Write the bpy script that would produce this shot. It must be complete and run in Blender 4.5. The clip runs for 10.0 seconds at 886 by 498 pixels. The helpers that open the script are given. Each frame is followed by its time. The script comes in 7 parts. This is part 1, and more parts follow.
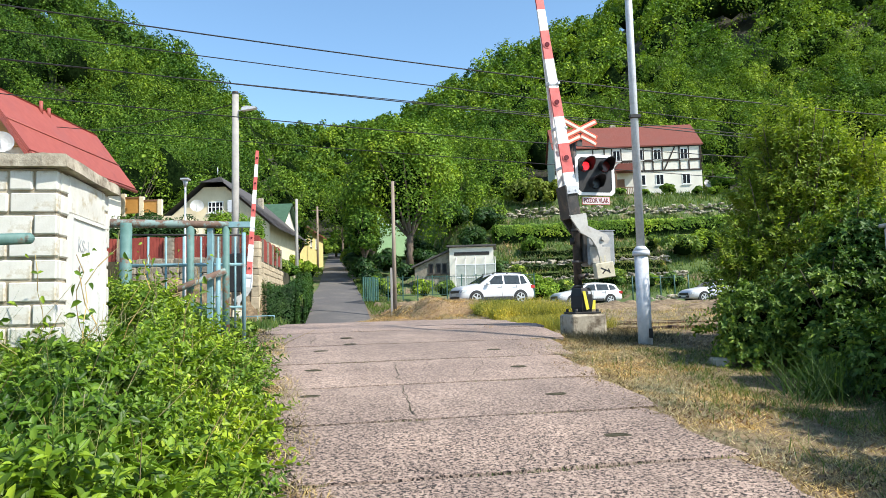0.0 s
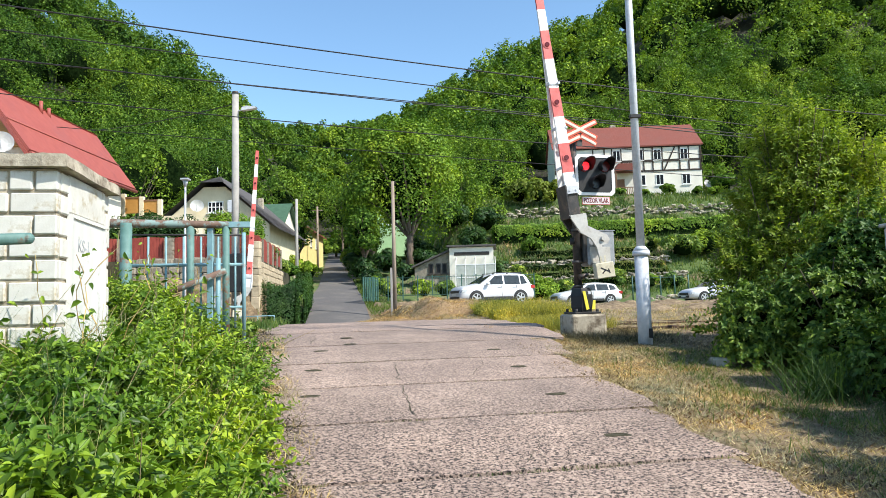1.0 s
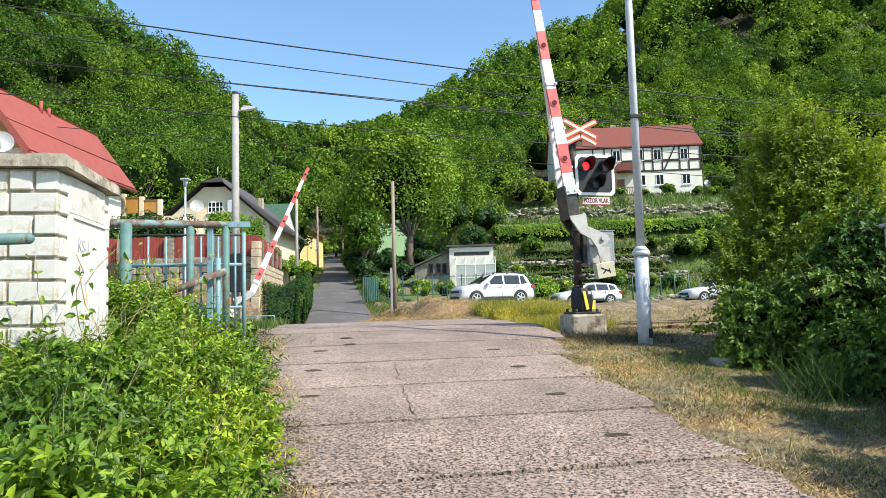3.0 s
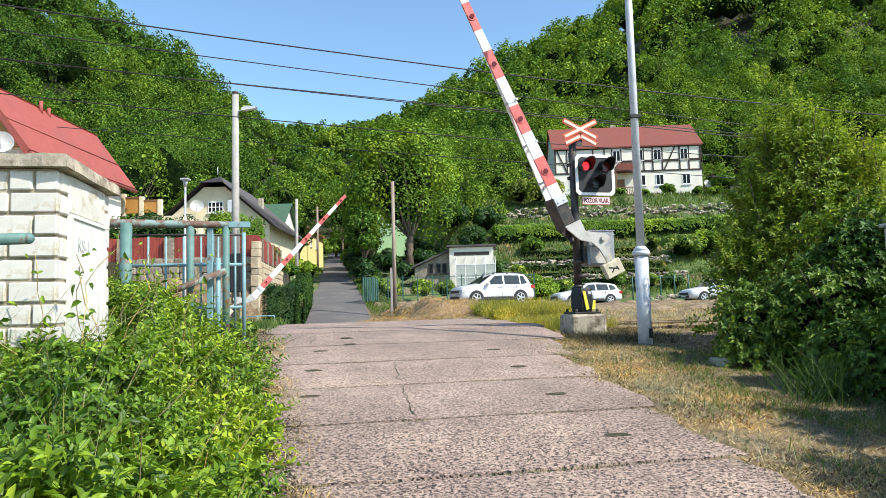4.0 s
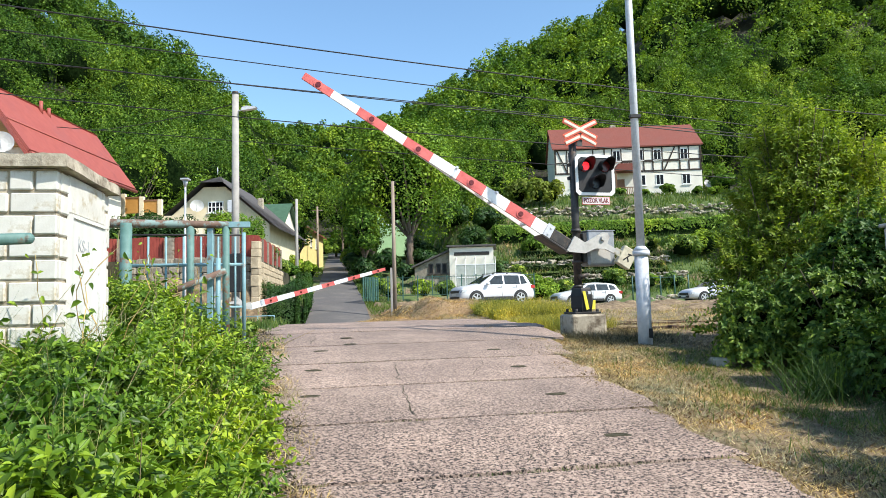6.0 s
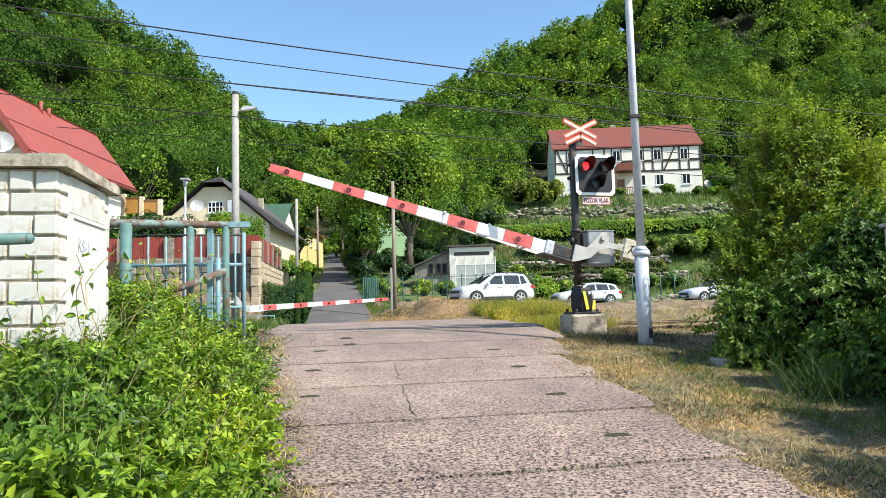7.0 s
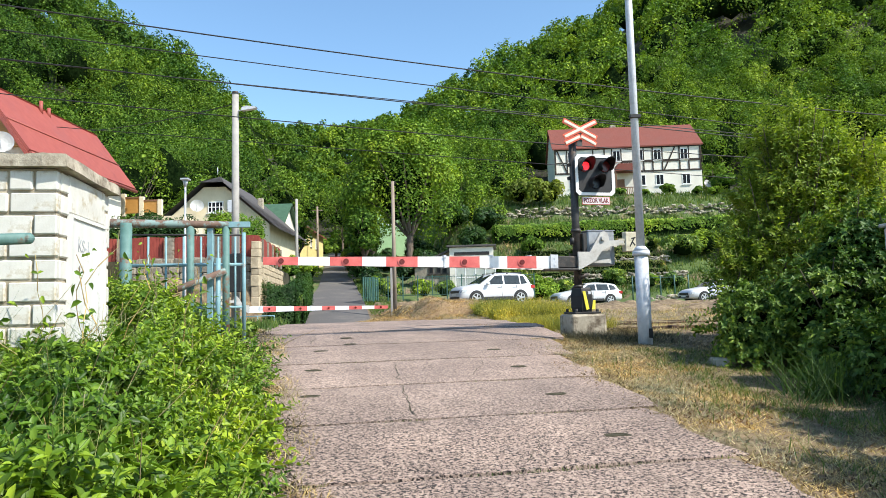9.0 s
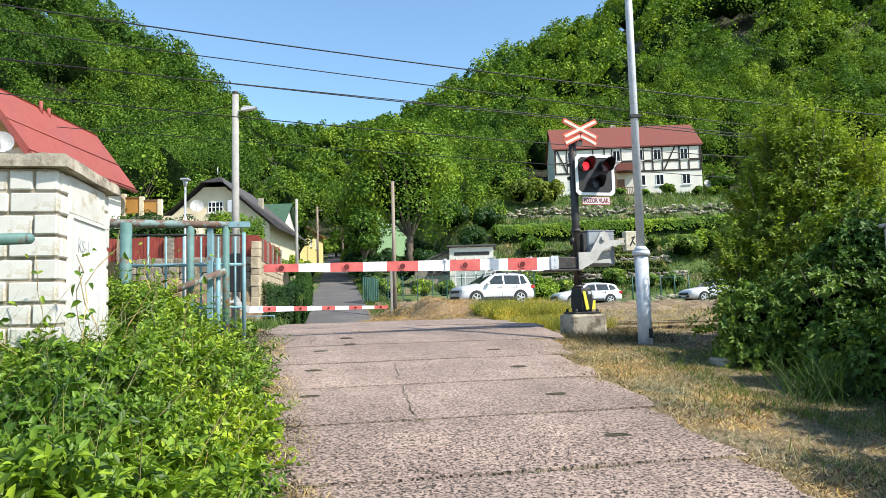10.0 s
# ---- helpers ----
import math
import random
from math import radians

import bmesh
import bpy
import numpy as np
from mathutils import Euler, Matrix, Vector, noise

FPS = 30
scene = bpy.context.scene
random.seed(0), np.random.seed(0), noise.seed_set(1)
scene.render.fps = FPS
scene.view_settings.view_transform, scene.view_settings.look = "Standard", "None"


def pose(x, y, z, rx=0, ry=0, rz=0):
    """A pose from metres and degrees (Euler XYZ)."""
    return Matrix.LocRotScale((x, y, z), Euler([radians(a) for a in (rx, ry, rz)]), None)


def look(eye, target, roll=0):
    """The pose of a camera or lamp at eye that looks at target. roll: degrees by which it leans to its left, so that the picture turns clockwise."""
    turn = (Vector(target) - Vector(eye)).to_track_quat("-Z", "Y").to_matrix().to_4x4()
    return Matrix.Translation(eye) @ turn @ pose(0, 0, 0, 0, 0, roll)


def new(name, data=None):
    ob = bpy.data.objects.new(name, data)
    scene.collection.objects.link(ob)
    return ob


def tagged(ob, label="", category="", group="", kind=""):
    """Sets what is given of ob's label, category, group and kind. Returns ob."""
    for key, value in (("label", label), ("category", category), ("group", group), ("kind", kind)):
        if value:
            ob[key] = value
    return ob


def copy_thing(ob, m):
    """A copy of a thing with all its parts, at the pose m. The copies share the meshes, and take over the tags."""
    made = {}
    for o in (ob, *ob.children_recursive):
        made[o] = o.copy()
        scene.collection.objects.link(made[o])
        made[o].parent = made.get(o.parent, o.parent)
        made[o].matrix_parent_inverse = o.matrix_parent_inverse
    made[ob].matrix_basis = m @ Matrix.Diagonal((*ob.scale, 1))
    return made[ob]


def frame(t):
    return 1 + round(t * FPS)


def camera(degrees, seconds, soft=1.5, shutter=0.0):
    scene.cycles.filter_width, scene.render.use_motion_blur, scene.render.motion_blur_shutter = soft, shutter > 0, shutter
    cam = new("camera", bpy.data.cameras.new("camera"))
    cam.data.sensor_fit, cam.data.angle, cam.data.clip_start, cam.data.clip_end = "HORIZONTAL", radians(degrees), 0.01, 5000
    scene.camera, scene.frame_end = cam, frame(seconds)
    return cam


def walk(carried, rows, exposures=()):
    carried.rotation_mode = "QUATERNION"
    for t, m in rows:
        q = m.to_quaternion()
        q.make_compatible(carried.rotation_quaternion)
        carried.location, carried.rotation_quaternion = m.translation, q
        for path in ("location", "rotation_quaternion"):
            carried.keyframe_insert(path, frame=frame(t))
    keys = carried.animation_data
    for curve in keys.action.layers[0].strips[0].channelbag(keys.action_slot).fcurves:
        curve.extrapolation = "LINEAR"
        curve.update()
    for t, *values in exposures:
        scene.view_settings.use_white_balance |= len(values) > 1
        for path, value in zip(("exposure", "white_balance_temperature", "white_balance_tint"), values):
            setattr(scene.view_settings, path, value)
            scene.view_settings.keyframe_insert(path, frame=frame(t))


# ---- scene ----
cam = camera(66, 10.0, soft=0.35)
EYE = (0.0, 0.0, 1.6)
AIM = look(EYE, (0, 10, 1.6 + 10 * math.tan(radians(4.7))), roll=-1.5)
walk(cam, [(0.0, AIM), (10.0, AIM)])

# ---------------------------------------------------------------- light
SUN_EL, SUN_AZ = radians(46), radians(120)
SUN_DIR = Vector((math.sin(SUN_AZ) * math.cos(SUN_EL), math.cos(SUN_AZ) * math.cos(SUN_EL), math.sin(SUN_EL)))
world = bpy.data.worlds.new("sky")
scene.world = world
world.use_nodes = True
wn = world.node_tree
sky = wn.nodes.new("ShaderNodeTexSky")
sky.sky_type = 'NISHITA'
sky.sun_disc = False
sky.sun_elevation, sky.sun_rotation = SUN_EL, SUN_AZ
sky.air_density, sky.dust_density, sky.ozone_density = 1.0, 0.9, 1.0
tone = wn.nodes.new("ShaderNodeMix")
tone.data_type, tone.blend_type = 'RGBA', 'MULTIPLY'
tone.inputs[0].default_value, tone.inputs[7].default_value = 1.0, (1.05, 1.27, 1.34, 1)
wn.links.new(sky.outputs[0], tone.inputs[6])
wn.links.new(tone.outputs[2], wn.nodes["Background"].inputs[0])
wn.nodes["Background"].inputs[1].default_value = 0.135
sun = new("sun", bpy.data.lights.new("sun", 'SUN'))
sun.data.energy, sun.data.angle, sun.data.color = 5.0, radians(0.53), (1.0, 0.95, 0.87)
sun.matrix_world = look(SUN_DIR * 50, (0, 0, 0))
scene.view_settings.exposure = 0.51

# ---------------------------------------------------------------- material helpers
def mat(name, rough=0.6, metal=0.0, spec=0.5):
    m = bpy.data.materials.new(name)
    m.use_nodes = True
    b = m.node_tree.nodes["Principled BSDF"]
    b.inputs["Roughness"].default_value, b.inputs["Metallic"].default_value = rough, metal
    b.inputs["Specular IOR Level"].default_value = spec
    return m, m.node_tree, b


def rgba(c):
    return (c[0], c[1], c[2], 1)


def ramp(nt, fac, stops):
    n = nt.nodes.new("ShaderNodeValToRGB")
    e = n.color_ramp.elements
    e[0].position, e[0].color = stops[0][0], rgba(stops[0][1])
    e[1].position, e[1].color = stops[-1][0], rgba(stops[-1][1])
    for p, c in stops[1:-1]:
        k = e.new(p)
        k.color = rgba(c)
    nt.links.new(fac, n.inputs[0])
    return n.outputs[0]


def nz(nt, scale, detail=4.0, rough=0.6, space="Object", stretch=None, kind="noise"):
    tc = nt.nodes.new("ShaderNodeTexCoord")
    src = tc.outputs[space]
    if stretch:
        mp = nt.nodes.new("ShaderNodeMapping")
        mp.inputs["Scale"].default_value = stretch
        nt.links.new(src, mp.inputs[0])
        src = mp.outputs[0]
    if kind == "voronoi":
        n = nt.nodes.new("ShaderNodeTexVoronoi")
        n.inputs["Scale"].default_value = scale
        nt.links.new(src, n.inputs["Vector"])
        return n.outputs["Distance"], n.outputs["Color"]
    n = nt.nodes.new("ShaderNodeTexNoise")
    n.inputs["Scale"].default_value, n.inputs["Detail"].default_value, n.inputs["Roughness"].default_value = scale, detail, rough
    nt.links.new(src, n.inputs["Vector"])
    return n.outputs["Fac"]


def mixc(nt, fac, a, b, mode='MIX'):
    n = nt.nodes.new("ShaderNodeMix")
    n.data_type, n.blend_type = 'RGBA', mode
    for v, i in ((fac, 0), (a, 6), (b, 7)):
        if isinstance(v, (int, float)):
            n.inputs[i].default_value = v
        elif isinstance(v, tuple):
            n.inputs[i].default_value = rgba(v)
        else:
            nt.links.new(v, n.inputs[i])
    return n.outputs[2]


def bump(nt, b, height, strength=0.3, dist=0.01):
    n = nt.nodes.new("ShaderNodeBump")
    n.inputs["Strength"].default_value, n.inputs["Distance"].default_value = strength, dist
    nt.links.new(height, n.inputs["Height"])
    nt.links.new(n.outputs[0], b.inputs["Normal"])


def rnd(nt, island=False):
    if island:
        return nt.nodes.new("ShaderNodeNewGeometry").outputs["Random Per Island"]
    return nt.nodes.new("ShaderNodeObjectInfo").outputs["Random"]


def surf(name, c1, c2, scale=6, rough=0.6, metal=0.0, dirt=None, dirt_scale=1.3, dirt_amt=(0.5, 0.75), bstr=0.2, bdist=0.005,
         bscale=None, vary=0.0, stretch=None, spec=0.5):
    """A surface of two tones with larger stains and a fine relief."""
    m, nt, b = mat(name, rough, metal, spec)
    col = ramp(nt, nz(nt, scale, 6, 0.65, stretch=stretch), [(0.3, c1), (0.7, c2)])
    if dirt:
        f = ramp(nt, nz(nt, dirt_scale, 5, 0.7), [(dirt_amt[0], (0, 0, 0)), (dirt_amt[1], (1, 1, 1))])
        col = mixc(nt, f, col, dirt)
    if vary:
        v = ramp(nt, rnd(nt), [(0.0, (1 - vary,) * 3), (1.0, (1 + vary,) * 3)])
        col = mixc(nt, 1.0, col, v, 'MULTIPLY')
    nt.links.new(col, b.inputs["Base Color"])
    if bstr:
        bump(nt, b, nz(nt, bscale or scale * 6, 5, 0.6), bstr, bdist)
    return m


def leafmat(name, stops, trans=0.35, rough=0.55, big=0.12, spec=0.3):
    m, nt, b = mat(name, rough, 0, spec)
    col = ramp(nt, rnd(nt, True), stops)
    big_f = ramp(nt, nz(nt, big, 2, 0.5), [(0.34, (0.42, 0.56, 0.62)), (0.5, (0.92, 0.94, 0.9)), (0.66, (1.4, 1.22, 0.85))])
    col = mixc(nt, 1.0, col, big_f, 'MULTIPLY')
    nt.links.new(col, b.inputs["Base Color"])
    t = nt.nodes.new("ShaderNodeBsdfTranslucent")
    nt.links.new(mixc(nt, 1.0, col, (1.25, 1.35, 0.6), 'MULTIPLY'), t.inputs[0])
    mx = nt.nodes.new("ShaderNodeMixShader")
    mx.inputs[0].default_value = trans
    nt.links.new(b.outputs[0], mx.inputs[1])
    nt.links.new(t.outputs[0], mx.inputs[2])
    nt.links.new(mx.outputs[0], nt.nodes["Material Output"].inputs[0])
    return m


def glassy(name, c, rough=0.05, spec=0.8):
    m, nt, b = mat(name, rough, 0, spec)
    nt.links.new(ramp(nt, nz(nt, 1.5), [(0.3, c), (0.7, tuple(1.4 * k for k in c))]), b.inputs["Base Color"])
    return m


def glow(name, c, strength):
    m, nt, b = mat(name, 0.3)
    b.inputs["Base Color"].default_value = rgba(c)
    b.inputs["Emission Color"].default_value, b.inputs["Emission Strength"].default_value = rgba(c), strength
    return m


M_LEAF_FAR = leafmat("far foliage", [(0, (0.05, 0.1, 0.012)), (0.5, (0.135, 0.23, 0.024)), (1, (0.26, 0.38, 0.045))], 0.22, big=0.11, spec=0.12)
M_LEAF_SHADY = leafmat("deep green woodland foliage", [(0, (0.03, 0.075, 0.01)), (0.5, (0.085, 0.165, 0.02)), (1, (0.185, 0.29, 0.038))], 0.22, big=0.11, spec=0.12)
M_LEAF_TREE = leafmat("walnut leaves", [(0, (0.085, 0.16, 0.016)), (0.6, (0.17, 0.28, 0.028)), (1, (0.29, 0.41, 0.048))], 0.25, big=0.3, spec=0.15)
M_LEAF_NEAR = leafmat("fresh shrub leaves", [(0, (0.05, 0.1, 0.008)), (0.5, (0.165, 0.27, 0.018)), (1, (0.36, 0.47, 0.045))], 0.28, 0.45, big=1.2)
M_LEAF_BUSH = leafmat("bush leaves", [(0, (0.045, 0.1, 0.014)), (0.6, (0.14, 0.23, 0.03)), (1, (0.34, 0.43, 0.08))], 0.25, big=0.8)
# hedge green, also used to paint tree shade onto some bushes
M_LEAF_HEDGE_SHADE = leafmat("clipped hedge and shade-dark bush leaves", [(0, (0.02, 0.055, 0.012)), (1, (0.05, 0.115, 0.022))], 0.25, big=1.0)
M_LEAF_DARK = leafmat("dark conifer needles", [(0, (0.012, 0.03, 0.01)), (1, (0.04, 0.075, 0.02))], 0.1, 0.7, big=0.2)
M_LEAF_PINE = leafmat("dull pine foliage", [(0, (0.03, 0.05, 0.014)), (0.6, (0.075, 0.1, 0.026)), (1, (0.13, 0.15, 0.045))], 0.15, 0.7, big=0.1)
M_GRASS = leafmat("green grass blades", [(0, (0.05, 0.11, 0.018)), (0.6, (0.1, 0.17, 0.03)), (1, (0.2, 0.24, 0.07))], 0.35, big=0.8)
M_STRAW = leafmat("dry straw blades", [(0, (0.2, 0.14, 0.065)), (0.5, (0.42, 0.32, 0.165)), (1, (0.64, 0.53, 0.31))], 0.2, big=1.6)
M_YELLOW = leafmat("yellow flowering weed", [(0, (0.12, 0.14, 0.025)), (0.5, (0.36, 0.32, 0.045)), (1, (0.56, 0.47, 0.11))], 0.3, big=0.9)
M_BARK = surf("bark", (0.06, 0.045, 0.03), (0.16, 0.12, 0.09), 9, 0.9, bstr=0.7, bdist=0.02, stretch=(1, 1, 0.25))
# near-black colour that paints the shade inside all foliage
M_CORE_SHADE = surf("near-black shade inside foliage", (0.006, 0.014, 0.004), (0.018, 0.036, 0.01), 2.0, 1.0, bstr=1.0, bdist=0.4, spec=0.0)


def concrete_mat():
    m, nt, b = mat("exposed aggregate concrete", 0.85)
    d, c = nz(nt, 62, kind="voronoi")
    base = ramp(nt, nz(nt, 3.0, 8, 0.7), [(0.3, (0.31, 0.23, 0.19)), (0.7, (0.495, 0.375, 0.315))])
    peb = mixc(nt, 0.5, base, ramp(nt, c, [(0.2, (0.08, 0.068, 0.062)), (0.6, (0.35, 0.29, 0.245)), (1, (0.58, 0.5, 0.43))]))
    pits = ramp(nt, nz(nt, 40, 4, 0.8), [(0.45, (0.03, 0.027, 0.027)), (0.5, (1.16, 1.14, 1.12))])
    # the slabs at the foot of the road are scoured to the coarse stones
    sx = nt.nodes.new("ShaderNodeSeparateXYZ")
    nt.links.new(nt.nodes.new("ShaderNodeTexCoord").outputs["Object"], sx.inputs[0])
    mr = nt.nodes.new("ShaderNodeMapRange")
    mr.inputs[1].default_value, mr.inputs[2].default_value, mr.inputs[3].default_value, mr.inputs[4].default_value = 5.4, 7.2, 1.0, 0.55
    nt.links.new(sx.outputs[1], mr.inputs[0])
    pits = mixc(nt, mr.outputs[0], (1.0, 1.0, 1.0), pits)
    col = mixc(nt, 1.0, peb, pits, 'MULTIPLY')
    st = ramp(nt, nz(nt, 0.9, 6, 0.65), [(0.32, (0.68, 0.65, 0.64)), (0.68, (1.14, 1.09, 1.05))])
    col = mixc(nt, 1.0, col, st, 'MULTIPLY')
    v = ramp(nt, rnd(nt), [(0, (0.9, 0.89, 0.88)), (1, (1.08, 1.06, 1.04))])
    nt.links.new(mixc(nt, 1.0, col, v, 'MULTIPLY'), b.inputs["Base Color"])
    bump(nt, b, nz(nt, 55, 4, 0.7), 0.8, 0.012)
    return m


def ground_mat():
    m, nt, b = mat("meadow and soil", 0.95)
    g = ramp(nt, nz(nt, 2.2, 8, 0.7), [(0.25, (0.045, 0.075, 0.018)), (0.55, (0.085, 0.13, 0.03)), (0.8, (0.16, 0.17, 0.06))])
    s = ramp(nt, nz(nt, 5, 8, 0.7), [(0.3, (0.07, 0.045, 0.027)), (0.5, (0.2, 0.14, 0.08)), (0.7, (0.36, 0.27, 0.155))])
    # bare mown soil near the railway, meadow farther up the valley
    sx = nt.nodes.new("ShaderNodeSeparateXYZ")
    nt.links.new(nt.nodes.new("ShaderNodeTexCoord").outputs["Object"], sx.inputs[0])
    mr = nt.nodes.new("ShaderNodeMapRange")
    mr.inputs[1].default_value, mr.inputs[2].default_value, mr.inputs[3].default_value, mr.inputs[4].default_value = 34, 46, 0.42, -0.06
    nt.links.new(sx.outputs[1], mr.inputs[0])
    ad = nt.nodes.new("ShaderNodeMath")
    nt.links.new(nz(nt, 0.5, 5, 0.65), ad.inputs[0]), nt.links.new(mr.outputs[0], ad.inputs[1])
    f = ramp(nt, ad.outputs[0], [(0.45, (0, 0, 0)), (0.62, (1, 1, 1))])
    # dark leaf mould under the woods on the slopes
    hi = nt.nodes.new("ShaderNodeMapRange")
    hi.inputs[1].default_value, hi.inputs[2].default_value = 13.5, 16.0
    nt.links.new(sx.outputs[2], hi.inputs[0])
    mould = ramp(nt, nz(nt, 1.5, 6, 0.7), [(0.3, (0.02, 0.018, 0.01)), (0.7, (0.05, 0.05, 0.024))])
    nt.links.new(mixc(nt, hi.outputs[0], mixc(nt, f, g, s), mould), b.inputs["Base Color"])
    bump(nt, b, nz(nt, 9, 6, 0.7), 0.7, 0.06)
    return m


M_CONC = concrete_mat()
M_GROUND = ground_mat()
M_ASPH = surf("worn asphalt", (0.078, 0.072, 0.069), (0.118, 0.109, 0.104), 14, 0.9, dirt=(0.16, 0.142, 0.125), dirt_scale=0.5, bstr=0.4, bdist=0.008)
M_SOILJ = surf("joint filled with soil and moss", (0.02, 0.02, 0.01), (0.07, 0.06, 0.03), 12, 0.95, bstr=0.6)
M_WPAINT = surf("weathered white paint", (0.74, 0.73, 0.71), (0.84, 0.83, 0.81), 9, 0.45, dirt=(0.5, 0.48, 0.44), dirt_scale=6, dirt_amt=(0.62, 0.8), bstr=0.06)
M_RED = surf("faded red paint", (0.5, 0.08, 0.07), (0.66, 0.155, 0.135), 6, 0.45, dirt=(0.62, 0.24, 0.18), dirt_scale=4, dirt_amt=(0.6, 0.8), bstr=0.06)
M_SIGNORANGE = surf("orange red sign border", (0.55, 0.075, 0.03), (0.66, 0.11, 0.05), 5, 0.35, bstr=0.03)
M_SIGNWHITE = surf("cream sign face", (0.6, 0.54, 0.42), (0.68, 0.62, 0.5), 5, 0.35, bstr=0.03)
M_STEELDK = surf("dark weathered steel", (0.03, 0.029, 0.028), (0.065, 0.062, 0.06), 8, 0.55, 0.4, dirt=(0.16, 0.11, 0.08), dirt_scale=5, bstr=0.15)
M_STEELGR = surf("grey painted steel", (0.36, 0.38, 0.4), (0.48, 0.5, 0.52), 7, 0.45, 0.2, dirt=(0.22, 0.21, 0.19), dirt_scale=4, bstr=0.1)
M_CAST = surf("grey cast steel", (0.42, 0.41, 0.38), (0.58, 0.56, 0.52), 10, 0.55, 0.25, dirt=(0.24, 0.21, 0.17), dirt_scale=5, bstr=0.3)
M_GALV = surf("galvanised steel", (0.48, 0.5, 0.53), (0.6, 0.62, 0.65), 16, 0.5, 0.0, dirt=(0.33, 0.33, 0.34), dirt_scale=3, bstr=0.1)
M_DRIVE = surf("weathered grey housing paint", (0.24, 0.26, 0.28), (0.34, 0.36, 0.38), 7, 0.5, 0.1, dirt=(0.16, 0.155, 0.15), dirt_scale=4, bstr=0.1)
M_CREAM = surf("dull cream paint", (0.5, 0.46, 0.33), (0.62, 0.57, 0.43), 8, 0.55, dirt=(0.34, 0.3, 0.22), dirt_scale=5, bstr=0.15)
M_BLACK = surf("black plastic", (0.007, 0.007, 0.008), (0.018, 0.018, 0.019), 8, 0.6, bstr=0.1)
M_SIGYEL = surf("yellow warning paint", (0.75, 0.62, 0.05), (0.85, 0.75, 0.1), 8, 0.45, bstr=0.05)
M_REDLENS = surf("unlit red glass lens", (0.1, 0.008, 0.008), (0.16, 0.016, 0.014), 30, 0.15, bstr=0.2)
M_DARKLENS = surf("unlit dark lens", (0.012, 0.012, 0.016), (0.02, 0.02, 0.03), 30, 0.12, bstr=0.2)
M_LIT = glow("burning red lamp", (1.0, 0.02, 0.03), 1.3)
M_OLDCONC = surf("old spalled concrete", (0.31, 0.27, 0.2), (0.5, 0.44, 0.34), 6, 0.9, dirt=(0.12, 0.09, 0.06), dirt_scale=2.5, dirt_amt=(0.48, 0.62), bstr=0.5, bdist=0.015)
M_RUST = surf("rusty steel", (0.04, 0.024, 0.016), (0.11, 0.06, 0.035), 12, 0.85, 0.2, bstr=0.4)


# ---------------------------------------------------------------- mesh helpers
def box(bm, x0, x1, y0, y1, z0, z1, m=None, bevel=0.0):
    vs = [bm.verts.new(Vector(p) if m is None else m @ Vector(p)) for p in
          ((x0, y0, z0), (x1, y0, z0), (x1, y1, z0), (x0, y1, z0), (x0, y0, z1), (x1, y0, z1), (x1, y1, z1), (x0, y1, z1))]
    fs = [bm.faces.new([vs[i] for i in f]) for f in ((3, 2, 1, 0), (4, 5, 6, 7), (0, 1, 5, 4), (1, 2, 6, 5), (2, 3, 7, 6), (3, 0, 4, 7))]
    if bevel:
        es = list({e for f in fs for e in f.edges})
        bmesh.ops.bevel(bm, geom=es, offset=bevel, segments=1, affect='EDGES')
    return bm


def tube(bm, a, b, r0, r1=None, seg=12, caps=True):
    a, b = Vector(a), Vector(b)
    r1 = r0 if r1 is None else r1
    q = (b - a).to_track_quat('Z', 'Y')
    rings = []
    for p, r in ((a, r0), (b, r1)):
        rings.append([bm.verts.new(p + q @ Vector((r * math.cos(k * math.tau / seg), r * math.sin(k * math.tau / seg), 0))) for k in range(seg)])
    for k in range(seg):
        f = bm.faces.new((rings[0][k], rings[0][(k + 1) % seg], rings[1][(k + 1) % seg], rings[1][k]))
        f.smooth = True
    if caps:
        bm.faces.new(rings[0][::-1]), bm.faces.new(rings[1])
    return bm


def prism(bm, poly, y0, y1, m=None):
    """A polygon in x, z, drawn out from y0 to y1."""
    def put(x, y, z):
        p = Vector((x, y, z))
        return bm.verts.new(p if m is None else m @ p)
    a = [put(x, y0, z) for x, z in poly]
    b = [put(x, y1, z) for x, z in poly]
    n = len(poly)
    bm.faces.new(a), bm.faces.new(b[::-1])
    for k in range(n):
        bm.faces.new((a[(k + 1) % n], a[k], b[k], b[(k + 1) % n]))
    return bm


def part(name, bm, material, parent=None, label=""):
    me = bpy.data.meshes.new(name)
    bmesh.ops.recalc_face_normals(bm, faces=bm.faces)
    bm.to_mesh(me)
    bm.free()
    me.materials.append(material)
    ob = new(name, me)
    if parent:
        ob.parent = parent
    return tagged(ob, label) if label else ob


def B():
    return bmesh.new()


def thing(name, m, label, category, group="", kind=""):
    ob = new(name)
    ob.empty_display_size = 0.2
    ob.matrix_world = m
    return tagged(ob, label, category, group, kind)


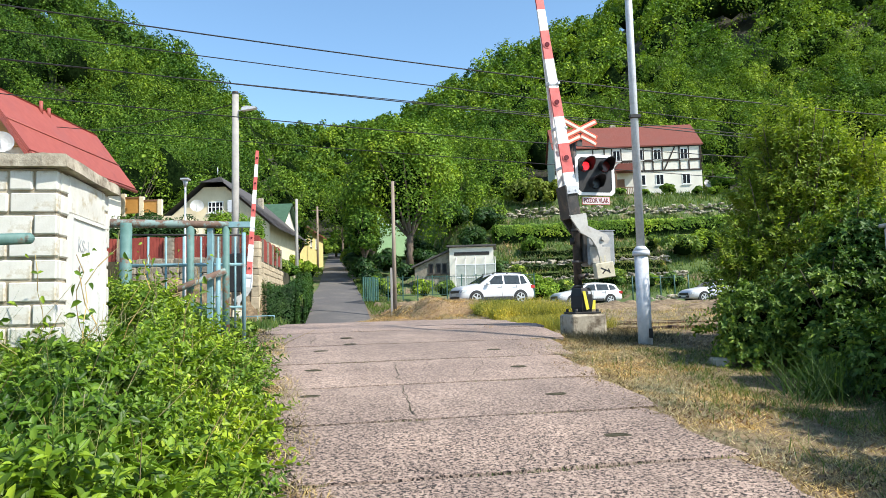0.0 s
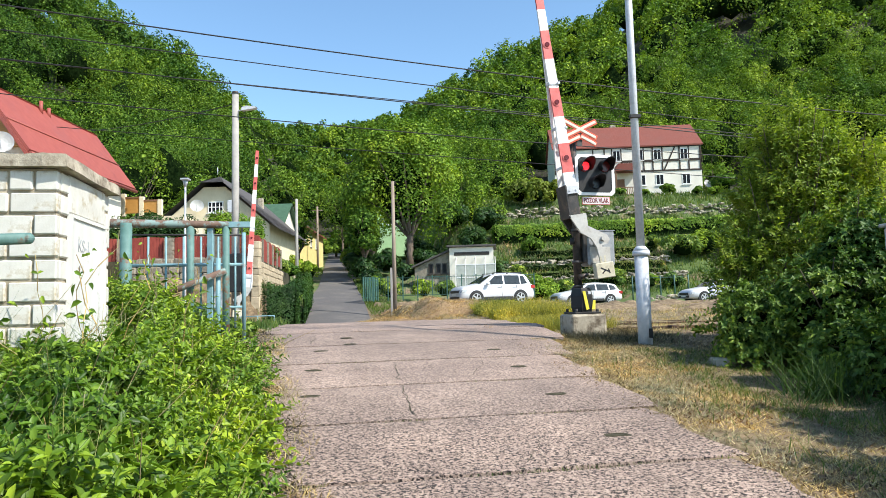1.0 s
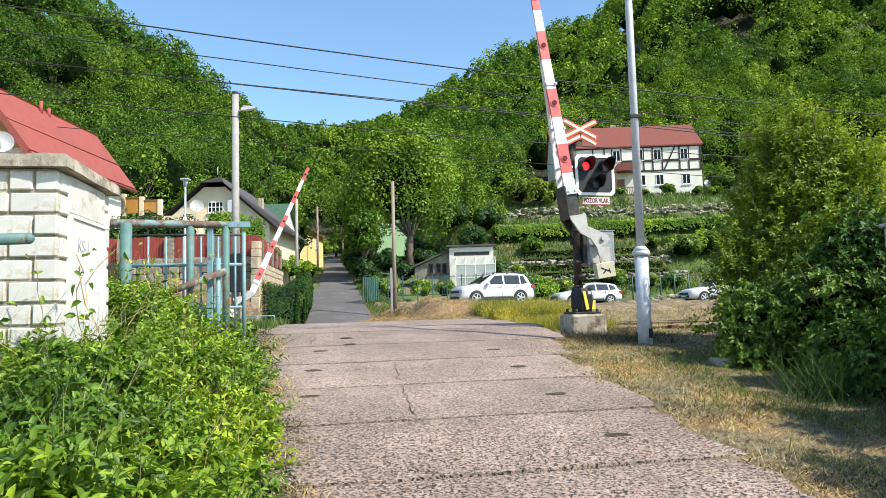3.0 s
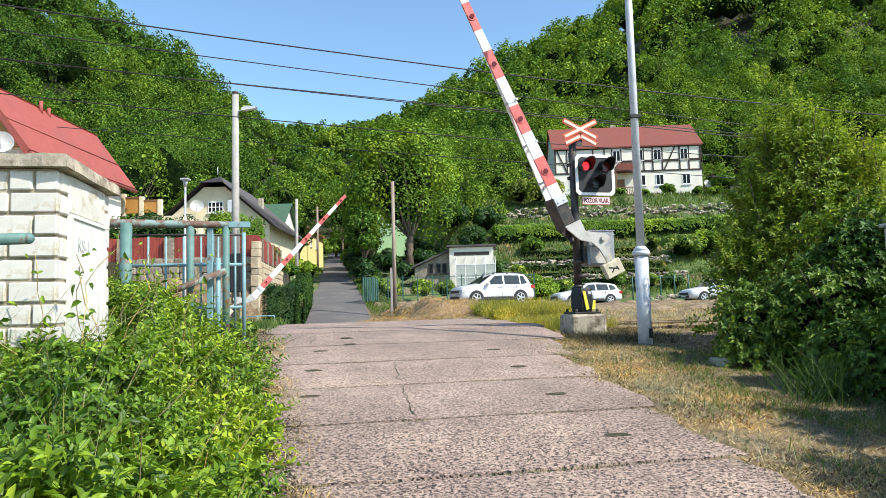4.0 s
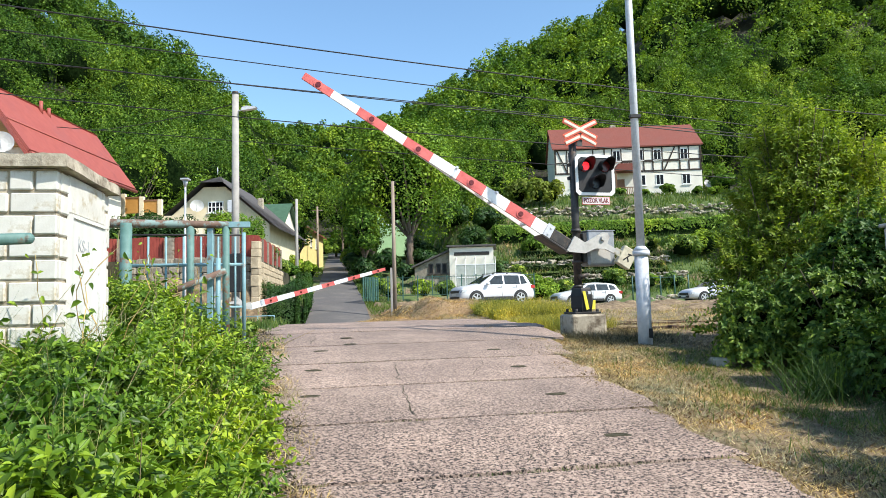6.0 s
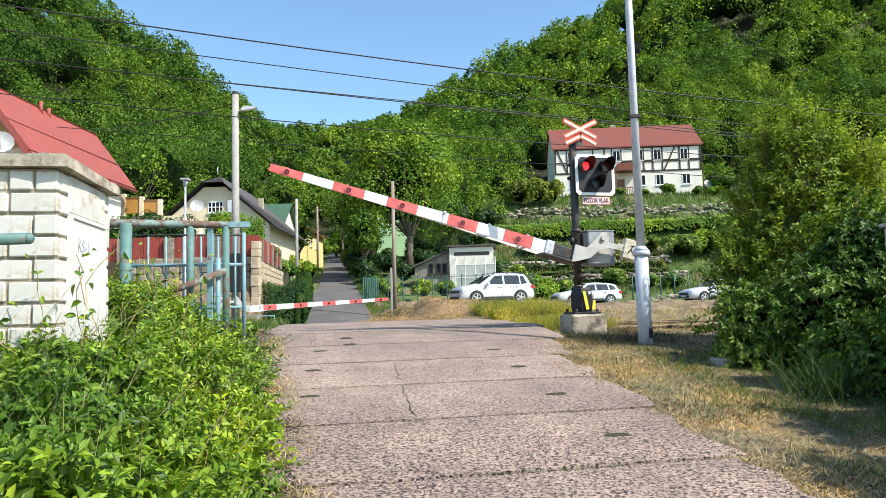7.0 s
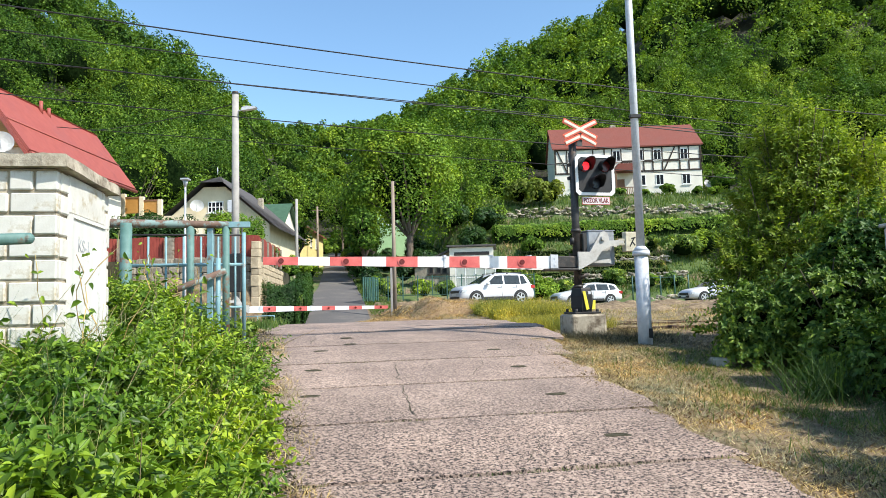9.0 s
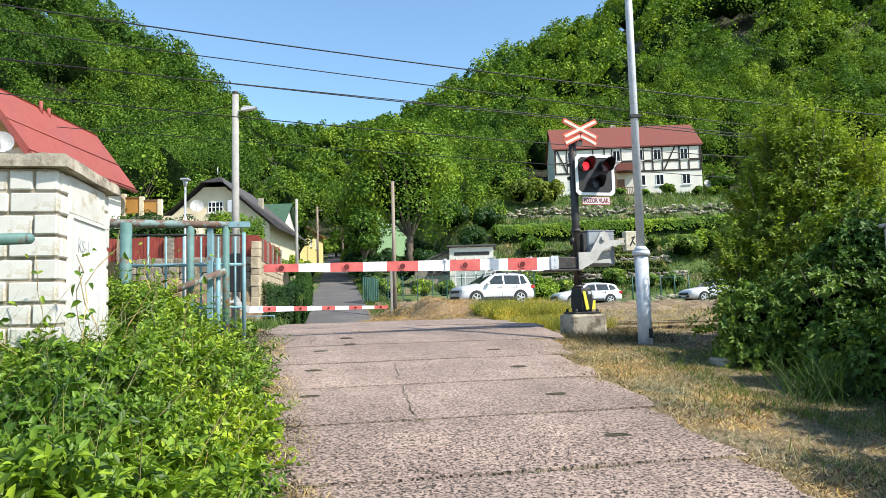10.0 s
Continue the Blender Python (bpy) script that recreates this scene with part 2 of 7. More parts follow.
def arrays(name, verts, faces, material, parent=None):
    """One mesh from arrays of corners and of three- or four-cornered faces."""
    verts, faces = np.asarray(verts, dtype=np.float32).reshape(-1, 3), np.asarray(faces, dtype=np.int32)
    n, k = faces.shape
    me = bpy.data.meshes.new(name)
    me.vertices.add(len(verts))
    me.vertices.foreach_set("co", verts.ravel())
    me.loops.add(n * k)
    me.loops.foreach_set("vertex_index", faces.ravel())
    me.polygons.add(n)
    me.polygons.foreach_set("loop_start", np.arange(0, n * k, k, dtype=np.int32))
    me.polygons.foreach_set("loop_total", np.full(n, k, dtype=np.int32))
    me.update(calc_edges=True)
    me.materials.append(material)
    ob = new(name, me)
    if parent:
        ob.parent = parent
    return ob


RNG = np.random.default_rng(7)


def unit(v):
    return v / np.maximum(np.linalg.norm(v, axis=-1, keepdims=True), 1e-9)


def leaves(pos, nrm, size, slim=0.55, fold=0.15, down=0.25):
    """Pointed leaves of four corners at pos, facing nrm roughly, drooping."""
    n = len(pos)
    side = unit(np.cross(nrm, RNG.normal(size=(n, 3))))
    tip = unit(np.cross(side, nrm) + np.array([0, 0, -down]))
    s = (size * RNG.uniform(0.6, 1.35, n))[:, None]
    mid = pos + tip * s * 0.05 - nrm * s * fold * 0.5
    return np.stack([pos - tip * s * 0.5, mid + side * s * slim * 0.5 + nrm * s * fold, pos + tip * s * 0.5, mid - side * s * slim * 0.5 + nrm * s * fold], 1)


def quads(name, q, material, parent=None):
    q = np.concatenate(q) if isinstance(q, list) else q
    return arrays(name, q.reshape(-1, 3), np.arange(len(q) * 4).reshape(-1, 4), material, parent)


def crown(c, rad, lobes, count, size, low=-0.35, slim=0.6, spread=0.66, rise=0.5, lobe=(0.24, 0.42)):
    """Leaves on the outside of many lobes that make up one crown."""
    c, rad = np.array(c, float), np.array(rad, float)
    d = unit(RNG.normal(size=(lobes, 3)))
    d[:, 2] = np.where(d[:, 2] < low, -d[:, 2], d[:, 2])
    lc = d * RNG.uniform(0.35, 1.0, (lobes, 1)) ** 0.5 * spread
    lr = RNG.uniform(*lobe, lobes)
    k = RNG.integers(0, lobes, count)
    e = unit(RNG.normal(size=(count, 3)) + 0.7 * lc[k] + np.array([0, 0, rise]))
    p = lc[k] + e * (lr[k] * RNG.uniform(0.72, 1.08, count))[:, None]
    nrm = unit(e + np.array([0, 0, 0.2]) + RNG.normal(size=(count, 3)) * 0.3)
    return leaves(c + p * rad, nrm, size, slim)


def blades(x, y, z, h, w, lean=0.35):
    """Upright bent blades with a pointed tip."""
    n = len(x)
    a = RNG.uniform(0, math.tau, n)
    b = RNG.uniform(0, math.tau, n)
    h = h * RNG.uniform(0.5, 1.3, n)
    base = np.stack([x, y, z], 1)
    sd = np.stack([np.cos(a), np.sin(a), 0 * a], 1) * (w * 0.5)
    ln = np.stack([np.cos(b), np.sin(b), 0 * b], 1) * (h * RNG.uniform(0, 2 * lean, n))[:, None]
    up = np.stack([0 * h, 0 * h, h], 1)
    return np.stack([base - sd, base + sd, base + ln + up + sd * 0.15, base + ln + up - sd * 0.15], 1)


def icocore(c, rad, rough=0.2, cuts=2):
    bm = B()
    bmesh.ops.create_icosphere(bm, subdivisions=cuts, radius=1.0)
    v = np.array([q.co[:] for q in bm.verts])
    f = np.array([[q.index for q in t.verts] for t in bm.faces])
    bm.free()
    v = v * (1 + RNG.normal(0, rough, (len(v), 1)))
    return np.array(c) + v * np.array(rad), f


# ---------------------------------------------------------------- the lie of the land
PHI = radians(10)
CP, SP = math.cos(PHI), math.sin(PHI)


def uv(x, y):
    return x * CP + y * SP, -x * SP + y * CP


def xy(u, v):
    return u * CP - v * SP, u * SP + v * CP


ROAD_P = ([-300, -40, 0, 12.2, 19, 26, 33, 90, 150, 4000], [-8, -4, 0, 1.22, 1.2, 0.62, 0.68, 7.6, 14, 16])
LEFT_P = ([-300, -40, 0, 4, 9, 14, 20, 27, 31.3, 31.9, 60, 150, 4000], [-8, -4, 0.15, 0.65, 1.3, 1.3, 1.2, 0.8, 0.9, 3.0, 5, 14, 16])
MID_P = ([-300, -40, 0, 6, 10.2, 11.2, 12.4, 13.4, 19, 23, 27, 30, 38, 45, 60, 100, 4000], [-8, -4, 0, 0.55, 1.0, 1.03, 1.02, 0.84, 0.92, 1.18, 1.38, 1.5, 1.62, 1.95, 4.7, 9, 16])
RIGHT_P = ([-300, -40, 0, 6, 10.4, 13, 19, 24, 30, 37, 49, 52, 60, 65.5, 66, 69.5, 84, 150, 4000], [-8, -4, 0, 0.55, 1.0, 0.86, 0.92, 1.08, 1.28, 1.36, 1.38, 2.4, 7.4, 9.6, 10.6, 12.3, 13, 16, 18])
SKY_A = np.array([-2.0, -0.82, -0.65, -0.488, -0.376, -0.318, -0.26, -0.186, -0.12, -0.07, 0.013, 0.08, 0.146, 0.229, 0.345, 0.65, 1.0, 2.0])
SKY_E = np.array([0.55, 0.60, 0.58, 0.457, 0.39, 0.325, 0.295, 0.272, 0.27, 0.283, 0.323, 0.367, 0.39, 0.43, 0.52, 0.60, 0.6, 0.5])
RIDGE = np.array([120, 120, 125, 140, 160, 180, 250, 380, 400, 300, 225, 205, 195, 185, 180, 165, 150, 120])
FOOT = np.array([50, 55, 58, 60, 62, 66, 90, 130, 120, 100, 88, 84, 82, 82, 82, 84, 84, 70])


def near_z(u, v):
    zs = [np.interp(v, *p) for p in (LEFT_P, ROAD_P, ROAD_P, MID_P, MID_P)] + [np.interp(u * SP + v * CP, *RIGHT_P)]
    us = [-3.2, -1.6, 2.9, 4.1, 9.5, 12.5]
    out = np.where(u <= us[0], zs[0], zs[-1])
    for k in range(5):
        w = np.clip((u - us[k]) / (us[k + 1] - us[k]), 0, 1)
        w = w * w * (3 - 2 * w)
        out = np.where((u > us[k]) & (u <= us[k + 1]), zs[k] * (1 - w) + zs[k + 1] * w, out)
    return out


def land(x, y):
    """Height of the ground: the near strip, then wooded hills that rise to a ridge."""
    x, y = np.asarray(x, float), np.asarray(y, float)
    u, v = uv(x, y)
    z = near_z(u, v)
    yy = np.maximum(y, 1.0)
    a = np.clip(x / yy, -2, 2)
    d0, d1, e = np.interp(a, SKY_A, FOOT), np.interp(a, SKY_A, RIDGE), np.interp(a, SKY_A, SKY_E)
    top = 1.6 + e * d1 - 11.2 - 0.03 * np.maximum(d1 - 180, 0)
    zf = near_z(*uv(a * d0, d0))
    t = np.clip((y - d0) / (d1 - d0), 0, 1)
    hill = zf + (top - zf) * (0.75 * t + 0.25 * t * t * (3 - 2 * t))
    past = top - 0.12 * np.maximum(y - d1, 0)
    far = np.where(y > d1, past, hill)
    return np.where((y > d0), np.maximum(far, -10), z)


def height(x, y):
    return float(land(x, y))


# ground sheet, finer near the camera
ang = np.concatenate([np.linspace(-0.85, 0.85, 341), np.linspace(0.85, 2 * math.pi - 0.85, 60)[1:-1]])
rad = np.concatenate([np.arange(0.6, 40, 0.3), np.arange(40, 90, 1.0), np.geomspace(90, 4200, 60)])
aa, rr = np.meshgrid(ang, rad)
gx, gy = rr * np.sin(aa), rr * np.cos(aa)
gz = land(gx, gy)
gu, gv = uv(gx, gy)
slab_zone = (gu > -1.15) & (gu < 2.7 + 0.05 * (gv - 4) + 0.5 * np.clip((gv - 9.2) / 1.5, 0, 1)) & (gv > -3) & (gv < 20.5)
road_zone = (gu > -1.4) & (gu < 3.0) & (gv >= 20.5) & (gv < 160)
jitter = np.array([[noise.noise((px * 0.9, py * 0.9, 0)) for px, py in zip(r1, r2)] for r1, r2 in zip(gx, gy)]) * np.clip(rr * 0.012, 0.05, 0.4)
gz = np.where(slab_zone, gz - 0.1, np.where(road_zone, gz - 0.08, gz - 0.02 * (gv < 20) * (np.abs(gu - 1) < 3.5) + jitter * np.where(gv < 24, np.clip(np.abs(gu - 1) - 2.2, 0.1, 1) * np.where(gv > 11, 0.25, 0.7), 1)))
na, nr = len(ang), len(rad)
idx = np.arange(na * nr).reshape(nr, na)
f = np.stack([idx[:-1], np.roll(idx, -1, 1)[:-1], np.roll(idx, -1, 1)[1:], idx[1:]], -1).reshape(-1, 4)
v_all = np.stack([gx, gy, gz], -1).reshape(-1, 3)
ground = arrays("ground", v_all, f[:, ::-1], M_GROUND)
for p in ground.data.polygons:
    p.use_smooth = True
tagged(ground, "grassy and dry earth ground of a valley", "ground", kind="structure")

# ---------------------------------------------------------------- far woods
def woods(name, alo, ahi, count, leafn, material, label):
    """Crowns on a slope. High on the sunny slope the wood thins out into dull pines."""
    qs, pines, cores, cf, off = [], [], [], [], 0
    for _ in range(count):
        a = RNG.uniform(alo, ahi)
        d0, d1 = np.interp(a, SKY_A, FOOT), np.interp(a, SKY_A, RIDGE)
        t = RNG.uniform(0.0, 1.0) ** 0.85
        y = d0 + (d1 - d0) * t + 1
        x = a * y
        z = height(x, y)
        pine = a > 0.4 and t > 1.15 - 1.1 * (a - 0.35) and RNG.uniform() < 0.75
        r = RNG.uniform(2.6, 5.6) * (1 + 0.12 * (y > 150) + 0.5 * (y > 280)) * (0.72 if pine else 1.0)
        h = r * RNG.uniform(1.0, 1.45) * (1.3 if pine else 1.0)
        c = (x, y, z + 2.2 + h * 0.62)
        n = int(leafn * (2.7 if y < 112 else 0.8 if y < 240 else 0.6) * (r / 4.2) ** 1.5)
        q = crown(c, (r, r, h), 24, n, (0.0024 * y + 0.06 if y < 112 else 0.0037 * y + 0.09), spread=0.8, rise=0.55, lobe=(0.17, 0.34))
        (pines if pine else qs).append(q)
        # opaque added core, its colour is the shade inside the crown
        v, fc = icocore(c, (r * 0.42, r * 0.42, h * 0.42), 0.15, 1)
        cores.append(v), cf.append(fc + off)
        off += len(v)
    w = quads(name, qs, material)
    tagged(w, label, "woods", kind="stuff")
    arrays("shade_core", np.concatenate(cores), np.concatenate(cf), M_CORE_SHADE, w)
    if pines:
        tagged(quads("pine_woods", pines, M_LEAF_PINE), "dull dark pines on the rocky upper slope", "woods", kind="stuff")
    return w


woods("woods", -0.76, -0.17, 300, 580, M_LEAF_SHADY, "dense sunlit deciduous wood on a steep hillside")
woods("woods", -0.19, 0.02, 170, 640, M_LEAF_FAR, "deciduous wood closing the head of the valley")
woods("woods", 0.0, 0.74, 460, 540, M_LEAF_FAR, "dense green deciduous wood on the slope above the house")

# ---------------------------------------------------------------- concrete crossing road
road = thing("road", pose(0, 0, 0), "worn concrete slab road with mossy joints leading over the crossing", "road", kind="structure")
U0, U1, SL = -1.45, 3.35, 1.46
ROADM = Matrix(((CP, -SP, 0, 0), (SP, CP, 0, 0), (0, 0, 1, 0), (0, 0, 0, 1)))


def slab(v0, v1, u0, u1, seed):
    bm = B()
    rs = np.random.default_rng(seed)
    nu, nv = 12, 4
    g = [[None] * (nv + 1) for _ in range(nu + 1)]
    for i in range(nu + 1):
        for j in range(nv + 1):
            u, v = u0 + (u1 - u0) * i / nu, v0 + (v1 - v0) * j / nv
            if i in (0, nu):
                u += rs.normal(0, 0.06)
            elif j in (0, nv):
                v += rs.normal(0, 0.008)
            z = np.interp(v, *ROAD_P) + rs.normal(0, 0.003) - (0.01 if j in (0, nv) else 0)
            g[i][j] = bm.verts.new((u, v, z))
    for i in range(nu):
        for j in range(nv):
            bm.faces.new((g[i][j], g[i + 1][j], g[i + 1][j + 1], g[i][j + 1]))
    geo = bmesh.ops.extrude_face_region(bm, geom=bm.faces[:])
    bmesh.ops.translate(bm, verts=[e for e in geo["geom"] if isinstance(e, bmesh.types.BMVert)], vec=(0, 0, -0.16))
    for vv in bm.verts:
        vv.co = ROADM @ vv.co
    return part("slab", bm, M_CONC, road)


for k in range(-5, 13):
    v0 = 4.62 + (k - 1) * SL
    slab(v0 + 0.03, v0 + SL - 0.03, U0, 3.0 + 0.05 * (v0 - 4) + 0.5 * min(max((v0 - 8.6) / 1.5, 0), 1), 40 + k)
bm = B()
for k in range(24):
    v0, v1 = -5 + k * 1.1, -5 + (k + 1) * 1.1
    vs = [bm.verts.new((*xy(u, v), float(np.interp(v, *ROAD_P)) - 0.06)) for u, v in ((U0, v0), (2.9 + 0.05 * (v0 - 4), v0), (2.9 + 0.05 * (v1 - 4), v1), (U0, v1))]
    bm.faces.new(vs)
part("joint_fill", bm, M_SOILJ, road)

# sunken iron lifting plates in the slabs
for u, v in ((0.35, 11.11), (0.38, 10.46), (-0.05, 9.91), (-0.13, 8.5), (-0.15, 7.12), (2.37, 9.5), (2.35, 8.21), (2.32, 6.71), (2.3, 5.25)):
    bm = B()
    zz = float(np.interp(v, *ROAD_P))
    rs = random.Random(int(u * 100 + v * 1000))
    ring = []
    for k in range(14):
        a, c = math.cos(k * math.tau / 14), math.sin(k * math.tau / 14)
        g = rs.uniform(0.75, 1.15)
        ring.append([ROADM @ Vector((u + 0.115 * g * f * math.copysign(abs(a) ** 0.6, a), v + 0.048 * g * f * math.copysign(abs(c) ** 0.6, c), zz + h + 0.1 * 0.048 * g * f * c)) for f, h in ((1.0, 0.004), (0.72, 0.009), (0.55, 0.003))])
    ring = [[bm.verts.new(p) for p in r3] for r3 in ring]
    for p, q in zip(ring, ring[1:] + ring[:1]):
        for i in range(2):
            bm.faces.new((p[i], q[i], q[i + 1], p[i + 1]))
    bm.faces.new([r3[2] for r3 in ring])
    part("lifting_plate", bm, M_SOILJ, road)

# cracks across the slabs
def crack(u0, v0, u1, v1, seed):
    rs = random.Random(seed)
    bm = B()
    n = 9
    prev = None
    for k in range(n + 1):
        t = k / n
        u, v = u0 + (u1 - u0) * t + rs.uniform(-0.03, 0.03), v0 + (v1 - v0) * t + rs.uniform(-0.03, 0.03)
        w = 0.006 * (1 - 0.6 * t)
        z = float(np.interp(v, *ROAD_P)) + 0.004
        cur = [bm.verts.new((*xy(u + s * w, v + s * w * 0.6), z)) for s in (-1, 1)]
        if prev:
            bm.faces.new((prev[0], prev[1], cur[1], cur[0]))
        prev = cur
    part("crack", bm, M_SOILJ, road)


for k, c in enumerate(((0.78, 6.21, 0.81, 7.5), (1.64, 7.74, 2.09, 8.8), (0.82, 7.75, 0.88, 8.85), (2.4, 6.2, 2.75, 6.6), (-0.2, 10.6, -0.1, 11.8), (1.4, 4.75, 1.7, 5.3), (1.3, 10.7, 1.9, 12.0))):
    crack(*c, k)

# asphalt lane climbing the valley
bm = B()
rows = []
for k in range(70):
    v = 20.3 + k * 2.0
    mid = max(0.0, 1 - abs(v - 40) / 14)
    hw = 1.55 + 0.5 * max(0, (26 - v) / 6) + 0.3 * mid
    cu = 0.75 + 0.02 * max(0, v - 33) - 0.3 * mid
    z = float(np.interp(v, *ROAD_P)) + 0.06
    rows.append([bm.verts.new((*xy(cu + s * hw, v), z - 0.03 * abs(s))) for s in (-1, -0.5, 0, 0.5, 1)])
for r1, r2 in zip(rows, rows[1:]):
    for i in range(4):
        bm.faces.new((r1[i], r1[i + 1], r2[i + 1], r2[i]))
lane = part("lane", bm, M_ASPH)
tagged(lane, "grey worn asphalt village lane climbing the valley", "road", kind="structure")

# ---------------------------------------------------------------- railway track
def track(v0, label):
    t = thing("railway_track", pose(*xy(1, v0), 0, 0, 0, 10), label, "railway track", "railway tracks", kind="structure")
    z = 0.95
    for dv in (-0.7175, 0.7175):
        for lo, hi in ((-40, -1.5 - 1), (5.1, 45)):
            bm = B()
            prism(bm, [(-0.065, 0), (0.065, 0), (0.065, 0.015), (0.012, 0.035), (0.012, 0.11), (0.036, 0.12), (0.036, 0.15), (-0.036, 0.15), (-0.036, 0.12), (-0.012, 0.11), (-0.012, 0.035), (-0.065, 0.015)],
                  lo, hi, Matrix.Translation((0, dv, z - 0.13)) @ Matrix.Rotation(-math.pi / 2, 4, 'Z'))
            part("rail", bm, M_RUST, t)
    bm = B()
    box(bm, 6.25, 6.4, -0.86, -0.62, z - 0.1, z + 0.1, None, 0.01)
    box(bm, 6.05, 6.6, -0.8, -0.77, z - 0.1, z - 0.01, None, 0.006)
    part("rail_bracket", bm, M_RUST, t)
    bm = B()
    for k in range(-60, 72):
        u = k * 0.62
        if not -2.6 < u < 5.0:
            box(bm, u - 0.13, u + 0.13, -1.25, 1.25, z - 0.25, z - 0.125)
    sl = part("sleepers", bm, M_OLDCONC, t)
    tagged(sl, kind="stuff")
    return t


track(14.3, "rusty steel railway track with concrete sleepers in ballast")
track(18.6, "second railway track behind the first in ballast")

# ---------------------------------------------------------------- barriers
YAW = 13.9


def arm(parent, mirror, hinge, bands, tip, offset, socket_m, socket_label):
    """The boom: bands of red and white, reflectors, a crank plate and the counterweight. It lies along -x, or along +x when mirrored."""
    sg = 1 if mirror else -1
    bm = B()
    plate = [(-0.47, -0.24), (-0.25, -0.24), (-0.05, 0.09), (0.03, 0.13), (0.1, 0.08), (0.12, -0.04), (0.4, -0.02), (0.4, -0.11), (0.14, -0.14), (-0.02, -0.22), (-0.15, -0.4), (-0.47, -0.56)]
    plate = [(x * -sg, z - 0.0) for x, z in plate]
    prism(bm, plate, -0.2, -0.16)
    tube(bm, (0, -0.24, 0), (0, -0.1, 0), 0.045)
    crank = part("boom_arm", bm, M_CAST, parent, "grey cast steel crank arm of the boom")
    crank.location = hinge
    bm = B()
    prism(bm, plate, 0.16, 0.2)
    part("crank_plate", bm, M_STEELDK, crank)
    bm = B()
    zc = -offset
    box(bm, min(sg * 0.42, sg * 1.0), max(sg * 0.42, sg * 1.0), -0.2, 0.18, zc - 0.14, zc - 0.1, None, 0.01)
    box(bm, min(sg * 0.46, sg * 0.875), max(sg * 0.46, sg * 0.875), -0.155, 0.16, zc - 0.1, zc + 0.11, None, 0.02)
    part("boom_socket", bm, socket_m, crank, socket_label)
    for yy in (-0.185, 0.12):
        bm = B()
        box(bm, min(sg * 0.84, sg * 0.98), max(sg * 0.84, sg * 0.98), yy, yy + 0.012, zc - 0.11, zc + 0.13, None, 0.003)
        for zz in (-0.05, 0.07):
            tube(bm, (sg * 0.9, yy - 0.012, zc + zz), (sg * 0.9, yy + 0.02, zc + zz), 0.018, seg=8)
        part("bolt_plate", bm, M_GALV, crank)

    def thick(s):
        return 0.116 - 0.056 * s / tip

    marks = sorted(bands)
    edges = [0.88]
    for s in marks:
        edges += [s - 0.26, s + 0.26]
    edges[-1] = tip
    for i, (s0, s1) in enumerate(zip(edges, edges[1:])):
        bm = B()
        h0, h1 = thick(s0), thick(s1)
        yb = -0.165 + 0.10 * np.clip(s0 / 3.6, 0, 1), -0.165 + 0.10 * np.clip(s1 / 3.6, 0, 1)
        vs = [bm.verts.new((sg * s, y + dy, zc + k * h)) for s, h, y in ((s0, h0, yb[0]), (s1, h1, yb[1])) for dy in (-0.02, 0.02) for k in (-1, 1)]
        for q in ((0, 1, 3, 2), (4, 6, 7, 5), (0, 2, 6, 4), (1, 5, 7, 3), (0, 4, 5, 1), (2, 3, 7, 6)):
            bm.faces.new([vs[k] for k in q])
        part("red_band" if i % 2 else "white_band", bm, M_RED if i % 2 else M_WPAINT, crank)
    for s in marks:
        bm = B()
        yb = -0.185 + 0.10 * np.clip(s / 3.6, 0, 1)
        tube(bm, (sg * s, yb - 0.025, zc), (sg * s, yb, zc), 0.042, 0.045, 16)
        rf = part("reflector", bm, M_REDLENS, crank, "round dark red reflector")
        bm = B()
        tube(bm, (sg * s, yb - 0.012, zc), (sg * s, yb + 0.002, zc), 0.072, 0.072, 16)
        part("reflector_rim", bm, M_RED, crank)
    bm = B()
    vs = [bm.verts.new((sg * s, y + dy, zc + k * h)) for s, h, y in ((0.86, 0.12, 0.12), (3.7, 0.07, -0.02)) for dy in (-0.015, 0.015) for k in (-1, 1)]
    for q in ((0, 1, 3, 2), (4, 6, 7, 5), (0, 2, 6, 4), (1, 5, 7, 3), (0, 4, 5, 1), (2, 3, 7, 6)):
        bm.faces.new([vs[k] for k in q])
    part("rear_board", bm, M_WPAINT, crank)
    for s in (1.3, 2.0, 2.8):
        bm = B()
        w = 0.13 - 0.15 * s / 3.7
        box(bm, min(sg * s, sg * (s + 0.04)), max(sg * s, sg * (s + 0.04)), -0.14, max(w, -0.08), zc + thick(s) - 0.02, zc + thick(s) + 0.02)
        box(bm, min(sg * s, sg * (s + 0.04)), max(sg * s, sg * (s + 0.04)), -0.14, max(w, -0.08), zc - thick(s) - 0.01, zc - thick(s) + 0.02)
        box(bm, min(sg * s, sg * (s + 0.03)), max(sg * s, sg * (s + 0.03)), -0.12, -0.11, zc - thick(s), zc + thick(s))
        part("spacer", bm, M_GALV, crank)
    bm = B()
    for yy in (-0.2, 0.16):
        for zz in (-0.1, -0.02):
            box(bm, min(-sg * 0.3, -sg * 0.46), max(-sg * 0.3, -sg * 0.46), yy, yy + 0.035, zz - 0.018, zz + 0.018)
    box(bm, min(-sg * 0.42, -sg * 0.69), max(-sg * 0.42, -sg * 0.69), -0.22, -0.09, -0.23, 0.12, None, 0.012)
    cw = part("counterweight", bm, M_CREAM, crank, "cream painted counterweight block")
    bm = B()
    cx = -sg * 0.555
